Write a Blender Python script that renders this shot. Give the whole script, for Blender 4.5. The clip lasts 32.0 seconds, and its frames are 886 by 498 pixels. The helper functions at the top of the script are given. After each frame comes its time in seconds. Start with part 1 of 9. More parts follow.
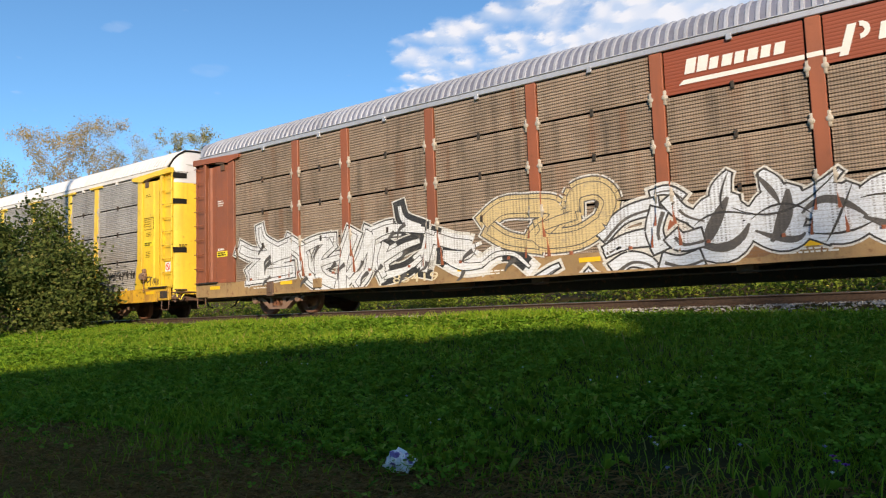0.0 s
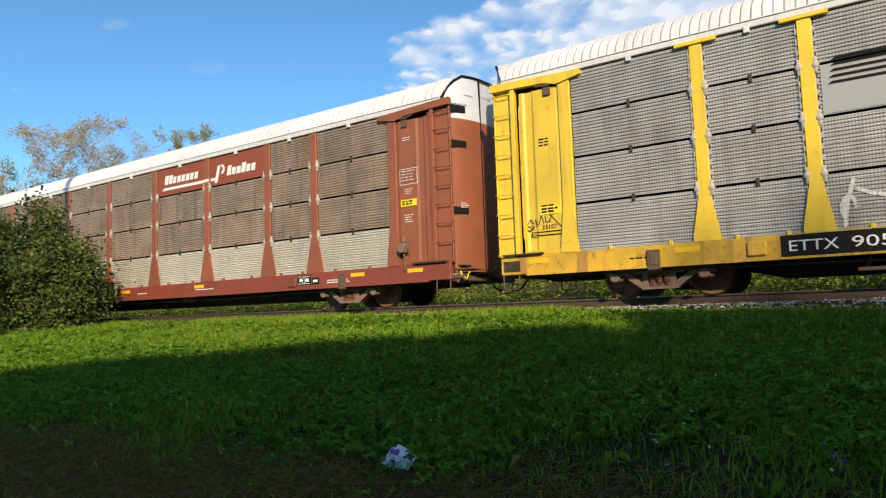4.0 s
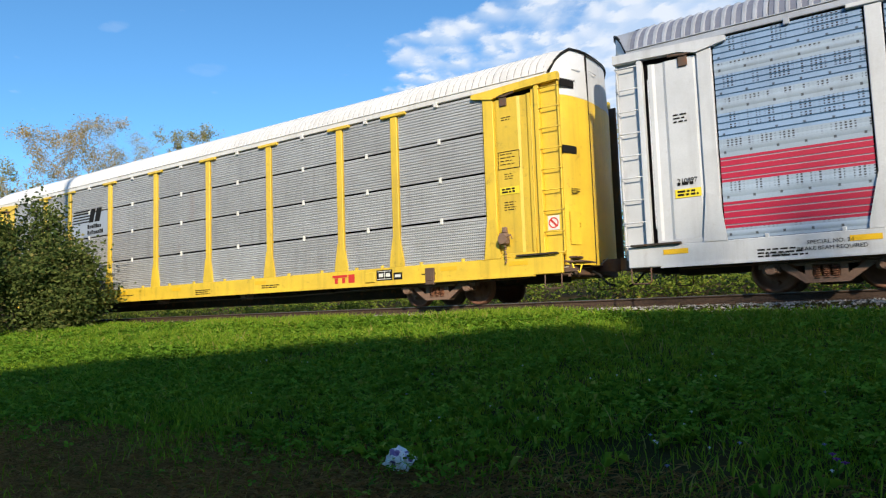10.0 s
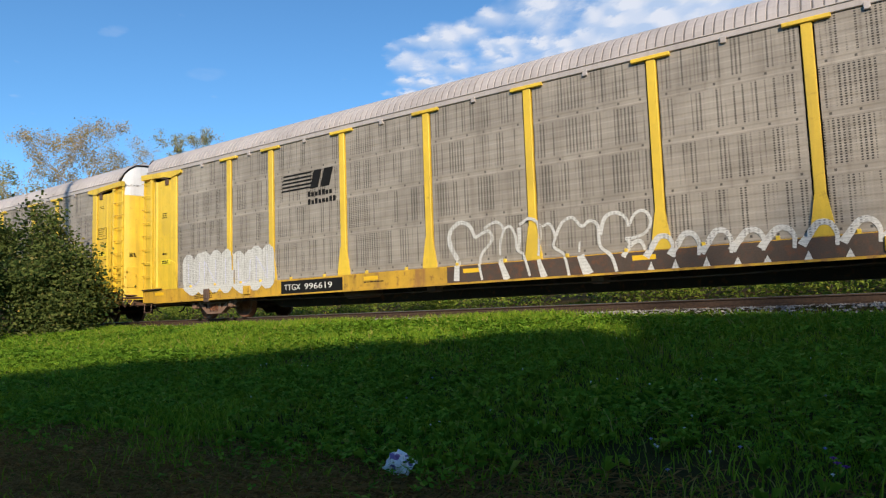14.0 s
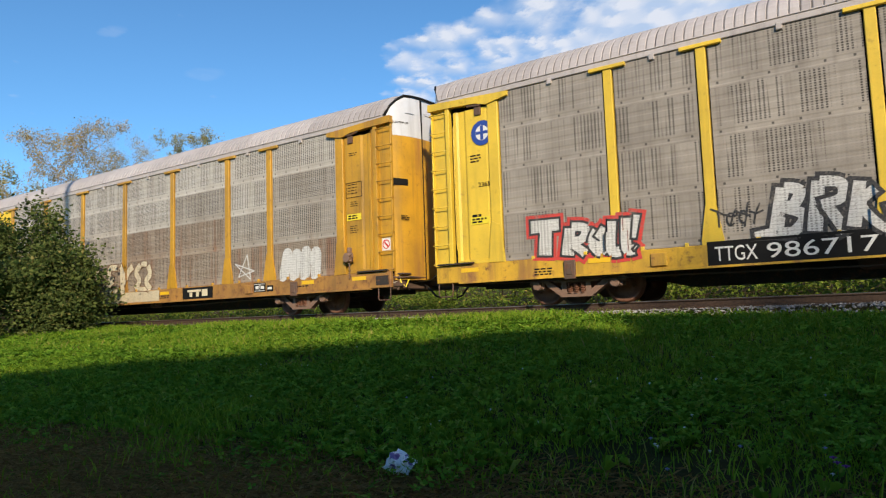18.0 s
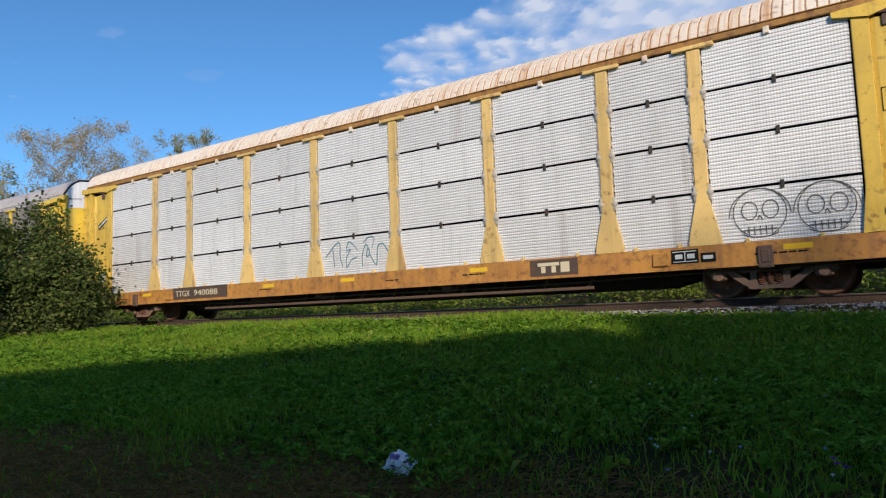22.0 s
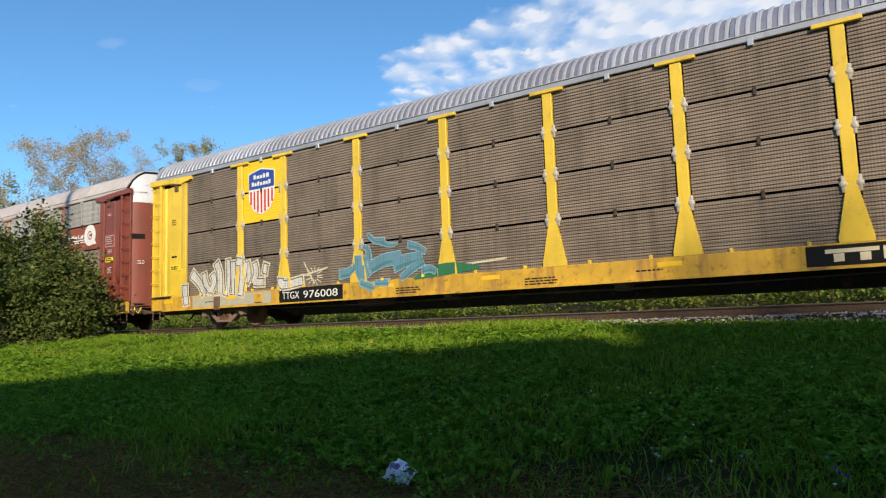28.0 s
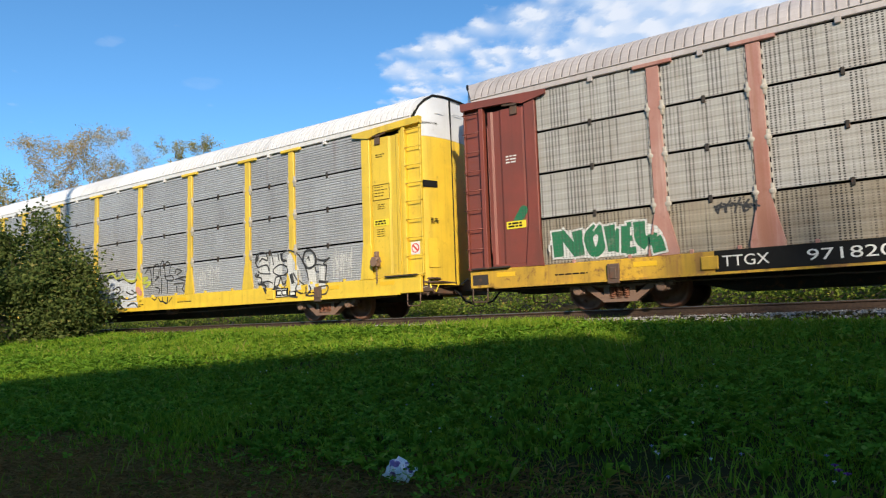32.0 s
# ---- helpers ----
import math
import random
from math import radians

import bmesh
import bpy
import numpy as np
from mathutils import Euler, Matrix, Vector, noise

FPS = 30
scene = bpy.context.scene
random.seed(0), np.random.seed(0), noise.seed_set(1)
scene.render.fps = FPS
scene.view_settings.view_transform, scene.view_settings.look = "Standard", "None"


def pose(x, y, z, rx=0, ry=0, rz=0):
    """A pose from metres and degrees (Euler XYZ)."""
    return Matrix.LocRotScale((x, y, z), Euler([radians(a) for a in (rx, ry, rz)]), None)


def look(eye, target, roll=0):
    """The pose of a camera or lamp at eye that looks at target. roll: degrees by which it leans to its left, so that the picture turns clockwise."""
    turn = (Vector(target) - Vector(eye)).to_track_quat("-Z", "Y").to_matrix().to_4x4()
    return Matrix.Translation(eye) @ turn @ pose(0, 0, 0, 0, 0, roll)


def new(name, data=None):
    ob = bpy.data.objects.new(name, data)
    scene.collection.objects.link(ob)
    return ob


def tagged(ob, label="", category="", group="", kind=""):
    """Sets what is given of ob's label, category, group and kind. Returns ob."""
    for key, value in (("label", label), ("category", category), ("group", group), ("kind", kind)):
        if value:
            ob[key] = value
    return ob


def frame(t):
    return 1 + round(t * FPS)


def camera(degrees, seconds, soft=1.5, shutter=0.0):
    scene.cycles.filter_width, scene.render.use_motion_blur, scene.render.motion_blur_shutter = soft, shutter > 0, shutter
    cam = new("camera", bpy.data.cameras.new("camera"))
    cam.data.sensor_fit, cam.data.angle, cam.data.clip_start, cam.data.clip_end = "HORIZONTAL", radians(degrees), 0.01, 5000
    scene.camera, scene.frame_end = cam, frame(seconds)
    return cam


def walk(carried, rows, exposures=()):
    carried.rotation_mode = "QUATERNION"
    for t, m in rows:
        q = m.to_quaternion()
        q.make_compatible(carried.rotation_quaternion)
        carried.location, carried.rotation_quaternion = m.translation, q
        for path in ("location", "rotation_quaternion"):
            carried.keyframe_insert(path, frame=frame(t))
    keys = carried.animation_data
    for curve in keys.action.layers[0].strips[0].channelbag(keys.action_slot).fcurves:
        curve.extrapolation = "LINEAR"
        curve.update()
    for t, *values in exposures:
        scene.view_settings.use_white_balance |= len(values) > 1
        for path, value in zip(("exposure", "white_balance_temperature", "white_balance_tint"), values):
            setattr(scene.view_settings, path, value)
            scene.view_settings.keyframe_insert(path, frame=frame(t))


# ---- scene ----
# ---- camera ----
EYE = Vector((0.0, 0.0, -0.132))          # the rail heads are at z = 0, the track runs along x
HEADING, PITCH, ROLL = 34.581, 5.227, -1.957
# seconds, small tilt of the held camera in thousandths of its focal length
SWAY = [(0.0, 0.3), (0.5, 1.0), (1.0, 0.0), (1.5, -2.7), (2.0, 0.0), (2.5, -1.0), (3.0, -1.1), (3.5, -0.6), (4.0, -3.3),
        (4.5, -1.6), (5.5, -2.9), (6.5, -3.9), (7.0, -2.0), (7.5, -2.6), (8.0, -2.4), (8.5, -1.9), (9.0, -1.4), (9.5, -1.4),
        (10.0, -2.1), (10.5, 0.0), (11.0, 1.2), (11.5, 3.1), (12.0, 3.1), (12.5, 2.5), (13.0, 3.7), (13.5, 3.7),
        (14.0, 3.1), (14.5, 1.2), (15.0, 2.5), (15.5, 2.5), (16.5, 2.2), (17.5, 1.9), (18.0, 2.4), (18.5, 6.2), (19.0, 1.9),
        (19.5, 1.6), (20.0, 2.0), (20.5, 3.1), (21.0, 2.1), (21.5, 3.4), (22.0, 3.1), (22.5, 2.4), (23.0, 3.2),
        (23.5, 10.9), (24.0, 13.6), (24.5, 14.0), (25.5, 13.0), (26.5, 11.7), (27.0, 13.9), (27.5, 13.4), (28.0, 15.4),
        (28.5, 13.1), (29.0, 14.5), (29.5, 13.4), (30.0, 13.7), (30.5, 12.8), (31.0, 11.4), (31.5, 13.7), (32.0, 12.4)]


def aim(tilt):
    h, p = radians(HEADING), radians(PITCH) + math.atan(tilt / 1000)
    way = Vector((-math.sin(h) * math.cos(p), math.cos(h) * math.cos(p), math.sin(p)))
    return look(EYE, EYE + way * 10, ROLL)


cam = camera(65.02, 32.0, soft=1.2, shutter=0.04)
walk(cam, [(t, aim(s)) for t, s in SWAY],
     exposures=[(0.0, 0.14, 6850, 13), (2.0, 0.10, 6700, 2), (4.0, 0.08, 6550, 8), (7.0, 0.0, 6150, 7), (10.0, 0.10, 6200, 8), (12.0, -0.03, 6200, 11), (15.0, -0.06, 6300, 11), (20.0, -0.06, 6300, 10),
                (22.0, -0.32, 5900, 13), (23.0, -0.60, 5900, 23), (24.5, -0.60, 5900, 24), (26.5, -0.10, 6250, 9), (28.5, 0.05, 6450, 10), (32.0, 0.06, 6200, 9)])

# ---- sky and sun ----
SUN_AZ, SUN_EL = 42.0, 26.2               # degrees from -y towards +x, and above the horizon
sun_way = Vector((math.sin(radians(SUN_AZ)) * math.cos(radians(SUN_EL)),
                  -math.cos(radians(SUN_AZ)) * math.cos(radians(SUN_EL)), math.sin(radians(SUN_EL))))
world = bpy.data.worlds.new("sky")
world.use_nodes = True
scene.world = world
_sky = world.node_tree.nodes.new("ShaderNodeTexSky")
_sky.sky_type, _sky.sun_disc = "NISHITA", False
_sky.sun_elevation, _sky.sun_rotation = radians(SUN_EL), radians(180 - SUN_AZ)
_sky.altitude, _sky.air_density, _sky.dust_density, _sky.ozone_density = 300, 1.0, 0.0, 3.0
_bg = world.node_tree.nodes["Background"]
_bg.inputs["Strength"].default_value = 0.154
_tint = world.node_tree.nodes.new("ShaderNodeMix")
_tint.data_type, _tint.blend_type = "RGBA", "MULTIPLY"
_tint.inputs[0].default_value, _tint.inputs[7].default_value = 1.0, (0.63, 0.94, 1.07, 1.0)
world.node_tree.links.new(_sky.outputs[0], _tint.inputs[6])
world.node_tree.links.new(_tint.outputs[2], _bg.inputs["Color"])
sun = new("sun", bpy.data.lights.new("sun", "SUN"))
sun.data.energy, sun.data.angle, sun.data.color = 5.8, radians(1.3), (1.0, 0.84, 0.62)
sun.matrix_basis = look(sun_way * 50, (0, 0, 0))


# ---- material kit ----
class Kit:
    """Short hand for node trees."""

    def __init__(self, name):
        self.mat = bpy.data.materials.new(name)
        self.mat.use_nodes = True
        self.t = self.mat.node_tree
        self.b = self.t.nodes["Principled BSDF"]
        self.tc = self.t.nodes.new("ShaderNodeTexCoord")
        info = self.t.nodes.new("ShaderNodeObjectInfo")
        off = self.vec("MULTIPLY_ADD", info.outputs["Random"], (37.0, 11.0, 23.0), self.tc.outputs["Object"])
        self.own, self.shift, self.rand = self.tc.outputs["Object"], off, info.outputs["Random"]

    def link(self, sock, value):
        if isinstance(value, bpy.types.NodeSocket):
            self.t.links.new(value, sock)
        elif isinstance(value, (int, float)):
            sock.default_value = value if sock.type == "VALUE" else (value,) * len(sock.default_value)
        else:
            sock.default_value = (*value, 1.0) if sock.type == "RGBA" and len(value) == 3 else value

    def vec(self, op, a, b=(0, 0, 0), c=(0, 0, 0)):
        n = self.t.nodes.new("ShaderNodeVectorMath")
        n.operation = op
        for sock, v in zip(n.inputs, (a, b, c)):
            self.link(sock, v)
        return n.outputs["Value"] if op in ("LENGTH", "DOT_PRODUCT") else n.outputs["Vector"]

    def num(self, op, a, b=0.0, c=0.0, clamp=False):
        n = self.t.nodes.new("ShaderNodeMath")
        n.operation, n.use_clamp = op, clamp
        for sock, v in zip(n.inputs, (a, b, c)):
            self.link(sock, v)
        return n.outputs[0]

    def noise(self, coord, scale, detail=4.0, rough=0.6):
        n = self.t.nodes.new("ShaderNodeTexNoise")
        self.link(n.inputs["Vector"], coord)
        n.inputs["Scale"].default_value, n.inputs["Detail"].default_value, n.inputs["Roughness"].default_value = scale, detail, rough
        return n.outputs["Fac"]

    def ramp(self, x, lo, hi, to_lo=0.0, to_hi=1.0):
        n = self.t.nodes.new("ShaderNodeMapRange")
        n.interpolation_type = "SMOOTHSTEP"
        for k, v in zip(("Value", "From Min", "From Max", "To Min", "To Max"), (x, lo, hi, to_lo, to_hi)):
            self.link(n.inputs[k], v)
        return n.outputs[0]

    def mix(self, f, a, b, mode="MIX"):
        n = self.t.nodes.new("ShaderNodeMix")
        n.data_type, n.blend_type = "RGBA", mode
        self.link(n.inputs[0], f)
        self.link(n.inputs[6], a)
        self.link(n.inputs[7], b)
        return n.outputs[2]

    def split(self, v):
        n = self.t.nodes.new("ShaderNodeSeparateXYZ")
        self.link(n.inputs[0], v)
        return n.outputs

    def bump(self, h, strength, distance=0.01):
        n = self.t.nodes.new("ShaderNodeBump")
        n.inputs["Strength"].default_value, n.inputs["Distance"].default_value = strength, distance
        self.link(n.inputs["Height"], h)
        self.t.links.new(n.outputs[0], self.b.inputs["Normal"])

    def done(self, color, rough=0.6, metal=0.0, spec=0.5):
        self.link(self.b.inputs["Base Color"], color)
        self.link(self.b.inputs["Roughness"], rough)
        self.link(self.b.inputs["Metallic"], metal)
        self.b.inputs["Specular IOR Level"].default_value = spec
        return self.mat


RUST = (0.16, 0.062, 0.028)
GRIME = (0.055, 0.043, 0.032)
made = {}


def steel(name, color, dirt=0.3, streak=0.35, rust=0.12, rough=0.5, grime=GRIME, metal=0.0, dots=None, bump=0.15, runs=0.0):
    """Painted or bare railway steel: grain, run-down streaks, rust patches; dots: a punched pattern, 'fine' or 'rows'."""
    if name in made:
        return made[name]
    k = Kit(name)
    big = k.noise(k.shift, 1.1, 5)
    grain = k.noise(k.shift, 42.0, 3)
    run = k.noise(k.vec("MULTIPLY", k.shift, (9.0, 0.3, 0.25) if "roof" in name else (4.5, 4.5, 0.25)), 1.0, 5)
    c = k.mix(k.ramp(big, 0.32, 0.72, 0.0, dirt), color, grime)
    c = k.mix(k.ramp(run, 0.48, 0.78, 0.0, streak), c, grime)
    c = k.mix(k.ramp(k.noise(k.shift, 5.5, 7, 0.7), 0.60 - 0.28 * rust, 0.72, 0.0, min(1.0, rust * 4)), c, RUST)
    c = k.mix(k.ramp(grain, 0.3, 0.7, 0.0, 0.16), c, tuple(v * 0.55 for v in color))
    c = k.mix(k.num("MULTIPLY", k.rand, 0.16), c, grime)
    if runs:
        line = k.noise(k.vec("MULTIPLY", k.shift, (2.6, 2.6, 0.16)), 1.0, 4)
        some = k.num("MULTIPLY", k.ramp(line, 0.60 if runs < 0.5 else 0.53, 0.70, 0.0, runs), k.ramp(k.rand, 0.35, 0.7) if runs < 0.5 else 1.0)
        c = k.mix(some, c, (0.24, 0.105, 0.05))
    if dots:
        if dots in ("fine", "pale"):
            cell = k.vec("FRACTION", k.vec("MULTIPLY", k.own, (1 / 0.052, 0.0, 1 / 0.0475)))
            d = k.vec("LENGTH", k.vec("MULTIPLY", k.vec("SUBTRACT", cell, (0.5, 0.0, 0.5)), (1.0, 0.0, 1.0)))
            hole = k.ramp(d, 0.24, 0.36, 0.6 if dots == "fine" else 0.34, 0.0)
        else:
            size = (1 / 0.078, 0.0, 1 / 0.047) if dots in ("rows", "dense", "weave") else (1 / 0.075, 0.0, 1 / 0.048)
            cell = k.vec("FRACTION", k.vec("MULTIPLY", k.own, size))
            p = k.split(k.vec("SUBTRACT", cell, (0.5, 0.0, 0.5)))
            dx, dz = k.num("ABSOLUTE", p[0]), k.num("ABSOLUTE", p[2])
            slot = k.num("MULTIPLY", k.ramp(dx, 0.20, 0.28, 1.0, 0.0), k.ramp(dz, 0.24, 0.34, 1.0, 0.0))
            col = k.noise(k.vec("MULTIPLY", k.shift, (2.6, 0.0, 0.12)), 2.0, 2)
            hole = k.num("MULTIPLY", slot, k.ramp(col, 0.38, 0.48, 0.35, 1.0) if dots == "dense" else k.ramp(col, 0.44, 0.56, 0.16, 1.0) if dots == "weave" else k.ramp(col, 0.46, 0.56, 0.08, 1.0))
            xyz = k.split(k.own)
            if dots != "weave":
                hole = k.num("MULTIPLY", hole, k.ramp(xyz[2], 0.16, 0.2))
            rx = k.num("ABSOLUTE", k.num("SUBTRACT", k.num("FRACT", k.num("MULTIPLY", xyz[0], 1 / 0.46)), 0.5))
            rz = k.num("ABSOLUTE", k.num("SUBTRACT", xyz[2], 0.09))
            rivet = k.num("MULTIPLY", k.ramp(rx, 0.035, 0.06, 1.0, 0.0), k.ramp(rz, 0.018, 0.03, 1.0, 0.0))
            hole = k.num("MAXIMUM", hole, k.num("MULTIPLY", rivet, 0.0 if dots == "weave" else 0.8))
        c = k.mix(hole, c, (0.02, 0.018, 0.016))
    k.bump(k.num("ADD", grain, k.num("MULTIPLY", big, 2.0)), bump, 0.006)
    made[name] = k.done(c, k.ramp(grain, 0.2, 0.8, rough - 0.1, rough + 0.16), metal)
    return made[name]


def plain(name, color, rough=0.6, wear=0.25, metal=0.0, grain=60.0, spec=0.35):
    if name in made:
        return made[name]
    k = Kit(name)
    n, m = k.noise(k.shift, grain, 4), k.noise(k.shift, grain / 12, 4)
    c = k.mix(k.ramp(n, 0.3, 0.75, 0.0, wear), color, tuple(v * 0.4 for v in color))
    c = k.mix(k.ramp(m, 0.35, 0.75, 0.0, wear), c, tuple(min(1.0, v * 0.6 + 0.02) for v in color))
    k.bump(n, 0.2, 0.004)
    made[name] = k.done(c, rough, metal, spec)
    return made[name]


def graffiti_paint(name, color):
    """Sprayed paint, darker in lines at the rib pitch, that lets the punched steel under it show in places."""
    if name in made:
        return made[name]
    k = Kit(name)
    xyz = k.split(k.own)
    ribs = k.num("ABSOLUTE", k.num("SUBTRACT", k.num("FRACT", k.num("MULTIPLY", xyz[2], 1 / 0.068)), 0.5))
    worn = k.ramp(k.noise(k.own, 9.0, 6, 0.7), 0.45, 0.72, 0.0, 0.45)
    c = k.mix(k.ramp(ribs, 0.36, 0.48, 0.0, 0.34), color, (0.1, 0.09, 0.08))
    c = k.mix(worn, c, tuple(v * 0.55 + 0.05 for v in color))
    c = k.mix(k.ramp(k.noise(k.own, 30.0, 4), 0.5, 0.72, 0.0, 0.5), c, (0.2, 0.17, 0.14))
    cell = k.split(k.vec("SUBTRACT", k.vec("FRACTION", k.vec("MULTIPLY", k.own, (1 / 0.078, 0.0, 1 / 0.047))), (0.5, 0.0, 0.5)))
    dot = k.num("MULTIPLY", k.ramp(k.num("ABSOLUTE", cell[0]), 0.18, 0.28, 1.0, 0.0), k.ramp(k.num("ABSOLUTE", cell[2]), 0.24, 0.34, 1.0, 0.0))
    col = k.noise(k.vec("MULTIPLY", k.own, (2.6, 0.0, 0.12)), 2.0, 2)
    above = k.ramp(xyz[2], 1.0, 1.04)
    c = k.mix(k.num("MULTIPLY", k.num("MULTIPLY", dot, above), k.ramp(col, 0.44, 0.56, 0.12, 0.6)), c, (0.05, 0.045, 0.04))
    bare = k.num("MULTIPLY", k.ramp(k.noise(k.own, 3.2, 6, 0.75), 0.56, 0.68, 0.0, 0.5), above)
    c = k.mix(bare, c, (0.24, 0.21, 0.175))
    k.bump(ribs, 0.25, 0.01)
    made[name] = k.done(c, 0.55)
    return made[name]


# ---- mesh kit ----
class Shape:
    """Vertices and faces gathered from simple solids."""

    def __init__(self):
        self.v, self.f, self.smooth = [], [], False

    def add(self, verts, faces):
        n = len(self.v)
        self.v.extend(tuple(map(float, p)) for p in verts)
        self.f.extend(tuple(n + i for i in f) for f in faces)
        return self

    def box(self, x0, x1, y0, y1, z0, z1, c=0.0):
        """A block with its twelve edges cut off by c."""
        if c <= 0:
            p = [(x, y, z) for z in (z0, z1) for y in (y0, y1) for x in (x0, x1)]
            return self.add(p, [(0, 2, 3, 1), (4, 5, 7, 6), (0, 1, 5, 4), (2, 6, 7, 3), (0, 4, 6, 2), (1, 3, 7, 5)])
        m, h = ((x0 + x1) / 2, (y0 + y1) / 2, (z0 + z1) / 2), ((x1 - x0) / 2, (y1 - y0) / 2, (z1 - z0) / 2)
        c = min(c, min(h) * 0.9)
        pts, idx = [], {}
        for s in [(a, b, d) for a in (-1, 1) for b in (-1, 1) for d in (-1, 1)]:
            for ax in range(3):
                q = [m[i] + s[i] * (h[i] - (0 if i == ax else c)) for i in range(3)]
                idx[s, ax] = len(pts)
                pts.append(q)
        faces = []
        for ax in range(3):
            o, u = (ax + 1) % 3, (ax + 2) % 3
            for sg in (-1, 1):
                ring = []
                for a, b in ((-1, -1), (1, -1), (1, 1), (-1, 1)):
                    s = [0, 0, 0]
                    s[ax], s[o], s[u] = sg, a, b
                    ring.append(idx[tuple(s), ax])
                faces.append(tuple(ring if sg > 0 else ring[::-1]))
            for a in (-1, 1):
                for b in (-1, 1):
                    s0, s1 = [0, 0, 0], [0, 0, 0]
                    s0[ax], s1[ax], s0[o], s1[o], s0[u], s1[u] = -1, 1, a, a, b, b
                    s0, s1 = tuple(s0), tuple(s1)
                    ring = [idx[s0, o], idx[s1, o], idx[s1, u], idx[s0, u]]
                    faces.append(tuple(ring if a * b < 0 else ring[::-1]))
        for s in [(a, b, d) for a in (-1, 1) for b in (-1, 1) for d in (-1, 1)]:
            ring = [idx[s, 0], idx[s, 1], idx[s, 2]]
            faces.append(tuple(ring if s[0] * s[1] * s[2] > 0 else ring[::-1]))
        return self.add(pts, faces)

    def prism(self, poly, lo, hi, axis="y"):
        """A polygon given in the two other axes, drawn out from lo to hi along axis."""
        def at(p, w):
            return {"x": (w, p[0], p[1]), "y": (p[0], w, p[1]), "z": (p[0], p[1], w)}[axis]
        n = len(poly)
        faces = [tuple(range(n)), tuple(range(2 * n - 1, n - 1, -1))]
        faces += [(i, i + n, (i + 1) % n + n, (i + 1) % n) for i in range(n)]
        return self.add([at(p, lo) for p in poly] + [at(p, hi) for p in poly], faces)

    def lathe(self, prof, n=24, axis="y", c=(0, 0, 0)):
        """Rings (radius, along axis) turned about the axis through c."""
        pts, faces = [], []
        for r, w in prof:
            for i in range(n):
                a = 2 * math.pi * i / n
                u, v = r * math.cos(a), r * math.sin(a)
                q = {"x": (w, u, v), "y": (u, w, v), "z": (u, v, w)}[axis]
                pts.append((q[0] + c[0], q[1] + c[1], q[2] + c[2]))
        for j in range(len(prof) - 1):
            for i in range(n):
                a, b = j * n + i, j * n + (i + 1) % n
                faces.append((a, b, b + n, a + n))
        return self.add(pts, faces)

    def tube(self, path, r, n=6):
        path = [Vector(p) for p in path]
        pts, faces = [], []
        for i, p in enumerate(path):
            d = (path[min(i + 1, len(path) - 1)] - path[max(i - 1, 0)]).normalized()
            u = d.orthogonal().normalized() if i == 0 else (u - d * u.dot(d)).normalized()
            w = d.cross(u)
            rr = r[i] if isinstance(r, (list, tuple)) else r
            for j in range(n):
                a = 2 * math.pi * j / n
                pts.append(p + (u * math.cos(a) + w * math.sin(a)) * rr)
        for i in range(len(path) - 1):
            for j in range(n):
                a, b = i * n + j, i * n + (j + 1) % n
                faces.append((a, b, b + n, a + n))
        faces += [tuple(range(n - 1, -1, -1)), tuple(range(len(pts) - n, len(pts)))]
        return self.add(pts, faces)

    def sheet(self, grid, close=False):
        """Rows of points of equal length, joined by quads."""
        n = len(grid[0])
        faces = [(i * n + j, i * n + j + 1, (i + 1) * n + j + 1, (i + 1) * n + j) for i in range(len(grid) - 1) for j in range(n - 1)]
        return self.add([p for row in grid for p in row], faces)

    def mesh(self, name, material, smooth=False, fix=True):
        me = bpy.data.meshes.new(name)
        me.from_pydata(self.v, [], self.f)
        if fix:
            bm = bmesh.new()
            bm.from_mesh(me)
            bmesh.ops.recalc_face_normals(bm, faces=bm.faces)
            bm.to_mesh(me)
            bm.free()
        me.materials.append(material)
        if smooth:
            me.polygons.foreach_set("use_smooth", [True] * len(me.polygons))
        return me


meshes = {}


def once(key, material, build, smooth=False):
    """The mesh that build() gives, made one time for each key and material."""
    k = (key, material.name)
    if k not in meshes:
        meshes[k] = build().mesh(key if isinstance(key, str) else str(key[0]), material, smooth)
    return meshes[k]


def part(name, me, parent, at=None, label=""):
    ob = new(name, me)
    ob.parent = parent
    if at is not None:
        ob.matrix_basis = at if isinstance(at, Matrix) else Matrix.Translation(at)
    return tagged(ob, label) if label else ob


def thing(name, label, category, group="", kind="", at=None, me=None):
    ob = new(name, me)
    if at is not None:
        ob.matrix_basis = at
    return tagged(ob, label, category, group, kind)


FLIP = Matrix.Rotation(math.pi, 4, "Z")
# ---- rail cars ----
A, B, EB = 2.842, 1.909, 2.684             # bay lengths: middle, narrow, end
HALF = 1.55                                # half the width over the posts
TRACK_Y = 13.776 + HALF
EAVE, SILL, SILL_LOW = 4.98, 1.0, 0.60
POSTS = [-2.5 * A - B, -2.5 * A, -1.5 * A, -0.5 * A, 0.5 * A, 1.5 * A, 2.5 * A, 2.5 * A + B]
ENDS = 2.5 * A + B + EB                    # where the side screens stop
LAD0, LAD1 = 13.06, 13.63                  # the ladder bay at each corner
TRUCK, BASE = 10.06, 1.80
WHEEL = 0.42
BAYS = [(-ENDS, POSTS[0])] + list(zip(POSTS[:-1], POSTS[1:])) + [(POSTS[-1], ENDS)]
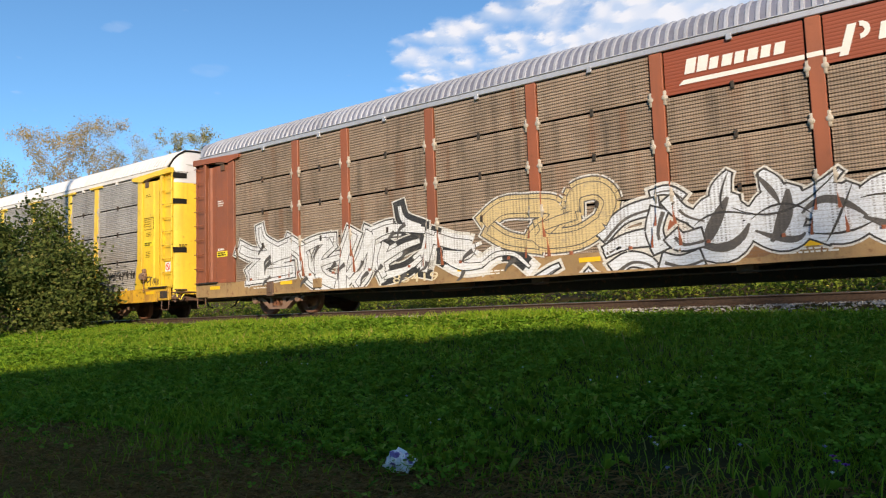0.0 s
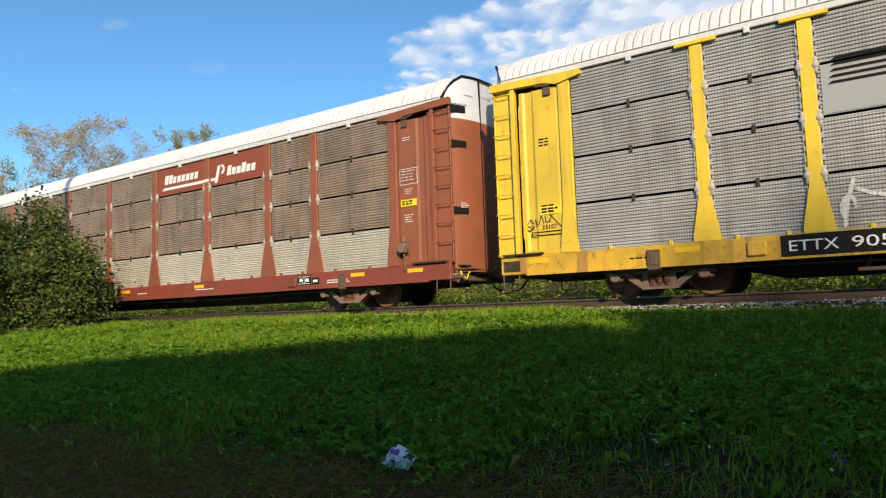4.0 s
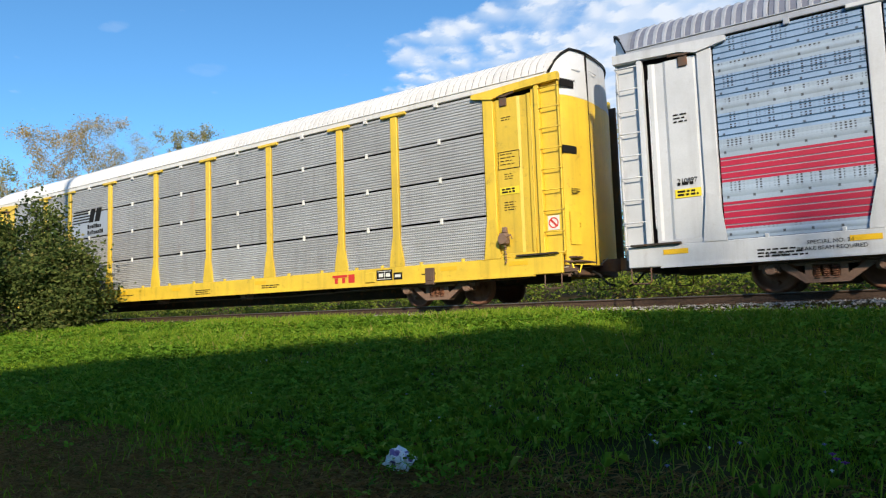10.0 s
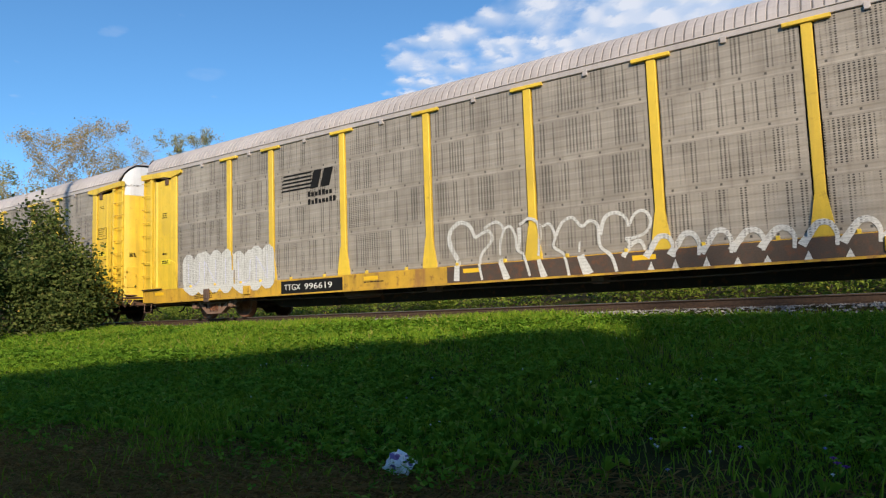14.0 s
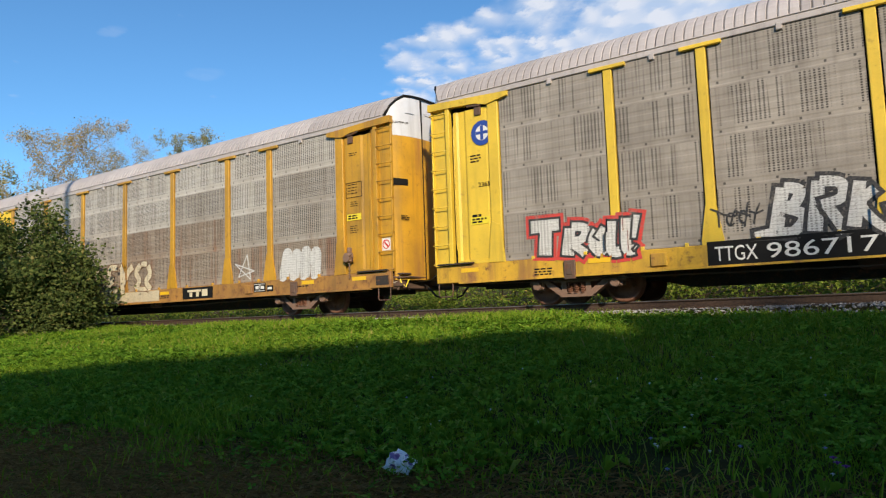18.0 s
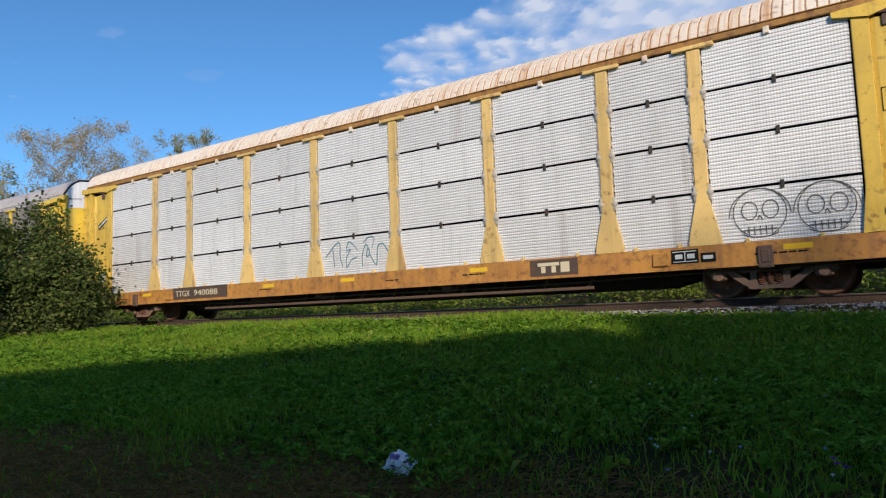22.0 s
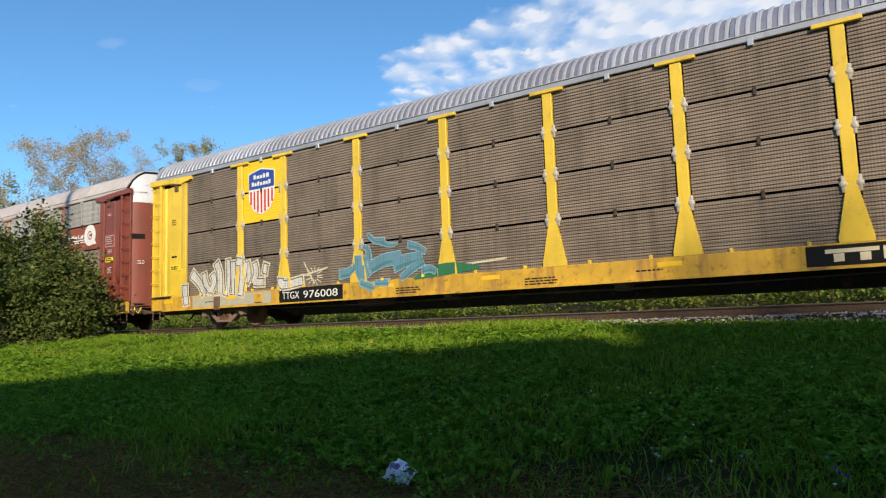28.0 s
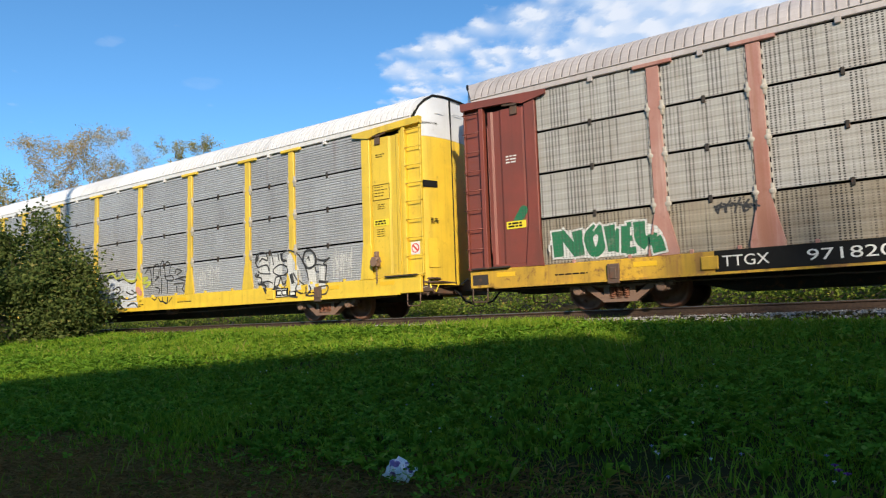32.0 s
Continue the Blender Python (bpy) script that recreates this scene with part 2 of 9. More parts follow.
ROOF = [(1.52, 0.11), (1.47, 0.26), (1.38, 0.42), (1.25, 0.56), (1.06, 0.70), (0.80, 0.82), (0.45, 0.90), (0.0, 0.92)]
# the end doors in plan (x, half width), and the curve where they meet the roof (x, half width, height over the eave)
END_PLAN = [(13.62, 1.44), (13.69, 1.34), (13.76, 1.18), (13.83, 0.95), (13.885, 0.72), (13.915, 0.53)]
END_TOP = [(13.38, 1.44, 0.13), (13.50, 1.36, 0.40), (13.62, 1.24, 0.56), (13.74, 1.06, 0.69), (13.83, 0.80, 0.70), (13.88, 0.53, 0.705)]
PAINT_EDGE = 4.56                          # where the white head of an end door starts
NEAR = Matrix.Identity(4)
ROW_Z = [(1.03, 2.018), (2.072, 3.028), (3.082, 3.988), (4.042, 4.93)]


def screen(w, h, pitch, depth):
    """A ribbed steel screen, w wide and h high, its foot at z = 0, its face towards -y."""
    def build():
        s = Shape()
        n = max(2, round((h - 0.06) / pitch))
        step = (h - 0.06) / n
        prof = [(0.0, 0.0), (0.0, 0.03)]
        for i in range(n):
            z = 0.03 + i * step
            prof += [(depth, z + step * 0.12), (depth, z + step * 0.38), (0.0, z + step * 0.52), (0.0, z + step * 0.98)]
        prof += [(0.0, h)]
        x = w / 2
        s.sheet([[(-x, y, z) for y, z in prof], [(x, y, z) for y, z in prof]])
        b = 0.045
        s.add([(-x, 0, 0), (x, 0, 0), (x, 0, h), (-x, 0, h), (-x, b, 0), (x, b, 0), (x, b, h), (-x, b, h)],
              [(0, 1, 5, 4), (2, 3, 7, 6), (0, 4, 7, 3), (1, 2, 6, 5), (4, 5, 6, 7)])
        return s
    return build


def banded(w, h, smooth):
    """A pressed band: narrow grooves (second material) or one broad smooth swell."""
    def build():
        s = Shape()
        x = w / 2
        if smooth:
            prof = [(0.0, 0.0)] + [(-0.014 * math.sin(math.pi * i / 8), 0.25 * h + 0.5 * h * i / 8) for i in range(9)] + [(0.0, h)]
        else:
            n = max(1, round(h / 0.118))
            step = h / n
            prof = [(0.0, 0.0)]
            for i in range(n):
                z = i * step
                prof += [(0.0, z + step * 0.40), (0.012, z + step * 0.43), (0.012, z + step * 0.60), (0.0, z + step * 0.63)]
            prof += [(0.0, h)]
        s.sheet([[(-x, y, z) for y, z in prof], [(x, y, z) for y, z in prof]])
        return s
    return build


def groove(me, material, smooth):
    """Give the grooves of a band their own colour, as a second material."""
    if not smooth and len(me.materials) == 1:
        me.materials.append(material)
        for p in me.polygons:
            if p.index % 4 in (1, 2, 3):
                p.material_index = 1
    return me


def post_shape(w, foot, high):
    """A post w wide to each side that spreads towards its foot."""
    def build():
        s = Shape()
        s.box(-w, w, -0.05, 0.06, high - 0.06, EAVE - SILL - 0.05, 0.012)
        s.prism([(-w, high), (-foot, 0.1), (-foot, 0.0), (foot, 0.0), (foot, 0.1), (w, high)], -0.062, 0.05)
        return s
    return build


RIBS = {True: ((0.0, 0.0), (0.46, 0.0), (0.55, 0.036), (0.84, 0.036), (0.93, 0.0)),      # narrow ribs between flat pans
        False: ((0.0, 0.0), (0.09, 0.0), (0.15, 0.020), (0.90, 0.020), (0.96, 0.0))}     # wide flats between thin seams


def roof_panel(ribbed):
    s = Shape()
    rows, n, step = [], 14, 0.19
    prof = ROOF + [(-y, z) for y, z in ROOF[-2::-1]]
    for i in range(n):
        for k, lift in RIBS[ribbed]:
            x = -n * step / 2 + (i + k) * step
            rows.append([(x, y * (1 + lift * 0.45), z + lift * (1 - abs(y) / 2.4)) for y, z in prof])
    s.sheet(rows)
    return s


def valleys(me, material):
    """Give the troughs between the roof ribs a darker paint: weathering, with their shade put into the colour."""
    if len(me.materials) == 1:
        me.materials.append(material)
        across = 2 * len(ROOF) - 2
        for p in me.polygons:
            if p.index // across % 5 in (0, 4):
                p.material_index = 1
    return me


def end_curves(side):
    """Foot and head of one leaf of the end doors; the leaf towards -y stops at the seam, the other runs on past the middle."""
    if side < 0:
        return [(x, -y) for x, y in END_PLAN], [(x, -y, z) for x, y, z in END_TOP]
    foot = [(x, y) for x, y in END_PLAN] + [(13.925, 0.0), (13.915, -0.50)]
    head = [(x, y, z) for x, y, z in END_TOP] + [(13.90, 0.0, 0.71), (13.88, -0.50, 0.705)]
    return foot, head


def end_leaf(side, head):
    """A leaf of the curved end doors: its painted lower part, or its head that leans in to meet the roof."""
    def build():
        foot, top = end_curves(side)
        s, rows, back = Shape(), [], []
        for (x, y), (u, v, z) in zip(foot, top):
            lo = (x, y, PAINT_EDGE + 0.004) if head else (x, y, 0.78)
            hi = (u, v, EAVE + z) if head else (x, y, PAINT_EDGE)
            rows.append([tuple(p + (q - p) * i / 5 for p, q in zip(lo, hi)) for i in range(6)])
            back.append([(p[0] - 0.05, p[1] * 0.985, p[2]) for p in rows[-1]])
        s.sheet(rows)
        s.sheet(back)
        for a, b in ((rows[0], back[0]), (rows[-1], back[-1]), ([r[0] for r in rows], [r[0] for r in back]), ([r[-1] for r in rows], [r[-1] for r in back])):
            s.sheet([a, b])
        return s
    return build


def end_line():
    """The whole curve of the roof's end, from side to side."""
    near = [(x, -y, EAVE + z) for x, y, z in END_TOP]
    return near + [(13.90, 0.0, EAVE + 0.71)] + [(x, -y, z) for x, y, z in near[::-1]]


def roof_end():
    """The last stretch of the roof, cut to the curve of the end doors."""
    s = Shape()
    prof = ROOF + [(-y, z) for y, z in ROOF[-2::-1]]
    reach = [13.36, 13.44, 13.53, 13.64, 13.76, 13.86, 13.93, 13.95]
    reach = reach + reach[-2::-1]
    for drop in (0.0, 0.03):
        s.sheet([[(13.30 + (r - 13.30) * k, y, EAVE + z + (min(z, 0.69) - z) * k + 0.012 - drop) for (y, z), r in zip(prof, reach)] for k in (0.0, 0.5, 1.0)])
    return s


def roof_lip():
    """The black sealing lip over the end doors."""
    return Shape().tube([(x + 0.015, y, z) for x, y, z in end_line()], 0.034, 6)


def end_slot(z):
    """A slot on the near leaf: two black sheets that paint in its dark inside."""
    def build():
        s = Shape()
        pts = [(13.655, -1.47), (13.69, -1.38), (13.76, -1.18), (13.80, -1.04)]
        s.sheet([[(x + 0.012, y - 0.006, z + h) for x, y in pts] for h in (-0.065, 0.065)])
        s.sheet([[(x + 0.004, y, z + h) for x, y in pts] for h in (-0.09, 0.09)])
        return s
    return build


def hatch():
    """A small raised door low on the near leaf."""
    s = Shape()
    pts = [(13.695, -1.36), (13.76, -1.18), (13.80, -1.05)]
    for out in (0.004, 0.022):
        s.sheet([[(x + out, y - out * 0.4, z) for x, y in pts] for z in (1.22, 1.24, 1.93, 1.95)])
    for z in (1.22, 1.95):
        s.sheet([[(x + out, y - out * 0.4, z) for x, y in pts] for out in (0.004, 0.022)])
    s.tube([(13.80, -1.09, 1.62), (13.845, -1.10, 1.62), (13.845, -1.10, 1.70), (13.79, -1.10, 1.70)], 0.010, 5)
    return s


def end_grab():
    s = Shape()
    for (x, y), (u, v), z in (((13.70, -1.00), (13.79, -0.76), 5.22), ((13.86, -0.36), (13.87, -0.02), 5.30)):
        s.tube([(x, y, z), (x + 0.09, y - 0.03, z - 0.02), (u + 0.09, v - 0.03, z - 0.02), (u, v, z)], 0.011, 5)
    return s


END_GEAR = {"end_step": lambda: Shape().box(13.45, 13.84, -1.40, -1.05, 0.92, 0.96, 0.008),
            "step_bar": lambda: Shape().box(13.42, 13.82, -1.42, -1.36, 0.62, 0.70, 0.01),
            "pull_hook": lambda: Shape().tube([(13.66, -1.34, 0.92), (13.74, -1.36, 0.70), (13.84, -1.30, 0.60), (13.86, -1.2, 0.78)], 0.018, 6),
            "end_rod": lambda: Shape().tube([(13.58, -1.44, 0.86), (13.72, -1.42, 0.84), (13.86, -1.1, 0.86), (13.9, -0.5, 0.84)], 0.022, 6)}


def rung():
    return Shape().tube([(-0.235, 0.02, 0.012), (-0.225, -0.085, -0.014), (0.225, -0.085, -0.014), (0.235, 0.02, 0.012)], 0.013, 6)


def side_frame():
    s = Shape()
    h = BASE / 2
    s.prism([(-0.62, 0.60), (0.62, 0.60), (0.50, 0.47), (-0.50, 0.47)], -0.10, 0.10)
    for k in (-1, 1):
        s.prism([(k * 0.58, 0.60), (k * (h + 0.20), 0.56), (k * (h + 0.22), 0.44), (k * 0.64, 0.47)], -0.10, 0.10)
        s.prism([(k * 0.62, 0.50), (k * 0.74, 0.44), (k * 0.36, 0.16), (k * 0.28, 0.26)], -0.09, 0.09)
        s.prism([(k * 0.22, 0.48), (k * 0.34, 0.48), (k * 0.34, 0.24), (k * 0.22, 0.24)], -0.10, 0.10)
        s.box(k * h - 0.15, k * h + 0.15, -0.12, 0.10, 0.34, 0.56, 0.03)
        s.lathe([(0.0, -0.19), (0.09, -0.19), (0.105, -0.16), (0.105, -0.10)], 14, "y", (k * h, 0, WHEEL))
        for j in range(3):
            a = 2 * math.pi * j / 3 + 0.5
            s.lathe([(0.0, -0.205), (0.018, -0.205), (0.018, -0.18)], 6, "y", (k * h + 0.055 * math.cos(a), 0, WHEEL + 0.055 * math.sin(a)))
    s.prism([(-0.42, 0.26), (-0.36, 0.15), (0.36, 0.15), (0.42, 0.26)], -0.10, 0.10)
    return s


def spring():
    prof = []
    for i in range(13):
        prof += [(0.050 if i % 2 else 0.076, 0.235 + i * 0.0190)]
    return Shape().lathe(prof, 12, "z", (0, -0.06, 0))


def wheelset():
    s = Shape()
    for k in (-1, 1):
        prof = [(0.0, 0.86), (0.10, 0.87), (0.12, 0.85), (0.15, 0.80), (0.33, 0.82), (0.355, 0.86), (0.40, 0.86), (WHEEL, 0.85),
                (WHEEL + 0.002, 0.76), (WHEEL + 0.028, 0.745), (WHEEL + 0.028, 0.72), (0.36, 0.71), (0.33, 0.76), (0.14, 0.76), (0.085, 0.70)]
        s.lathe([(r, k * w) for r, w in prof], 32, "y")
        for j in range(3):
            a = 2 * math.pi * j / 3
            s.lathe([(0.0, k * 0.86), (0.035, k * 0.855), (0.04, k * 0.825)], 8, "y", (0.235 * math.cos(a), 0, 0.235 * math.sin(a)))
    s.lathe([(0.08, -0.75), (0.075, 0.0), (0.08, 0.75)], 14, "y")
    return s


def brake_gear():
    """Hand brake housing, chain and bell crank on the corner post."""
    s = Shape()
    s.box(-0.13, 0.10, -0.16, 0.0, 0.10, 0.36, 0.03)
    s.lathe([(0.0, -0.20), (0.11, -0.20), (0.12, -0.16), (0.12, -0.13)], 16, "y", (-0.01, 0, 0.22))
    s.box(-0.05, 0.05, -0.12, 0.0, 0.36, 0.50, 0.02)
    s.tube([(0.02, -0.18, 0.22), (0.22, -0.20, 0.30), (0.26, -0.20, 0.20)], 0.014, 6)
    for i in range(7):
        s.lathe([(0.0, -0.11), (0.026, -0.10), (0.026, -0.08), (0.0, -0.07)], 6, "y", (0.01 + 0.012 * (i % 2), 0, 0.06 - i * 0.06))
    return s


def coupler():
    s = Shape()
    s.box(12.9, 13.85, -0.11, 0.11, 0.66, 0.90, 0.03)
    s.prism([(13.80, -0.14), (14.10, -0.17), (14.26, -0.10), (14.20, 0.02), (14.02, 0.06), (14.24, 0.16), (14.05, 0.24), (13.80, 0.16)],
            0.64, 0.92, "z")
    return s


def stirrup():
    return Shape().tube([(-0.2, 0, 0.0), (-0.2, -0.01, -0.34), (-0.16, -0.01, -0.38), (0.16, -0.01, -0.38), (0.2, -0.01, -0.34), (0.2, 0, 0.0)], 0.016, 6)


def under_frame():
    s = Shape()
    s.box(-12.9, 12.9, -0.36, 0.36, 0.46, 0.94, 0.02)
    s.prism([(-8.7, 0.47), (-7.9, 0.27), (7.9, 0.27), (8.7, 0.47)], -0.355, 0.355)
    s.box(-13.2, 13.2, -1.46, 1.46, 0.90, 1.0, 0.01)
    for i in range(-8, 9):
        if abs(abs(i) * 1.42 - TRUCK) > 1.2:
            s.prism([(-1.44, 0.9), (-1.44, 0.76), (-0.36, 0.52), (0.36, 0.52), (1.44, 0.76), (1.44, 0.9)], i * 1.42 - 0.05, i * 1.42 + 0.05, "x")
    return s


def truss_rail():
    s = Shape()
    for k in (-1, 1):
        s.box(-6.6, 6.6, k * 1.28 - 0.03, k * 1.28 + 0.03, 0.30, 0.37, 0.01)
        for i in range(-6, 7):
            s.tube([(i * 1.08, k * 1.28, 0.33), (i * 1.08 + 0.28, k * 1.25, 0.86)], 0.03, 5)
    return s


def air_tank():
    s = Shape()
    s.lathe([(0.0, -0.62), (0.14, -0.60), (0.20, -0.52), (0.20, 0.52), (0.14, 0.60), (0.0, 0.62)], 16, "x", (0, 0, 0))
    s.box(-0.3, -0.24, -0.22, 0.22, -0.05, 0.3)
    s.box(0.24, 0.3, -0.22, 0.22, -0.05, 0.3)
    return s


def valve():
    s = Shape()
    s.box(-0.18, 0.18, -0.12, 0.12, -0.14, 0.14, 0.03)
    s.lathe([(0.0, -0.2), (0.1, -0.2), (0.1, 0.0)], 10, "y", (0.05, 0, -0.05))
    s.tube([(-0.9, 0, 0.1), (-0.2, 0, 0.02), (0.3, -0.02, 0.0), (1.0, 0, 0.12)], 0.022, 6)
    return s


def hose():
    return Shape().tube([(13.75, -0.36, 0.66), (13.95, -0.40, 0.55), (14.1, -0.38, 0.36), (14.26, -0.34, 0.30)], 0.026, 8)


def piping():
    return Shape().tube([(-12.6, -1.30, 0.55), (-8.3, -1.34, 0.50), (-4, -1.36, 0.44), (0, -1.36, 0.47), (5, -1.36, 0.44), (8.2, -1.34, 0.50), (12.6, -1.3, 0.55)], 0.018, 5)


def cut_lever():
    return Shape().tube([(13.50, -1.40, 0.72), (13.62, -1.38, 0.74), (13.66, -0.8, 0.72), (13.9, -0.3, 0.78), (14.05, -0.15, 0.95)], 0.014, 6)


CORNER = {"corner_post": lambda: Shape().box(11.70, 11.98, -0.06, 0.04, 0.0, 3.90, 0.015),
          "door_leaf": lambda: Shape().prism([(11.984, 0.0), (12.06, -0.02), (12.60, -0.02), (12.66, 0.012), (12.82, 0.012), (12.87, -0.03), (12.945, -0.03), (12.945, 0.04), (11.984, 0.04)], 0.10, 3.70, "z"),
          "gusset": lambda: Shape().prism([(11.72, 0.0), (11.62, -0.02), (11.72, 0.85), (11.96, 0.95), (12.06, 0.0)], -0.085, -0.062),
          "ledge": lambda: Shape().box(11.984, 12.945, -0.05, 0.04, 0.0, 0.095, 0.01),
          "lock_rod": lambda: Shape().tube([(12.965, 0.0, 0.35), (12.96, -0.03, 0.4), (12.955, -0.04, 2.0), (12.96, -0.03, 3.35), (12.965, 0.0, 3.4)], 0.012, 5)}


def lintel():
    """The beam over the corner plate."""
    s = Shape()
    s.prism([(11.42, 3.83), (11.42, 3.93), (13.66, 4.03), (13.66, 3.85), (12.9, 3.83), (12.3, 3.80), (11.98, 3.72)], -0.10, 0.05)
    return s


def latch():
    s = Shape()
    s.box(-0.09, 0.09, -0.05, 0.0, -0.16, 0.04, 0.01)
    s.tube([(-0.28, -0.05, 0.10), (0.05, -0.06, 0.06), (0.30, -0.05, 0.12)], 0.028, 6)
    return s


def lug():
    s = Shape()
    s.lathe([(0.0, -0.055), (0.05, -0.055), (0.068, -0.035), (0.068, 0.0)], 10, "y")
    s.box(-0.035, 0.035, -0.045, 0.0, -0.15, 0.15, 0.01)
    return s


def edge_strip():
    """The scalloped row of bolt tabs down the side of a bay."""
    s = Shape()
    for i in range(19):
        z = 1.10 + i * 0.196
        s.prism([(-0.020, z), (0.020, z + 0.015), (0.026, z + 0.06), (0.020, z + 0.105), (-0.020, z + 0.12)], -0.022, 0.01)
    s.box(-0.018, -0.004, -0.012, 0.01, 1.03, 4.84)
    return s


def clip():
    return Shape().box(-0.035, 0.035, -0.035, 0.02, -0.075, 0.075, 0.01)


BARE = steel("weathered_brown_steel", (0.14, 0.085, 0.06), 0.6, 0.4, 0.5, 0.75)
DARK = steel("sooty_underframe", (0.028, 0.024, 0.021), 0.4, 0.3, 0.3, 0.8)
WHEELS = steel("rusty_wheel_steel", (0.30, 0.14, 0.085), 0.5, 0.2, 0.4, 0.55, metal=0.3)
TREAD = plain("truck_castings", (0.25, 0.155, 0.11), 0.7, 0.5)
# near-black colour paints in the darkness inside the cars
INSIDE = plain("painted_interior_dark", (0.007, 0.006, 0.006), 0.9, 0.2, spec=0.05)
RUBBER = plain("black_rubber", (0.015, 0.015, 0.015), 0.6, 0.2)
REFLECT = plain("yellow_reflector_tape", (0.82, 0.50, 0.02), 0.35, 0.15)
WHITE = plain("white_lettering", (0.78, 0.77, 0.73), 0.6, 0.25)
BLACK = plain("black_lettering", (0.012, 0.012, 0.012), 0.75, 0.2, spec=0.12)
LABEL_YELLOW = plain("yellow_label", (0.85, 0.68, 0.04), 0.5, 0.15)
RED = plain("red_lettering", (0.62, 0.04, 0.03), 0.5, 0.2)
LUG_PALE = plain("pale_lug_paint", (0.50, 0.45, 0.38), 0.6, 0.5)


def flat(name, shapes, material, parent, label="", y=-0.004):
    """Thin painted shapes: polygons in x and z, a few millimetres proud of the face at y."""
    s = Shape()
    for poly in shapes:
        s.prism(poly, y - 0.004, y + 0.001)
    ob = part(name, s.mesh(name, material), parent, None, label)
    return tagged(ob, label, kind="stuff") if len(shapes) > 4 or name in ("stencil", "label_print", "board_print", "stencil_rule") else ob


def rect(x0, x1, z0, z1):
    return [(x0, z0), (x1, z0), (x1, z1), (x0, z1)]


def bars(x, z, w, rows, h=0.035, gap=0.03, seed=0):
    """Rows of small marks that stand for writing too small to read."""
    r, out = random.Random(seed), []
    for i in range(rows):
        u, end = x, x + w * r.uniform(0.7, 1.0)
        while u < end:
            d = r.uniform(0.05, 0.16)
            out.append(rect(u, min(end, u + d), z - i * (h + gap) - h, z - i * (h + gap)))
            u += d + 0.03
    return out


def letters(word, x, z, height, material, parent, y, label="", width=None, shear=0.0):
    """Writing on a side of a car, its foot at z, its left end at x."""
    c = bpy.data.curves.new("writing", "FONT")
    c.body, c.size, c.extrude, c.resolution_u, c.shear = word, height * 1.38, 0.003, 3, shear
    tmp = bpy.data.objects.new("writing", c)
    me = bpy.data.meshes.new_from_object(tmp)
    bpy.data.objects.remove(tmp)
    bpy.data.curves.remove(c)
    if width:
        xs = [v.co.x for v in me.vertices]
        k, lo = width / (max(xs) - min(xs)), min(xs)
        for v in me.vertices:
            v.co.x = (v.co.x - lo) * k
    me.materials.clear()
    me.materials.append(material)
    return tagged(part("writing", me, parent, Matrix.Translation((x, y, z)) @ Matrix.Rotation(math.pi / 2, 4, "X")), label, kind="stuff")


cars = []


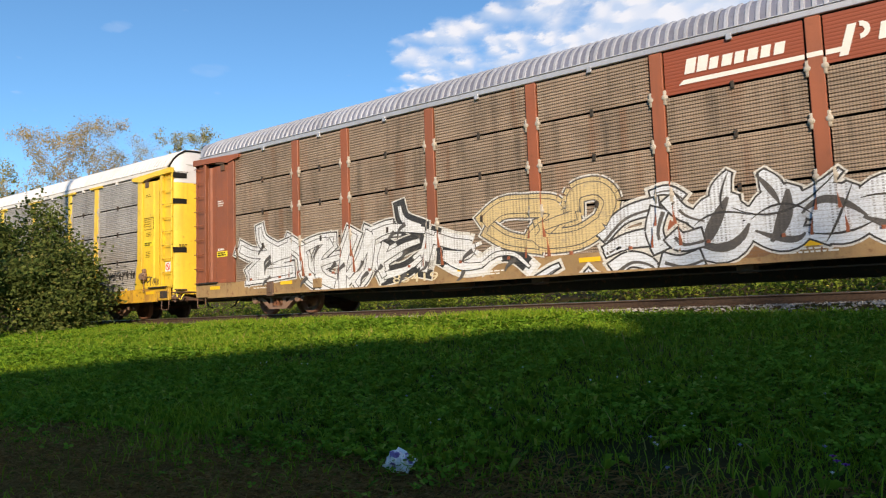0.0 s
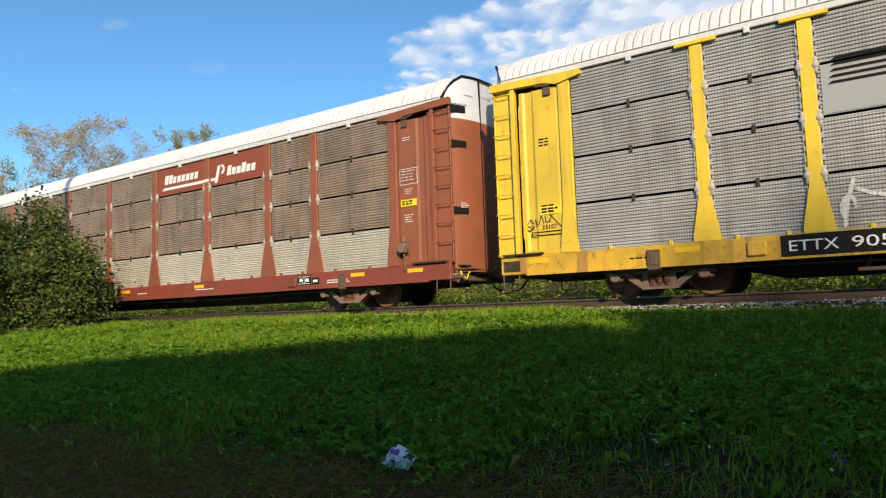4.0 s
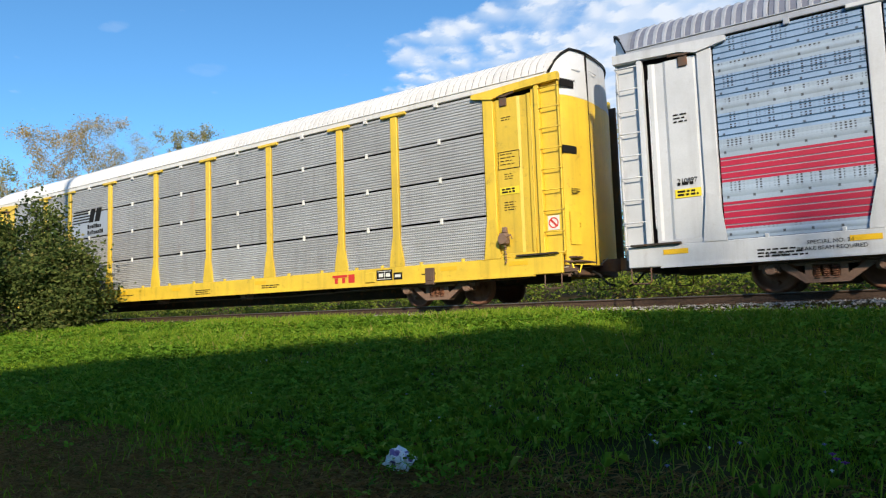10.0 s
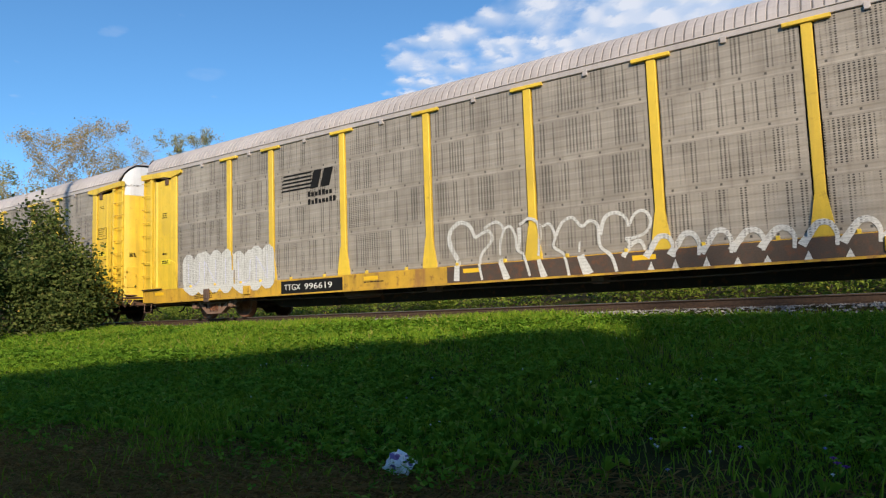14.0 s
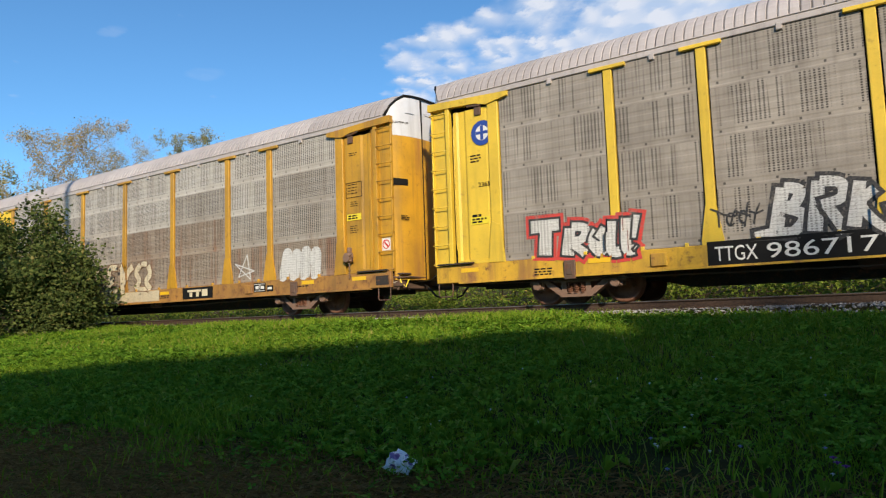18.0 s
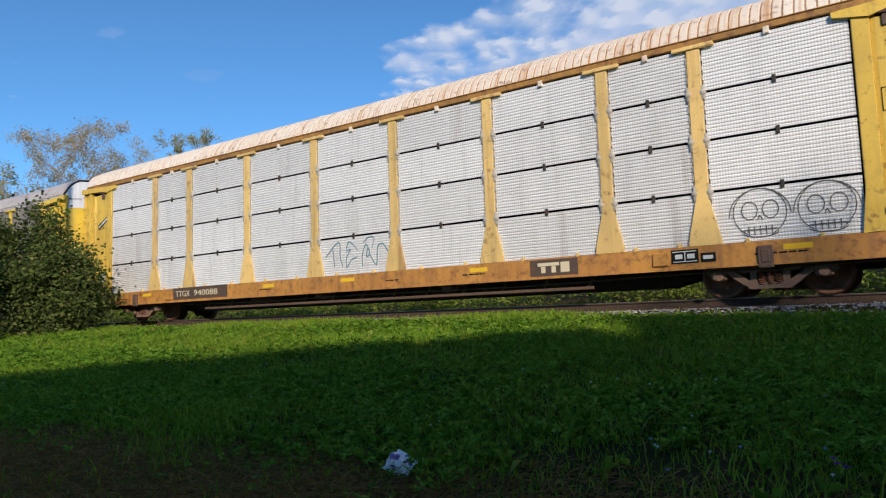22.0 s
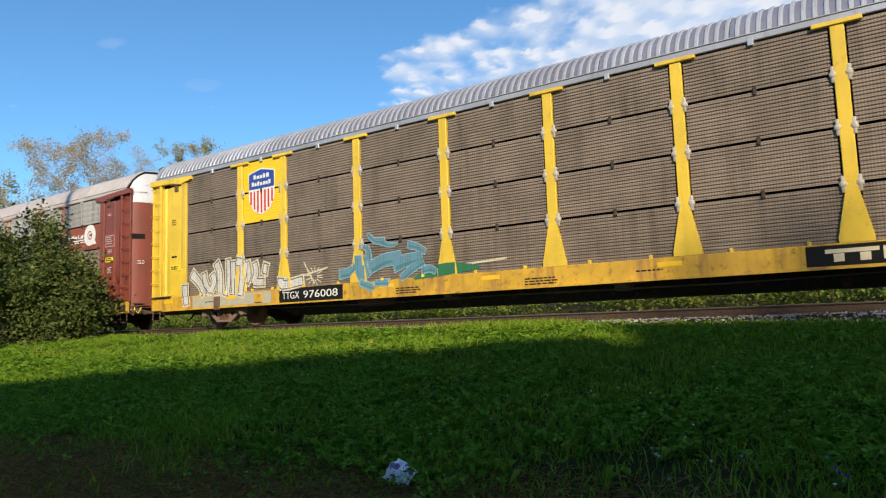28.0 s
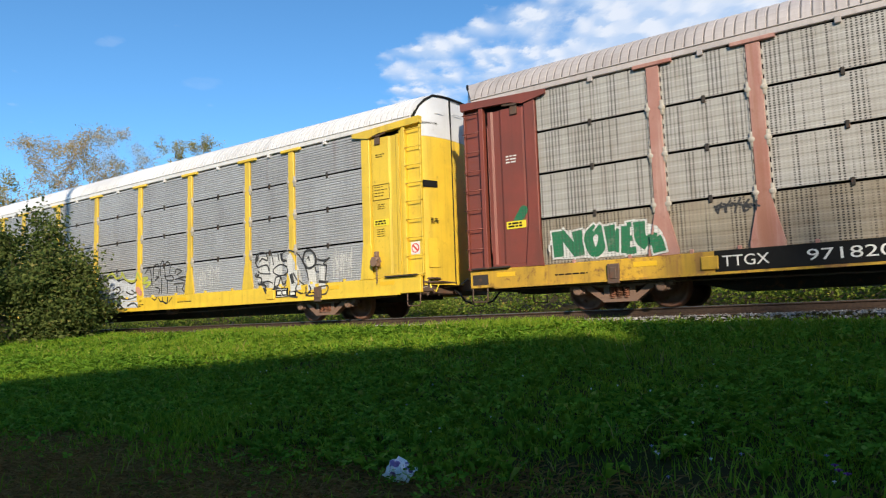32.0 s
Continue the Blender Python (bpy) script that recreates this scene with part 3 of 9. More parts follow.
def rail_car(label, offset, frame_mat, sill_mat, roof_mat, screens, cap_mat, kind="gaps", posts=None, lug_mat=LUG_PALE, hood_mat=None,
             reflectors=6, truss=False, door_mat=None, clip_mat=None, cap_wide=True, sill_slot=False, scallop=False, post=(0.13, 0.30, 0.85), rib=None,
             slots=(), small_hatch=False):
    """One covered car carrier. screens(bay, row) gives a screen's material; kind: how the screens are divided."""
    car = thing("auto_rack_car", label, "rail car", "cars of the freight train")
    posts, door_mat, clip_mat = posts or frame_mat, door_mat or frame_mat, clip_mat or DARK
    hood_mat = hood_mat or cap_mat
    # running gear
    for k in (-1, 1):
        truck = part("truck", once("truck", TREAD, lambda: Shape().box(-0.22, 0.22, -1.1, 1.1, 0.36, 0.58, 0.03)), car, (k * TRUCK, 0, 0))
        for s in (-1, 1):
            m = Matrix.Translation((0, s * 1.21, 0)) @ (NEAR if s < 0 else FLIP)
            part("side_frame", once("side_frame", TREAD, side_frame), truck, m)
            for x in (-0.15, 0.0, 0.15):
                part("spring", once("spring", WHEELS, spring), truck, m @ Matrix.Translation((x, 0, 0)))
        for x in (-BASE / 2, BASE / 2):
            car_wheels.append((part("wheelset", once("wheelset", WHEELS, wheelset, True), truck, (x, 0, WHEEL)), x, offset))
    part("underframe", once("underframe", DARK, under_frame), car)
    part("air_pipe", once("air_pipe", BARE, piping), car)
    for m in (NEAR, FLIP):
        part("door_seam", once("door_seam", BLACK, lambda: Shape().box(13.84, 13.925, -0.535, -0.495, 0.80, 5.62, 0.004)), car, m)
    part("air_tank", once("air_tank", BARE, air_tank, True), car, (-4.2, -0.85, 0.60))
    part("brake_valve", once("brake_valve", TREAD, valve), car, (-1.6, -1.1, 0.58))
    part("brake_valve", once("brake_valve", TREAD, valve), car, (2.8, -1.15, 0.56))
    if truss:
        part("truss_rail", once("truss_rail", BARE, truss_rail), car)
    for m in (NEAR, FLIP):
        part("coupler", once("coupler", BARE, coupler), car, m)
        part("air_hose", once("air_hose", RUBBER, hose, True), car, m)
        part("cut_lever", once("cut_lever", LUG_PALE, cut_lever), car, m)
    # both sides
    pitch = {"gaps": 0.068, "rows": 0.235, "bands": 0.105}[kind]
    deep = {"gaps": 0.020, "rows": 0.006, "bands": 0.034}[kind]
    if rib:
        pitch, deep = rib
    for m in (NEAR, FLIP):
        near = m is NEAR
        part("side_sill", once("side_sill", sill_mat, lambda: Shape().box(-13.56, 13.56, -HALF - 0.012, -HALF + 0.10, SILL_LOW, SILL + 0.02, 0.014)
                               .box(-12.9, 12.9, -HALF - 0.05, -HALF + 0.05, SILL_LOW - 0.03, SILL_LOW + 0.012)), car, m)
        part("roof_rail", once("roof_rail", RUST_SILL if roof_mat is ROOF_RUST else roof_mat, lambda: Shape().box(-13.38, 13.38, -HALF + 0.005, -HALF + 0.09, EAVE - 0.012, EAVE + 0.115, 0.012).box(-13.38, 13.38, -HALF - 0.012, -HALF + 0.06, EAVE + 0.117, EAVE + 0.14, 0.006)), car, m)
        for x in POSTS:
            x = x if near else -x
            part("post", once(("post", *post), posts, post_shape(*post)), car, m @ Matrix.Translation((x, -HALF + 0.05, SILL + 0.02)))
            if cap_wide:
                part("post_cap", once("post_cap", cap_mat if cap_mat in (posts,) else posts, lambda: Shape().box(-0.40, 0.40, -0.085, 0.04, -0.085, -0.005, 0.01)),
                     car, m @ Matrix.Translation((x, -HALF + 0.05, EAVE)))
        for i, (x0, x1) in enumerate(BAYS):
            j = i if near else 8 - i
            edge = min(0.16, post[0] + 0.032)
            lo, hi = x0 + (edge if i else 0.03), x1 - (edge if i < 8 else 0.03)
            rows = FERRO_Z if kind == "bands" else ROW_Z
            if kind == "rows":
                rows = [(a, b + 0.05) for a, b in rows]
            for r, (z0, z1) in enumerate(rows):
                mat_here = screens(j, r)
                if kind == "bands":
                    smooth = mat_here is SILVER_C
                    me = once(("screen", round(hi - lo, 3), round(z1 - z0, 3), kind), mat_here, banded(hi - lo, z1 - z0, smooth))
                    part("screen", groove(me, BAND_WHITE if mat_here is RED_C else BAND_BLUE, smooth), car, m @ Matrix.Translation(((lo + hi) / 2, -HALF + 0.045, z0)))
                    continue
                d = 0.004 if mat_here.name.startswith("sign") else deep
                key = ("screen", round(hi - lo, 3), round(z1 - z0, 3), kind, d)
                part("screen", once(key, mat_here, screen(hi - lo, z1 - z0, pitch, d)), car, m @ Matrix.Translation(((lo + hi) / 2, -HALF + 0.045, z0)))
                if near and r < 3 and kind == "gaps":
                    part("clip", once("clip", clip_mat, clip), car, Matrix.Translation(((lo + hi) / 2, -HALF + 0.045, z1 + 0.02)))
                if near and r < 3 and kind == "gaps" and lug_mat:
                    for xl, on in ((lo - 0.02, i > 0), (hi + 0.02, i < 8)):
                        if on:
                            part("hinge_lug", once("hinge_lug", lug_mat, lug, True), car, Matrix.Translation((xl, -HALF + 0.045, z1 + 0.02)))
        for i, (x0, x1) in enumerate(BAYS):
            for x in (x0 + (x1 - x0) * 0.28, x0 + (x1 - x0) * 0.74):
                part("tab", once("tab", posts, lambda: Shape().box(-0.035, 0.035, -0.03, 0.05, -0.05, 0.06, 0.01)), car, m @ Matrix.Translation((x, -HALF + 0.02, SILL + 0.03)))
            if near:
                part("roof_tab", once("roof_tab", roof_mat, lambda: Shape().box(-0.055, 0.055, -0.03, 0.05, -0.10, 0.03, 0.01)), car, Matrix.Translation(((x0 + x1) / 2, -HALF + 0.02, EAVE)))
            if near and scallop:
                for x, on in ((x0 + 0.137, i > 0), (x1 - 0.137, i < 8)):
                    if on:
                        part("edge_strip", once("edge_strip", lug_mat, edge_strip), car, Matrix.Translation((x, -HALF + 0.042, 0)))
        for x in () if kind == "bands" else (-10.06, 10.06):
            part("pull_bracket", once("pull_bracket", BARE, lambda: Shape().box(-0.13, 0.13, -0.06, 0.02, -0.24, 0.17, 0.015).box(-0.07, 0.07, -0.075, 0.0, -0.14, 0.10, 0.01)), car, m @ Matrix.Translation((x, -HALF - 0.01, 0.76)))
        for x in (-8.15, 8.15):
            part("jacking_pad", once("jacking_pad", sill_mat, lambda: Shape().box(-0.16, 0.16, -0.05, 0.02, -0.13, 0.13, 0.015)), car, m @ Matrix.Translation((x, -HALF - 0.01, 0.80)))
        for k in (-1, 1):
            if sill_slot:
                part("sill_slot", once("sill_slot", DARK, lambda: Shape().box(-0.21, 0.21, -0.004, 0.02, -0.12, 0.12)), car, m @ Matrix.Translation((k * 13.28, -HALF - 0.013, 0.79)))
            part("shelf", once("shelf", DARK, lambda: Shape().box(-0.50, 0.50, -0.09, 0.05, -0.02, 0.02, 0.006)), car, m @ Matrix.Translation((k * 12.98, -HALF + 0.0, SILL + 0.045)))
            wide = 0.05 if k < 0 else 0.028
            # near-black strip paints the shade deep in the door gap
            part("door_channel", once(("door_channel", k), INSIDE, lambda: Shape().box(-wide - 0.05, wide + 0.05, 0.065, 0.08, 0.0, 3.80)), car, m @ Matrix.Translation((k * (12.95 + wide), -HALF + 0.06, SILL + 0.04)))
        # near-black sheet behind the screens, the interior's shade given as colour
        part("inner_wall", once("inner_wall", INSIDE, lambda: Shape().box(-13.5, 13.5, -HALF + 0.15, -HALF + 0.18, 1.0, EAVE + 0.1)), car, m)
        for x in (-12.6, -9.4, -3.3, -0.2, 3.9, 10.6, 12.5)[:reflectors + 1]:
            part("reflector", once("reflector", REFLECT, lambda: Shape().box(-0.24, 0.24, -0.006, 0.0, -0.05, 0.05)), car,
                 m @ Matrix.Translation((x, -HALF - 0.014, 0.88)))
        for k in (-1, 1):
            flip = Matrix.Identity(4) if k > 0 else Matrix.Diagonal((-1, 1, 1, 1))
            for name, build in CORNER.items():
                part(name, once((name, k), door_mat, lambda: mirrored(build(), k)), car, m @ Matrix.Translation((0, -HALF + 0.06, SILL + 0.02)))
            if k > 0:
                part("door_edge", once("door_edge", door_mat, lambda: Shape().box(12.948, 13.042, -0.005, 0.04, 0.0, 3.80, 0.006)), car, m @ Matrix.Translation((0, -HALF + 0.06, SILL + 0.02)))
            part("lintel", once(("lintel", k), frame_mat, lambda: mirrored(lintel(), k)), car, m @ Matrix.Translation((0, -HALF + 0.06, SILL + 0.02)))
            part("latch", once("latch", BARE, latch), car, m @ Matrix.Translation((k * 12.25, -HALF + 0.05, EAVE - 0.28)))
            ladder = part("ladder", once(("ladder_back", k), door_mat, lambda: mirrored(Shape().box(LAD0 + 0.112, LAD1 - 0.036, 0.03, 0.06, 0.02, 3.90, 0.006), k)),
                          car, m @ Matrix.Translation((0, -HALF + 0.07, SILL - 0.02)))
            for x, wide, proud, paint in ((LAD0, 0.11, -0.08, door_mat), (LAD1 - 0.034, 0.034, -0.03, door_mat)):
                part("stile", once(("ladder_stile", k, x, wide), paint, lambda: mirrored(Shape().box(x, x + wide, proud, 0.06, 0.03, 3.90, 0.008), k)), ladder)
            for n in range(9):
                part("rung", once("rung", door_mat, rung, True), ladder, (k * (LAD1 - 0.225), 0.0, 0.09 + n * 0.462))
            part("step", once("step", BARE, stirrup, True), car, m @ Matrix.Translation((k * 13.32, -HALF + 0.03, SILL_LOW + 0.06)))
        part("hand_brake", once("hand_brake", TREAD, brake_gear), car, m @ Matrix.Translation((12.2, -HALF + 0.02, 1.22)))
    # roof and ends
    for i in range(10):
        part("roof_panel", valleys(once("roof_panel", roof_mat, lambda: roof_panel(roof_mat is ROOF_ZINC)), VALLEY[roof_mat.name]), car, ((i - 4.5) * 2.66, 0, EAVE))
    for m in (NEAR, FLIP):
        for side in (-1, 1):
            leaf = part("end_door", once(("end_door", side), frame_mat, end_leaf(side, False), True), car, m)
            part("door_head", once(("door_head", side), hood_mat, end_leaf(side, True), True), leaf, None, "white painted head of the end door")
            if side < 0 and m is NEAR:
                for z in slots:
                    part("vent_slot", once(("vent_slot", z), BLACK, end_slot(z)), leaf, None, "black slot")
                if small_hatch:
                    part("hatch", once("hatch", frame_mat, hatch), leaf)
                part("grab_iron", once("grab_iron", hood_mat, end_grab), leaf)
        part("roof_end", once("roof_end", roof_mat, roof_end), car, m)
        part("roof_lip", once("roof_lip", BLACK, roof_lip), car, m, "black rubber lip")
        part("end_sill", once("end_sill", BARE, lambda: Shape().box(13.25, 13.70, -1.38, 1.38, 0.56, 0.90, 0.02)), car, m)
        for name, build in END_GEAR.items():
            part(name, once(name, LABEL_YELLOW if name == "pull_hook" else BARE, build), car, m)
        for y in (-1.36, -1.18, -0.90):
            part("end_hanger", once("end_hanger", BARE, lambda: Shape().box(13.60, 13.66, -0.02, 0.02, 0.52, 0.94, 0.006)), car, m @ Matrix.Translation((0, y, 0)))
    part("end_post", once("end_post", BARE, lambda: Shape().box(13.66, 13.84, 1.42, 1.50, 0.80, 4.86, 0.015)), car)
    cars.append((car, offset))
    return car


def mirrored(shape, k):
    if k < 0:
        shape.v = [(-x, y, z) for x, y, z in shape.v]
    return shape


car_wheels = []
FERRO_Z = [(1.03, 1.24), (1.24, 1.74), (1.74, 2.12), (2.12, 2.60), (2.60, 2.95), (2.95, 3.45), (3.45, 3.75), (3.75, 4.20), (4.20, 4.45), (4.45, 4.93)]
YELLOW = steel("yellow_car_paint", (0.86, 0.585, 0.045), 0.2, 0.3, 0.10, 0.45, runs=0.25)
AMBER = steel("amber_car_paint", (0.62, 0.33, 0.018), 0.35, 0.5, 0.14, 0.5, runs=0.6)
PALE_YELLOW = steel("faded_yellow_paint", (0.86, 0.57, 0.075), 0.2, 0.35, 0.22, 0.55, runs=0.3)
BLEACHED = steel("bleached_yellow_posts", (0.86, 0.585, 0.20), 0.2, 0.35, 0.2, 0.6, runs=0.6)
OXIDE = steel("oxide_red_car_paint", (0.32, 0.095, 0.042), 0.3, 0.3, 0.12, 0.55)
MAROON = steel("brown_red_car_paint", (0.24, 0.055, 0.036), 0.3, 0.3, 0.1, 0.5)
FADED_RED = steel("faded_red_posts", (0.34, 0.135, 0.10), 0.3, 0.55, 0.16, 0.6, grime=(0.60, 0.43, 0.37), runs=0.5)
SNOW = steel("white_car_paint", (0.66, 0.68, 0.72), 0.15, 0.2, 0.04, 0.5)
ROOF_WHITE = steel("white_roof_paint", (0.78, 0.76, 0.74), 0.10, 0.2, 0.03, 0.5)
ROOF_ZINC = steel("galvanised_roof", (0.50, 0.52, 0.57), 0.2, 0.25, 0.02, 0.45, metal=0.35)
ROOF_GREY = steel("grey_roof", (0.52, 0.47, 0.45), 0.2, 0.25, 0.05, 0.55)
ROOF_RUST = steel("rust_streaked_roof", (0.84, 0.76, 0.64), 0.15, 0.9, 0.22, 0.6, grime=(0.52, 0.25, 0.07))
GREY_A = steel("grey_screen", (0.47, 0.46, 0.45), 0.3, 0.35, 0.03, 0.6, dots="fine", runs=0.45)
LIGHT_A = steel("light_grey_screen", (0.50, 0.51, 0.53), 0.15, 0.25, 0.02, 0.5, dots="fine", runs=0.25)
BROWN_A = steel("brown_weathered_screen", (0.42, 0.32, 0.24), 0.4, 0.7, 0.06, 0.7, dots="fine", runs=0.5)
DUSK_A = steel("dark_weathered_screen", (0.30, 0.235, 0.18), 0.4, 0.6, 0.05, 0.7, dots="fine")
CREAM_A = steel("cream_screen", (0.68, 0.62, 0.52), 0.2, 0.25, 0.04, 0.6, dots="fine")
PEARL_A = steel("white_screen", (0.86, 0.85, 0.84), 0.06, 0.2, 0.02, 0.5, dots="pale", runs=0.2)
GREY_B = steel("punched_grey_screen", (0.38, 0.34, 0.29), 0.3, 0.35, 0.04, 0.65, dots="rows")
SAND_TOP = steel("pale_punched_screen", (0.54, 0.505, 0.45), 0.25, 0.4, 0.03, 0.6, dots="dense", grime=(0.20, 0.155, 0.10), runs=0.3)
SAND_B = steel("punched_sandy_screen", (0.42, 0.385, 0.335), 0.35, 0.45, 0.04, 0.65, dots="dense", grime=(0.16, 0.115, 0.07), runs=0.35)
DUN_B = steel("punched_dark_screen", (0.27, 0.235, 0.195), 0.3, 0.35, 0.04, 0.65, dots="rows")
SAND_LOW = steel("rusty_sandy_screen", (0.37, 0.31, 0.24), 0.45, 0.6, 0.12, 0.7, dots="dense", grime=(0.16, 0.085, 0.045), runs=0.7)
WEAVE_TOP = steel("pale_woven_screen", (0.43, 0.415, 0.385), 0.3, 0.5, 0.03, 0.6, dots="weave", grime=(0.24, 0.20, 0.15))
WEAVE_LOW = steel("brown_woven_screen", (0.33, 0.285, 0.215), 0.4, 0.6, 0.08, 0.7, dots="weave", grime=(0.14, 0.095, 0.06))
SKY_C = steel("blue_band_screen", (0.265, 0.385, 0.59), 0.1, 0.15, 0.0, 0.42, dots="small")
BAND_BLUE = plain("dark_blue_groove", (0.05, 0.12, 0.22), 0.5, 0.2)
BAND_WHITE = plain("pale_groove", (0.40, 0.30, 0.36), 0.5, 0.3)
SILVER_C = steel("silver_band_screen", (0.37, 0.46, 0.58), 0.1, 0.15, 0.0, 0.42, dots="small")
RED_C = steel("red_band_screen", (0.50, 0.010, 0.055), 0.12, 0.15, 0.0, 0.5)
DARK_SILL = steel("dark_rusty_sill", (0.09, 0.06, 0.045), 0.5, 0.4, 0.4, 0.7)
WORN_SILL = steel("worn_yellow_sill", (0.70, 0.41, 0.03), 0.35, 0.5, 0.3, 0.6, runs=0.7)
RUST_SILL = steel("rusty_yellow_sill", (0.50, 0.25, 0.05), 0.4, 0.5, 0.5, 0.65, runs=0.6)
ORANGE_SILL = steel("orange_rusty_sill", (0.58, 0.28, 0.05), 0.45, 0.6, 0.5, 0.65, grime=(0.26, 0.10, 0.035), runs=0.5)
SIGN_BROWN = plain("sign_oxide_red", (0.27, 0.07, 0.035), 0.5, 0.15)
SIGN_YELLOW = plain("sign_yellow", (0.86, 0.56, 0.02), 0.45, 0.1)
SIGN_RED = plain("sign_red", (0.60, 0.02, 0.05), 0.4, 0.08)

# darker, weathered trough colours with the shade between the ribs painted in
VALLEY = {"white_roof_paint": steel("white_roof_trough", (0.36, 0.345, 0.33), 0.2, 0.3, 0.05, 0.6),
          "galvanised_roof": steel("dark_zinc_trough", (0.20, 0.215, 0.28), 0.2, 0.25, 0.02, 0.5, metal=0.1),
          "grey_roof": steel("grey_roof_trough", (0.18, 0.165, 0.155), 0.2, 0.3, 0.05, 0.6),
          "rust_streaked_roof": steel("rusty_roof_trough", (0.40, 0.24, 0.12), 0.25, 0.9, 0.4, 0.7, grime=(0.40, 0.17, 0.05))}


def ferro(bay, row):
    return {0: SILVER_C, 1: RED_C, 2: SILVER_C, 3: RED_C, 4: SILVER_C, 5: SKY_C, 6: SILVER_C, 7: SKY_C, 8: SILVER_C, 9: SKY_C}[row]


c0 = rail_car("oxide-red covered car carrier with weathered brown screens and silver graffiti", 0.0, OXIDE, steel("tan_sill", (0.42, 0.27, 0.12), 0.4, 0.4, 0.35, 0.6),
              ROOF_ZINC, lambda b, r: SIGN_BROWN if r == 3 and b in (5, 6) else BROWN_A, OXIDE, cap_wide=False, slots=(4.80, 3.92, 2.27))
c1 = rail_car("yellow covered car carrier with grey screens and a white roof", -28.58, YELLOW, WORN_SILL, ROOF_WHITE,
              lambda b, r: GREY_A, YELLOW, truss=True, hood_mat=SNOW, sill_slot=True, scallop=True, post=(0.12, 0.25, 0.80), slots=(4.80, 3.92, 2.27))
c2 = rail_car("oxide-red covered car carrier with brown screens, cream along the foot", -57.09, OXIDE, steel("dark_red_sill", (0.27, 0.055, 0.03), 0.3, 0.3, 0.12, 0.55), ROOF_WHITE,
              lambda b, r: SIGN_BROWN if r == 3 and b in (5, 6) else CREAM_A if r == 0 and b >= 2 else BROWN_A, OXIDE, hood_mat=SNOW, cap_wide=False, slots=(4.80, 3.92, 2.27))
c3 = rail_car("white covered car carrier with blue, silver and red banded sides", -85.73, SNOW, SNOW, ROOF_ZINC, ferro, SNOW, kind="bands", lug_mat=None, post=(0.13, 0.32, 0.95), small_hatch=True)
c4 = rail_car("yellow covered car carrier with light grey screens", -114.32, YELLOW, YELLOW, ROOF_WHITE, lambda b, r: LIGHT_A, YELLOW,
              hood_mat=SNOW, lug_mat=None, clip_mat=WHITE, post=(0.105, 0.22, 0.75), slots=(4.83, 3.33), small_hatch=True)
c5 = rail_car("yellow covered car carrier with punched grey sides and white scrawl", -142.91, YELLOW, WORN_SILL, ROOF_GREY,
              lambda b, r: GREY_B, YELLOW, kind="rows", hood_mat=SNOW, post=(0.095, 0.20, 0.75), small_hatch=True)
c6 = rail_car("yellow covered car carrier with punched grey sides and bold graffiti", -171.50, YELLOW, WORN_SILL, ROOF_GREY,
              lambda b, r: GREY_B, YELLOW, kind="rows", hood_mat=SNOW, post=(0.095, 0.20, 0.75), small_hatch=True)
c7 = rail_car("amber covered car carrier with sandy punched sides and chalky graffiti", -200.05, AMBER, RUST_SILL, ROOF_GREY,
              lambda b, r: SIGN_YELLOW if b == 1 and r in (2, 3) else SAND_LOW if r == 0 or (r == 1 and b in (2, 5, 6)) else SAND_TOP if r == 3 or (r == 2 and b in (4, 5, 7)) else SAND_B, AMBER, kind="rows", hood_mat=SNOW, sill_slot=True, post=(0.10, 0.24, 0.80), slots=(3.33,))
c8 = rail_car("faded yellow covered car carrier with white screens and a rust-streaked roof", -228.60, PALE_YELLOW, ORANGE_SILL, ROOF_RUST,
              lambda b, r: PEARL_A, PALE_YELLOW, posts=BLEACHED, hood_mat=SNOW, truss=True, scallop=True, rib=(0.068, 0.013), slots=(4.83, 3.33))
c9 = rail_car("yellow covered car carrier with dark punched sides and large graffiti", -257.23, YELLOW, WORN_SILL, ROOF_GREY,
              lambda b, r: DUN_B if b > 3 else GREY_B, YELLOW, kind="rows", hood_mat=SNOW, post=(0.095, 0.20, 0.75))
c10 = rail_car("yellow covered car carrier with dark brown screens and a shield emblem", -285.88, YELLOW, WORN_SILL, ROOF_ZINC,
               lambda b, r: SIGN_YELLOW if b == 1 and r in (2, 3) else DUSK_A, YELLOW, hood_mat=SNOW, post=(0.115, 0.27, 0.85), slots=(3.33,), small_hatch=True)
c11 = rail_car("brown-red covered car carrier with grey punched screens over a yellow sill", -314.49, MAROON, WORN_SILL,
               ROOF_GREY, lambda b, r: SIGN_BROWN if (b, r) in ((8, 2), (3, 2)) else WEAVE_LOW if r == 0 or (r == 1 and b > 4) else WEAVE_TOP, MAROON, posts=FADED_RED, hood_mat=SNOW, sill_slot=True, scallop=True, rib=(0.235, 0.007), slots=(3.33,))
c12 = rail_car("yellow covered car carrier with light grey screens and black tags", -343.07, YELLOW, YELLOW, ROOF_WHITE, lambda b, r: LIGHT_A, YELLOW, hood_mat=SNOW, post=(0.11, 0.22, 0.75), slots=(3.33,), small_hatch=True)


# ---- emblems, writing and graffiti on the cars ----
SILL_Y, POST_Y, SCREEN_Y = -HALF - 0.016, -HALF - 0.016, -HALF + 0.040
PLATE_Y = -HALF + 0.034
BANDS = [(0.605, 1.02, 0.0), (1.02, 1.45, 0.25), (1.45, 1.9, 0.16), (1.9, 5.0, 0.13)]


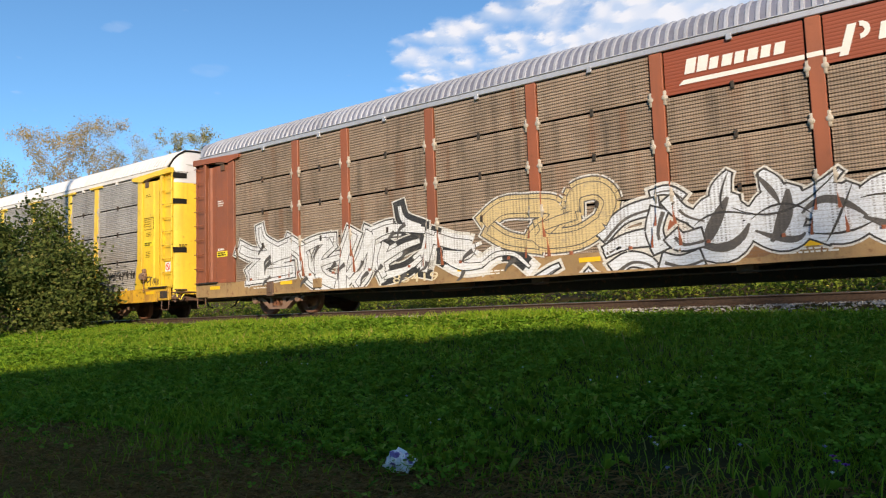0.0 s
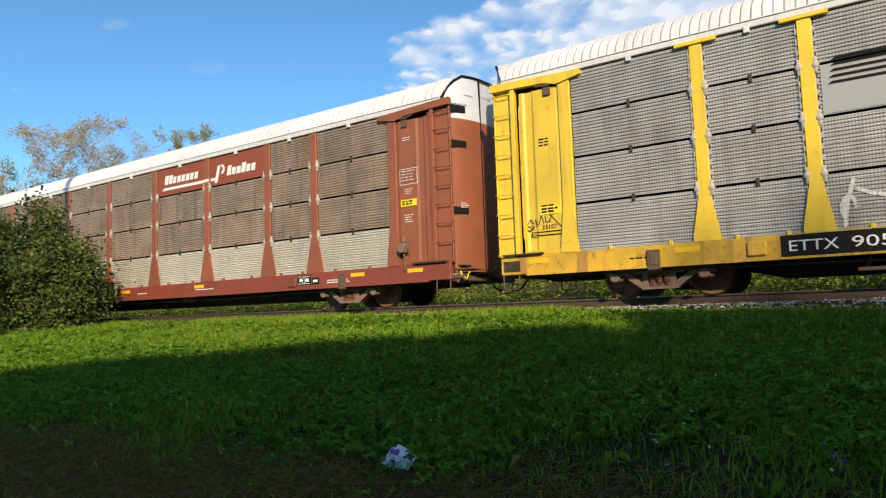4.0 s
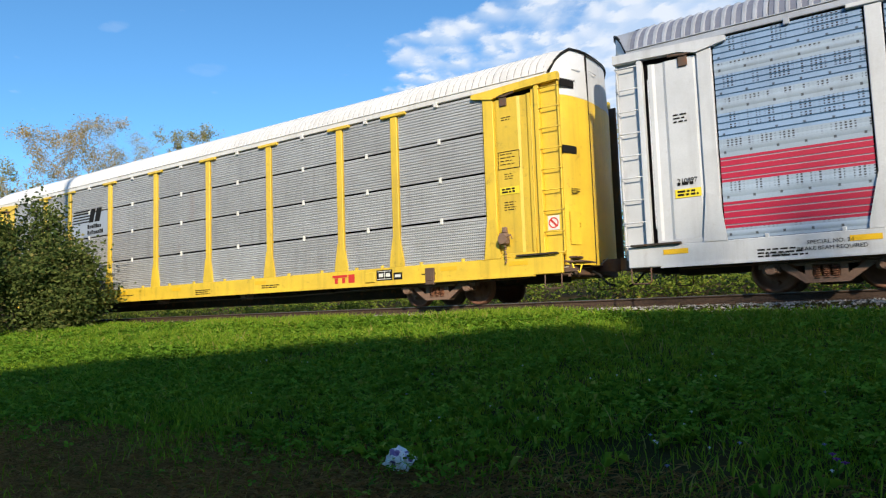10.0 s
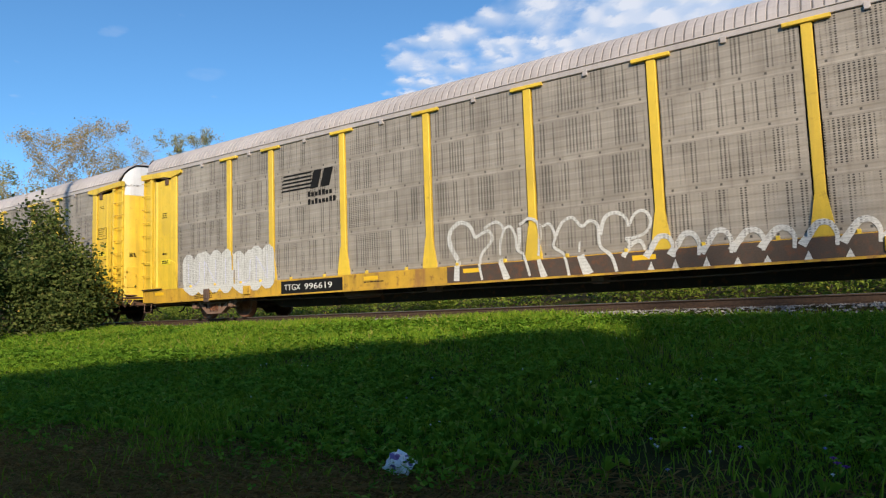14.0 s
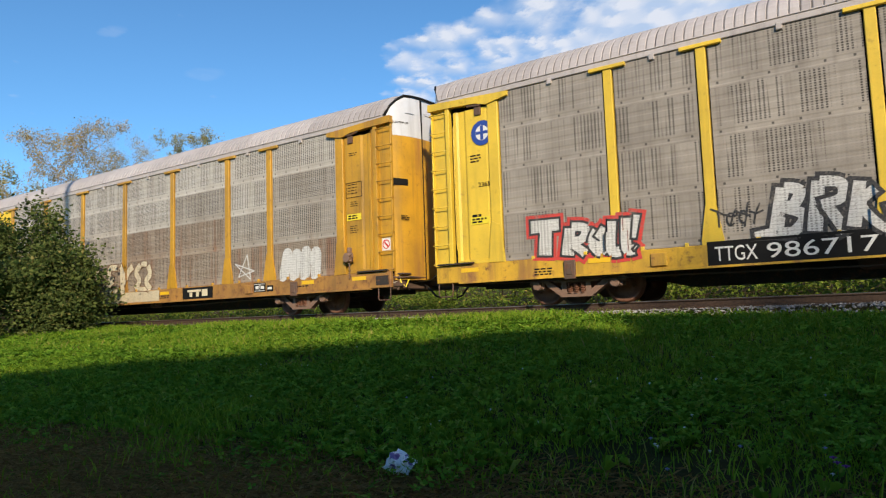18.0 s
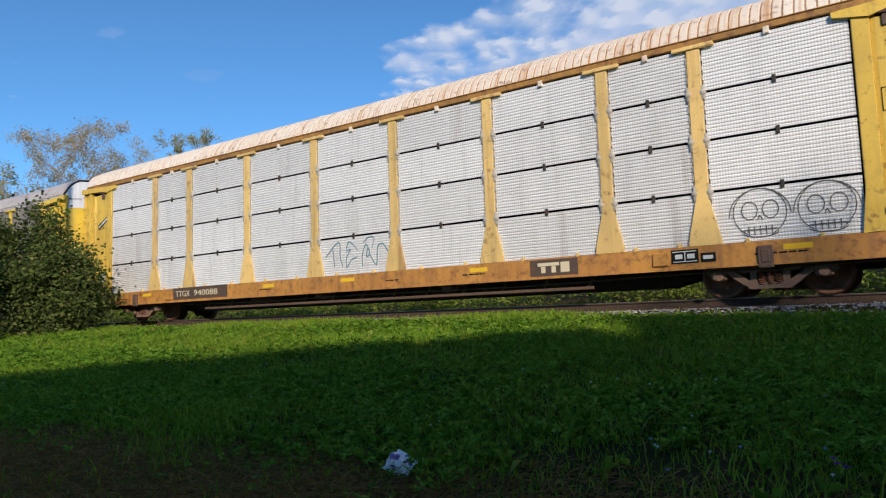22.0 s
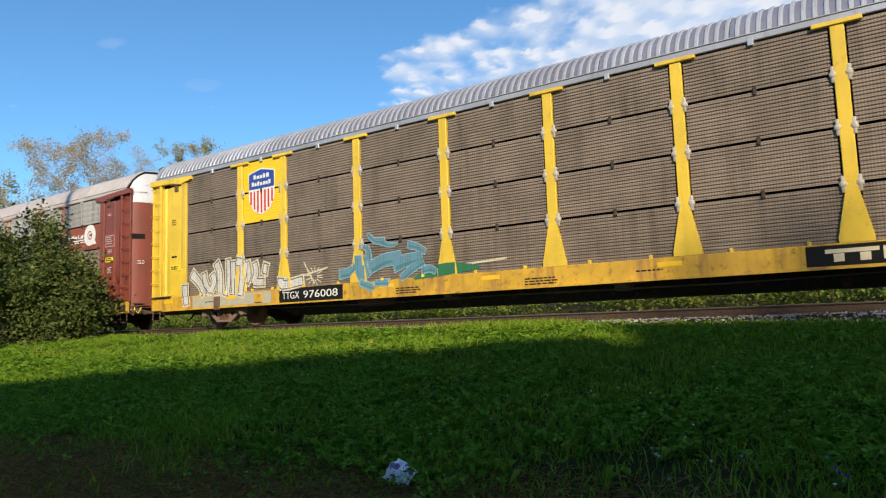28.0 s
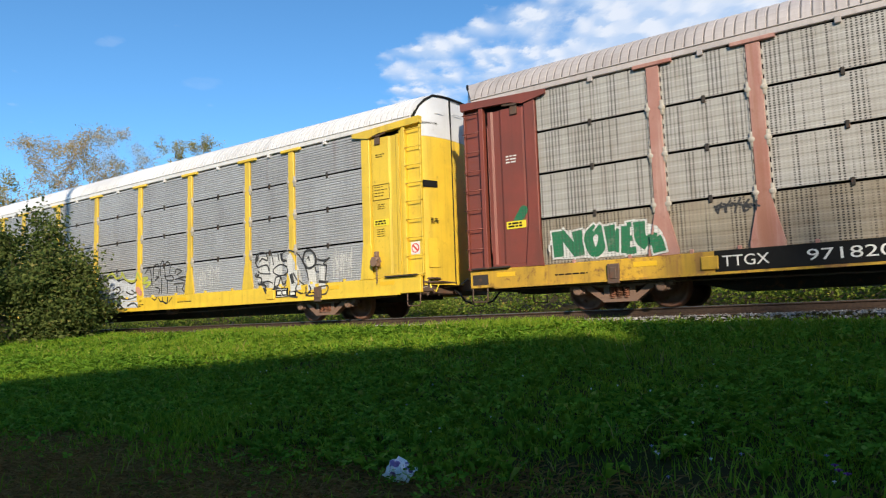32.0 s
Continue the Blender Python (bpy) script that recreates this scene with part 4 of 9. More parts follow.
def clip_poly(poly, axis, lo, hi):
    """A convex polygon cut to lo..hi along one of its two axes."""
    for limit, sign in ((lo, 1), (hi, -1)):
        out = []
        for i, p in enumerate(poly):
            q = poly[(i + 1) % len(poly)]
            a, b = sign * (p[axis] - limit), sign * (q[axis] - limit)
            if a >= 0:
                out.append(p)
            if a * b < 0:
                t = a / (a - b)
                out.append((p[0] + (q[0] - p[0]) * t, p[1] + (q[1] - p[1]) * t))
        poly = out
        if len(poly) < 3:
            return []
    return poly


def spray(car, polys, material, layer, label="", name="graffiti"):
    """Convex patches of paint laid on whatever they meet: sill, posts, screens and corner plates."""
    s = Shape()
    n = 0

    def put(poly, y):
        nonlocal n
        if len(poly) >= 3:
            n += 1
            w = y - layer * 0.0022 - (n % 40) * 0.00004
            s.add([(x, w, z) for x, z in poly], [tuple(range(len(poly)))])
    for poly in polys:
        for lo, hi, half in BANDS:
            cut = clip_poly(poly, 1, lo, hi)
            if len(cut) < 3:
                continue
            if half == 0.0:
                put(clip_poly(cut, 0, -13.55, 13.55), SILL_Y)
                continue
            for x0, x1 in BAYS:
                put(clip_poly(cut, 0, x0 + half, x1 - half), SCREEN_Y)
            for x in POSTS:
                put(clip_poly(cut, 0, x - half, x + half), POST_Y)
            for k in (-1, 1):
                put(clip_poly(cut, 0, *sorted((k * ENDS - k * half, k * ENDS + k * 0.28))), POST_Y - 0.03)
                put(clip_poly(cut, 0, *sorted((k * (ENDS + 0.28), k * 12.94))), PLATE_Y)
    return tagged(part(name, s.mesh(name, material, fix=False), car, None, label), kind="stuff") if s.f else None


def capsule(p, q, w):
    """A round-ended stroke from p to q."""
    a = math.atan2(q[1] - p[1], q[0] - p[0])
    out = []
    for c, base in ((p, a + math.pi / 2), (q, a - math.pi / 2)):
        for i in range(6):
            t = base + math.pi * i / 5
            out.append((c[0] + w / 2 * math.cos(t), c[1] + w / 2 * math.sin(t)))
    return out


def strokes(lines, w):
    return [capsule(p, q, w) for line in lines for p, q in zip(line, line[1:])]


def blades(lines, w, grow=0.0):
    """Strokes that start broad and run out to a point, for angular pieces."""
    out = []
    for line in lines:
        n = len(line) - 1
        for i, (p, q) in enumerate(zip(line, line[1:])):
            a, b = w * (1.0 - 0.75 * i / n) + grow, w * (1.0 - 0.75 * (i + 1) / n) + grow
            t = math.atan2(q[1] - p[1], q[0] - p[0])
            c, d = -math.sin(t) / 2, math.cos(t) / 2
            e = (a if i == 0 else b * 0.2) * 0.45
            u, v = math.cos(t) * e, math.sin(t) * e
            tip = b * (1.1 if i == n - 1 else 0.4)
            out.append([(p[0] - u + c * a, p[1] - v + d * a), (p[0] - u * 0.3 - c * a, p[1] - v * 0.3 - d * a), (q[0] - c * b, q[1] - d * b),
                        (q[0] + math.cos(t) * tip, q[1] + math.sin(t) * tip), (q[0] + c * b, q[1] + d * b)])
    return out


def arc(cx, cz, rx, rz, a0, a1, n=10):
    return [(cx + rx * math.cos(radians(a0 + (a1 - a0) * i / n)), cz + rz * math.sin(radians(a0 + (a1 - a0) * i / n))) for i in range(n + 1)]


GLYPHS = {"T": [[(0, 1), (1, 1)], [(0.5, 1), (0.5, 0)]], "R": [[(0.1, 0), (0.1, 1), (0.8, 0.9), (0.8, 0.6), (0.1, 0.45)], [(0.4, 0.45), (0.95, 0)]],
          "O": [arc(0.5, 0.5, 0.42, 0.48, 0, 360, 14)], "L": [[(0.15, 1), (0.15, 0.05), (0.9, 0.05)]], "!": [[(0.5, 1), (0.5, 0.4)], [(0.5, 0.08), (0.5, 0.02)]],
          "N": [[(0.05, 0), (0.05, 1), (0.9, 0.05), (0.9, 1)]], "V": [[(0, 1), (0.45, 0), (0.95, 1)]], "K": [[(0.1, 0), (0.1, 1)], [(0.9, 1), (0.15, 0.45), (0.95, 0)]],
          "E": [[(0.9, 1), (0.1, 0.95), (0.1, 0.05), (0.9, 0)], [(0.1, 0.5), (0.75, 0.5)]], "Y": [[(0, 1), (0.5, 0.5), (1, 1)], [(0.5, 0.5), (0.5, 0)]],
          "P": [[(0.1, 0), (0.1, 1), (0.85, 0.9), (0.85, 0.55), (0.1, 0.45)]], "S": [[(0.9, 0.9), (0.3, 1), (0.1, 0.75), (0.85, 0.35), (0.7, 0.02), (0.05, 0.1)]],
          "U": [[(0.05, 1), (0.08, 0.2), (0.5, 0), (0.9, 0.2), (0.95, 1)]], "I": [[(0.5, 1), (0.5, 0)]], "G": [[(0.9, 0.85), (0.4, 1), (0.08, 0.5), (0.4, 0), (0.9, 0.15), (0.9, 0.5), (0.55, 0.5)]]}


def spell(word, x0, x1, z0, z1, slant=0.0, seed=1):
    r = random.Random(seed)
    wide = (x1 - x0) / len(word)
    out = []
    for i, ch in enumerate(word):
        lift, grow = r.uniform(-0.05, 0.05), r.uniform(0.9, 1.08)
        for line in GLYPHS[ch]:
            out.append([(x0 + wide * (i + 0.12 + 0.76 * u * grow) + slant * v * (z1 - z0), z0 + (z1 - z0) * (v * grow + lift)) for u, v in line])
    return out


def throw_up(car, lines, w, fill, edge, label, halo=None, rim=0.07):
    """Fat sprayed letters with an outline."""
    if halo:
        spray(car, strokes(lines, w + 2 * rim + 0.10), halo, 1)
    spray(car, strokes(lines, w + 2 * rim), edge, 2)
    spray(car, strokes(lines, w), fill, 3, label)


def wild(x0, x1, z0, z1, n, seed, bend=0.5):
    """Interlocked jagged strokes in the manner of a piece that cannot be read."""
    r = random.Random(seed)
    out, wide, high = [], (x1 - x0) / n, z1 - z0
    for i in range(n):
        u = x0 + wide * (i + 0.5)
        a, b = r.uniform(-0.4, 0.1) * wide, r.uniform(0.0, 0.5) * wide
        out.append([(u + a, z0 + high * r.uniform(0.0, 0.12)), (u + a + b * 0.5, z0 + high * 0.5), (u + b, z0 + high * r.uniform(0.72, 1.0))])
        k = r.uniform(0.35, 0.75)
        out.append([(u - wide * bend, z0 + high * (k + 0.12)), (u, z0 + high * k), (u + wide * bend, z0 + high * (k + r.uniform(-0.18, 0.14)))])
        if r.random() < 0.6:
            out.append(arc(u, z0 + high * r.uniform(0.3, 0.6), wide * 0.34, high * 0.26, r.uniform(0, 90), r.uniform(200, 330), 7))
    return out


def swoop(p, c, q, w, grow=0.0, n=9):
    """A curved stroke that swells and runs out to a point at both ends, as a row of quads."""
    left, right = [], []
    for i in range(n + 1):
        t = i / n
        x = (1 - t) ** 2 * p[0] + 2 * t * (1 - t) * c[0] + t * t * q[0]
        z = (1 - t) ** 2 * p[1] + 2 * t * (1 - t) * c[1] + t * t * q[1]
        dx, dz = 2 * (1 - t) * (c[0] - p[0]) + 2 * t * (q[0] - c[0]), 2 * (1 - t) * (c[1] - p[1]) + 2 * t * (q[1] - c[1])
        d = math.hypot(dx, dz) or 1.0
        e = -grow if i == 0 else grow if i == n else 0.0
        x, z = x + dx / d * e, z + dz / d * e
        h = w / 2 * (0.10 + 0.90 * math.sin(math.pi * (0.06 + 0.88 * t)) ** 1.05) + grow
        left.append((x - dz / d * h, z + dx / d * h))
        right.append((x + dz / d * h, z - dx / d * h))
    return [[left[i], left[i + 1], right[i + 1], right[i]] for i in range(n)]


def sweeps(x0, x1, z0, z1, n, seed, w):
    """Leaning stems, bowls, feet and flame-like tips that interlock from letter to letter."""
    r = random.Random(seed)
    wide, high, out = (x1 - x0) / n, z1 - z0, []
    for i in range(n):
        u = x0 + wide * (i + 0.5) + r.uniform(-0.08, 0.08) * wide
        k = r.choice((-1, 1))
        out.append(((u - 0.25 * wide, z0 + high * r.uniform(0.0, 0.1)), (u + r.uniform(-0.2, 0.1) * wide, z0 + 0.5 * high), (u + 0.3 * wide, z0 + high * r.uniform(0.8, 1.0)), w * r.uniform(0.9, 1.2)))
        out.append(((u - 0.55 * wide, z0 + high * r.uniform(0.45, 0.7)), (u + 0.1 * k * wide, z0 + high * r.uniform(0.95, 1.1)), (u + 0.6 * wide, z0 + high * r.uniform(0.35, 0.6)), w * r.uniform(0.6, 0.8)))
        out.append(((u - 0.55 * wide, z0 + high * r.uniform(0.15, 0.4)), (u + 0.15 * wide, z0 + high * r.uniform(-0.12, 0.25)), (u + r.uniform(0.4, 0.8) * wide, z0 + high * r.uniform(0.1, 0.5)), w * r.uniform(0.5, 0.85)))
        if r.random() < 0.6:
            out.append(((u - 0.9 * wide, z0 + high * r.uniform(0.5, 0.8)), (u + 0.1 * wide, z0 + high * r.uniform(0.0, 0.4)), (u + 1.1 * wide, z0 + high * r.uniform(0.8, 1.15)), w * 0.42))
        if r.random() < 0.7:
            out.append(((u + 0.05 * wide, z0 + 0.7 * high), (u - 0.05 * wide, z0 + high), (u - 0.25 * k * wide, z0 + high * r.uniform(1.15, 1.4)), w * 0.5))
    return out


def sweep_piece(car, x0, x1, z0, z1, n, seed, fill, edge, halo, w, label, inner=None, rim=0.035, glow=0.07, inner_w=0.3):
    lines = sweeps(x0, x1, z0, z1, n, seed, w)
    for k, (paint, grow) in enumerate(((halo, glow), (edge, rim), (fill, 0.0))):
        if paint:
            spray(car, [q for p, c, e, s in lines for q in swoop(p, c, e, s, grow)], paint, k + 1, label if paint is fill else "")
    if inner:
        r = random.Random(seed + 1)
        dark = []
        for p, c, e, s in lines[::2]:
            d = r.uniform(-0.15, 0.25) * s
            dark += swoop((p[0] + d, p[1] + 0.04), (c[0] + d * 1.5, c[1] - 0.05), (e[0] - 0.1, e[1] - 0.05), s * inner_w)
        spray(car, dark, inner, 4)
        thin = []
        for p, c, e, s in lines[1::2]:
            thin += swoop((p[0] + 0.05, p[1]), (c[0], c[1] - s * 0.3), (e[0], e[1] + 0.03), 0.045)
        spray(car, thin, edge, 5)


def smooth_path(pts, n=4):
    """A path rounded through its points."""
    if len(pts) < 3:
        return list(pts)
    ext = [pts[0], *pts, pts[-1]]
    out = []
    for a, b, c, d in zip(ext, ext[1:], ext[2:], ext[3:]):
        for i in range(n):
            t = i / n
            out.append(tuple(0.5 * (2 * q + (r - p) * t + (2 * p - 5 * q + 4 * r - u) * t * t + (3 * q - p - 3 * r + u) * t ** 3) for p, q, r, u in zip(a, b, c, d)))
    return out + [pts[-1]]


def ribbon(w0, w1, pts, grow=0.0):
    """A painted bar of letter that runs from w0 to w1 wide along a rounded path."""
    path = smooth_path(pts)
    n = len(path) - 1
    out = []
    for i, (p, q) in enumerate(zip(path, path[1:])):
        a, b = w0 + (w1 - w0) * i / n + 2 * grow, w0 + (w1 - w0) * (i + 1) / n + 2 * grow
        t = math.atan2(q[1] - p[1], q[0] - p[0])
        c, d = -math.sin(t) / 2, math.cos(t) / 2
        e, f = math.cos(t) * (grow if i == 0 else 0.02), math.sin(t) * (grow if i == 0 else 0.02)
        g, h = math.cos(t) * (grow if i == n - 1 else 0.02), math.sin(t) * (grow if i == n - 1 else 0.02)
        out.append([(p[0] - e + c * a, p[1] - f + d * a), (p[0] - e - c * a, p[1] - f - d * a), (q[0] + g - c * b, q[1] + h - d * b), (q[0] + g + c * b, q[1] + h + d * b)])
    return out


def painted(lines):
    """Brush lines, each with its own widths."""
    return [q for a, b, p in lines for q in ribbon(a, b, p)]


def rounded(lines):
    """Broad bars with round ends."""
    ends = [(p[0], a / 2) for a, b, p in lines] + [(p[-1], b / 2) for a, b, p in lines]
    return painted(lines) + [[(x + r * math.cos(k * math.pi / 7), z + r * math.sin(k * math.pi / 7)) for k in range(14)] for (x, z), r in ends]


def piece(car, letters_, fill, edge, halo=None, label="", rim=0.045, glow=0.11, inner=None, vein=0.22):
    """Letters painted one over the other, each with its own rim; a halo lies under them all, and inner runs along one side of each bar."""
    if halo:
        spray(car, [q for lines in letters_ for a, b, p in lines for q in ribbon(a, b, p, glow)], halo, 1)
    for k, lines in enumerate(letters_):
        spray(car, [q for a, b, p in lines for q in ribbon(a, b, p, rim)], edge, 2 + 0.9 * k)
        spray(car, [q for a, b, p in lines for q in ribbon(a, b, p)], fill, 2.4 + 0.9 * k, label)
        if inner:
            shade = [(a * vein, b * vein * 0.6, [(x + a * 0.22, z - a * 0.20) for x, z in p]) for a, b, p in lines]
            spray(car, [q for a, b, p in shade for q in ribbon(a, b, p)], inner, 2.6 + 0.9 * k)


def blocks(x, z, w, h, n, lean=0.0, seed=1):
    """Plain shapes of the size of a word's letters."""
    r = random.Random(seed)
    step, out = w / n, []
    for i in range(n):
        a, b = x + i * step, x + i * step + step * r.uniform(0.68, 0.84)
        t = h * (1.0 if i == 0 or r.random() < 0.3 else 0.74)
        out.append([(a, z), (b, z), (b + lean * t, z + t), (a + lean * t, z + t)])
    return out


def ring_poly(cx, cz, r0, r1, a0=0, a1=360, n=28):
    out = []
    for i in range(n):
        a, b = radians(a0 + (a1 - a0) * i / n), radians(a0 + (a1 - a0) * (i + 1) / n)
        out.append([(cx + r0 * math.cos(a), cz + r0 * math.sin(a)), (cx + r1 * math.cos(a), cz + r1 * math.sin(a)),
                    (cx + r1 * math.cos(b), cz + r1 * math.sin(b)), (cx + r0 * math.cos(b), cz + r0 * math.sin(b))])
    return out


def plate(car, x0, x1, z0, z1, mark, number, ink=None, ground=None, gap=0.4):
    """The dark panel on the sill with the car's mark and number."""
    ink, ground = ink or WHITE, ground or BLACK
    if ground is not True:
        flat("number_panel", [rect(x0, x1, z0 - 0.05, z1 + 0.05)], ground, car, "black painted panel on the sill", y=-HALF - 0.013)
    mid = x0 + (x1 - x0) * gap
    y = -HALF - 0.024
    high = z1 - z0 - 0.09
    letters(mark, x0 + 0.14, z0 + 0.05, high, ink, car, y, "stencilled letters", width=min(mid - x0 - 0.30, high * 3.9))
    letters(number, mid, z0 + 0.05, high, ink, car, y, "stencilled numerals", width=min(x1 - mid - 0.12, high * 6.2))


def brand_plate(car, x0, x1, ink=None, ground=None):
    if ground:
        flat("brand_panel", [rect(x0, x1, 0.63, 0.99)], ground, car, "black painted panel with an emblem", y=-HALF - 0.013)
    w = x1 - x0
    flat("emblem", [rect(x0 + w * 0.17, x0 + w * 0.62, 0.85, 0.92), rect(x0 + w * 0.65, x0 + w * 0.83, 0.70, 0.92), rect(x0 + w * 0.24, x0 + w * 0.33, 0.70, 0.84),
                    rect(x0 + w * 0.46, x0 + w * 0.55, 0.70, 0.84)], ink or CREAM, car, y=-HALF - 0.0185)



CREAM = plain("cream_lettering", (0.72, 0.62, 0.42), 0.6, 0.3)
BLUE = plain("blue_emblem", (0.03, 0.07, 0.32), 0.5, 0.1)
CHALK = graffiti_paint("chalk_white_spray", (0.66, 0.65, 0.62))
SILVER = graffiti_paint("silver_spray", (0.72, 0.74, 0.77))
PALE_SILVER = graffiti_paint("pale_blue_silver_spray", (0.66, 0.71, 0.79))
INK = graffiti_paint("black_spray", (0.02, 0.02, 0.022))
BEIGE = graffiti_paint("beige_spray", (0.62, 0.48, 0.24))
TEAL = graffiti_paint("dark_teal_spray", (0.035, 0.10, 0.10))
AQUA = graffiti_paint("aqua_spray", (0.06, 0.20, 0.23))
SKYB = graffiti_paint("pale_blue_spray", (0.34, 0.52, 0.66))
GREEN = graffiti_paint("green_spray", (0.01, 0.16, 0.06))
FLAME = graffiti_paint("red_spray", (0.62, 0.05, 0.035))
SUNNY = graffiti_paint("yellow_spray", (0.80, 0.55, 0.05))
LILAC = graffiti_paint("lilac_white_spray", (0.66, 0.66, 0.80))
BONE = graffiti_paint("bone_spray", (0.70, 0.62, 0.44))
SMOKE = graffiti_paint("charcoal_spray", (0.075, 0.07, 0.068))
SOOT = graffiti_paint("sooty_black_spray", (0.028, 0.026, 0.028))
BROWNISH = graffiti_paint("brown_spray", (0.20, 0.10, 0.04))
TAUPE = graffiti_paint("dark_taupe_spray", (0.17, 0.145, 0.11))
GOLDEN = graffiti_paint("golden_brown_spray", (0.34, 0.18, 0.03))
TURQ = graffiti_paint("faded_turquoise_spray", (0.11, 0.27, 0.35))
CREAMY = graffiti_paint("cream_spray", (0.72, 0.64, 0.48))
DARKRED = graffiti_paint("dark_red_spray", (0.22, 0.05, 0.03))
ACID = graffiti_paint("yellow_green_spray", (0.55, 0.60, 0.08))
PINK = graffiti_paint("salmon_spray", (0.70, 0.32, 0.24))


def stripes_emblem(car, x, z, w, y, ink):
    """Slanted speed stripes with a bold block mark and two lines of name under it."""
    h = w * 0.42
    shapes = [[(x + w * 0.02 + 0.02 * i, z + h * (0.52 + 0.11 * i)), (x + w * 0.56, z + h * (0.52 + 0.11 * i)),
               (x + w * 0.58, z + h * (0.57 + 0.11 * i)), (x + w * 0.05 + 0.02 * i, z + h * (0.57 + 0.11 * i))] for i in range(5)]
    shapes += [[(x + w * a, z + h * 0.5), (x + w * b, z + h * 0.5), (x + w * (b + 0.07), z + h * 1.02), (x + w * (a + 0.07), z + h * 1.02)] for a, b in ((0.54, 0.67), (0.71, 0.86))]
    shapes += blocks(x + w * 0.50, z + h * 0.26, w * 0.42, h * 0.16, 7, 0.0, 3) + blocks(x + w * 0.50, z + h * 0.03, w * 0.48, h * 0.16, 8, 0.0, 4)
    flat("emblem", shapes, ink, car, "black railway emblem with speed stripes", y=y)


def stencils(car, ink, seed, sill_ink=None, notice=True, sign=True):
    """Small markings on the corner plates, the sill and the end door."""
    r = random.Random(seed)
    y = PLATE_Y
    x = 12.06
    out = [rect(x, x + 0.56, 3.46, 3.475), rect(x, x + 0.56, 3.06, 3.075), rect(x, x + 0.012, 3.06, 3.475), rect(x + 0.548, x + 0.56, 3.06, 3.475)]
    out += bars(x + 0.06, 3.42, 0.42, 4, 0.018, 0.06, seed) + bars(x + 0.12, 4.28, 0.3, 2, 0.018, 0.04, seed + 1)
    out += bars(x + 0.15, 2.95, 0.28, 3, 0.014, 0.04, seed + 2) + bars(x + 0.12, 2.30, 0.3, 4, 0.018, 0.04, seed + 3)
    out += bars(-12.5, 2.2 + r.uniform(-0.2, 0.2), 0.34, 1, 0.06, 0.0, seed + 4) + bars(-12.5, 3.6, 0.3, 3, 0.03, 0.04, seed + 5)
    flat("stencil", out, ink, car, y=y)
    if notice:
        for a, z in ((12.08, 2.42 + r.uniform(-0.05, 0.1)), (-12.55, 1.86 + r.uniform(-0.1, 0.1))):
            flat("label_plate", [rect(a, a + 0.50, z, z + 0.17)], LABEL_YELLOW, car, "yellow warning label", y=y - 0.004)
            flat("label_print", bars(a + 0.05, z + 0.14, 0.4, 2, 0.04, 0.025, seed + 7), BLACK, car, y=y - 0.010)
    s = sill_ink or BLACK
    marks = []
    for x0 in (-10.9, -3.4, 0.8, 3.6, 9.9):
        marks += bars(x0 + r.uniform(-0.5, 0.5), 0.80, r.uniform(0.5, 1.1), r.choice((1, 2, 3)), 0.03, 0.03, seed + int(x0 * 7))
    flat("stencil", marks, s, car, y=-HALF - 0.0135)
    bx = 8.35
    flat("consolidated_stencil", [rect(bx, bx + 0.52, 0.70, 0.97), rect(bx + 0.56, bx + 0.84, 0.70, 0.88)], BLACK, car, "black stencil box with white rules", y=-HALF - 0.0135)
    flat("stencil_rule", [rect(bx + 0.03, bx + 0.49, 0.73, 0.745), rect(bx + 0.03, bx + 0.49, 0.925, 0.94), rect(bx + 0.26, bx + 0.275, 0.745, 0.925),
                          rect(bx + 0.08, bx + 0.22, 0.79, 0.88), rect(bx + 0.31, bx + 0.45, 0.79, 0.88), rect(bx + 0.61, bx + 0.79, 0.76, 0.83)], WHITE, car, y=-HALF - 0.019)
    if sign:
        c = (13.36, 1.72)
        flat("sign_plate", [rect(c[0] - 0.14, c[0] + 0.14, c[1] - 0.16, c[1] + 0.16)], WHITE, car, "small white sign with a red ring", y=-HALF + 0.096)
        flat("sign_ring", ring_poly(*c, 0.095, 0.12, n=16) + [[(c[0] - 0.09, c[1] + 0.06), (c[0] - 0.06, c[1] + 0.09), (c[0] + 0.09, c[1] - 0.06), (c[0] + 0.06, c[1] - 0.09)]], RED, car, y=-HALF + 0.090)
    head = letters("EXCESS HEIGHT CAR", 0, 0, 0.055, BLACK, car, 0, "black stencilled words on the end door", width=0.46)
    head.matrix_basis = Matrix.Translation((13.615, -1.40, 4.90)) @ Matrix.Rotation(radians(63.6), 4, "Z") @ Matrix.Rotation(math.pi / 2, 4, "X")
    note = flat("stencil", [[(u - 12.0, v) for u, v in p] for p in bars(12.0, 2.46, 0.26, 3, 0.02, 0.03, seed + 9)], ink, car, y=0.0)
    note.matrix_basis = Matrix.Translation((13.75, -1.30, 0.0)) @ Matrix.Rotation(radians(70), 4, "Z")


for i, car in enumerate((c0, c1, c2, c3, c4, c5, c6, c7, c8, c9, c10, c11, c12)):
    red = car in (c0, c2, c11)
    stencils(car, WHITE if red else BLACK, 10 * i + 3, WHITE if car in (c0, c2) else BLACK, notice=True, sign=car in (c1, c4, c7, c10, c12))


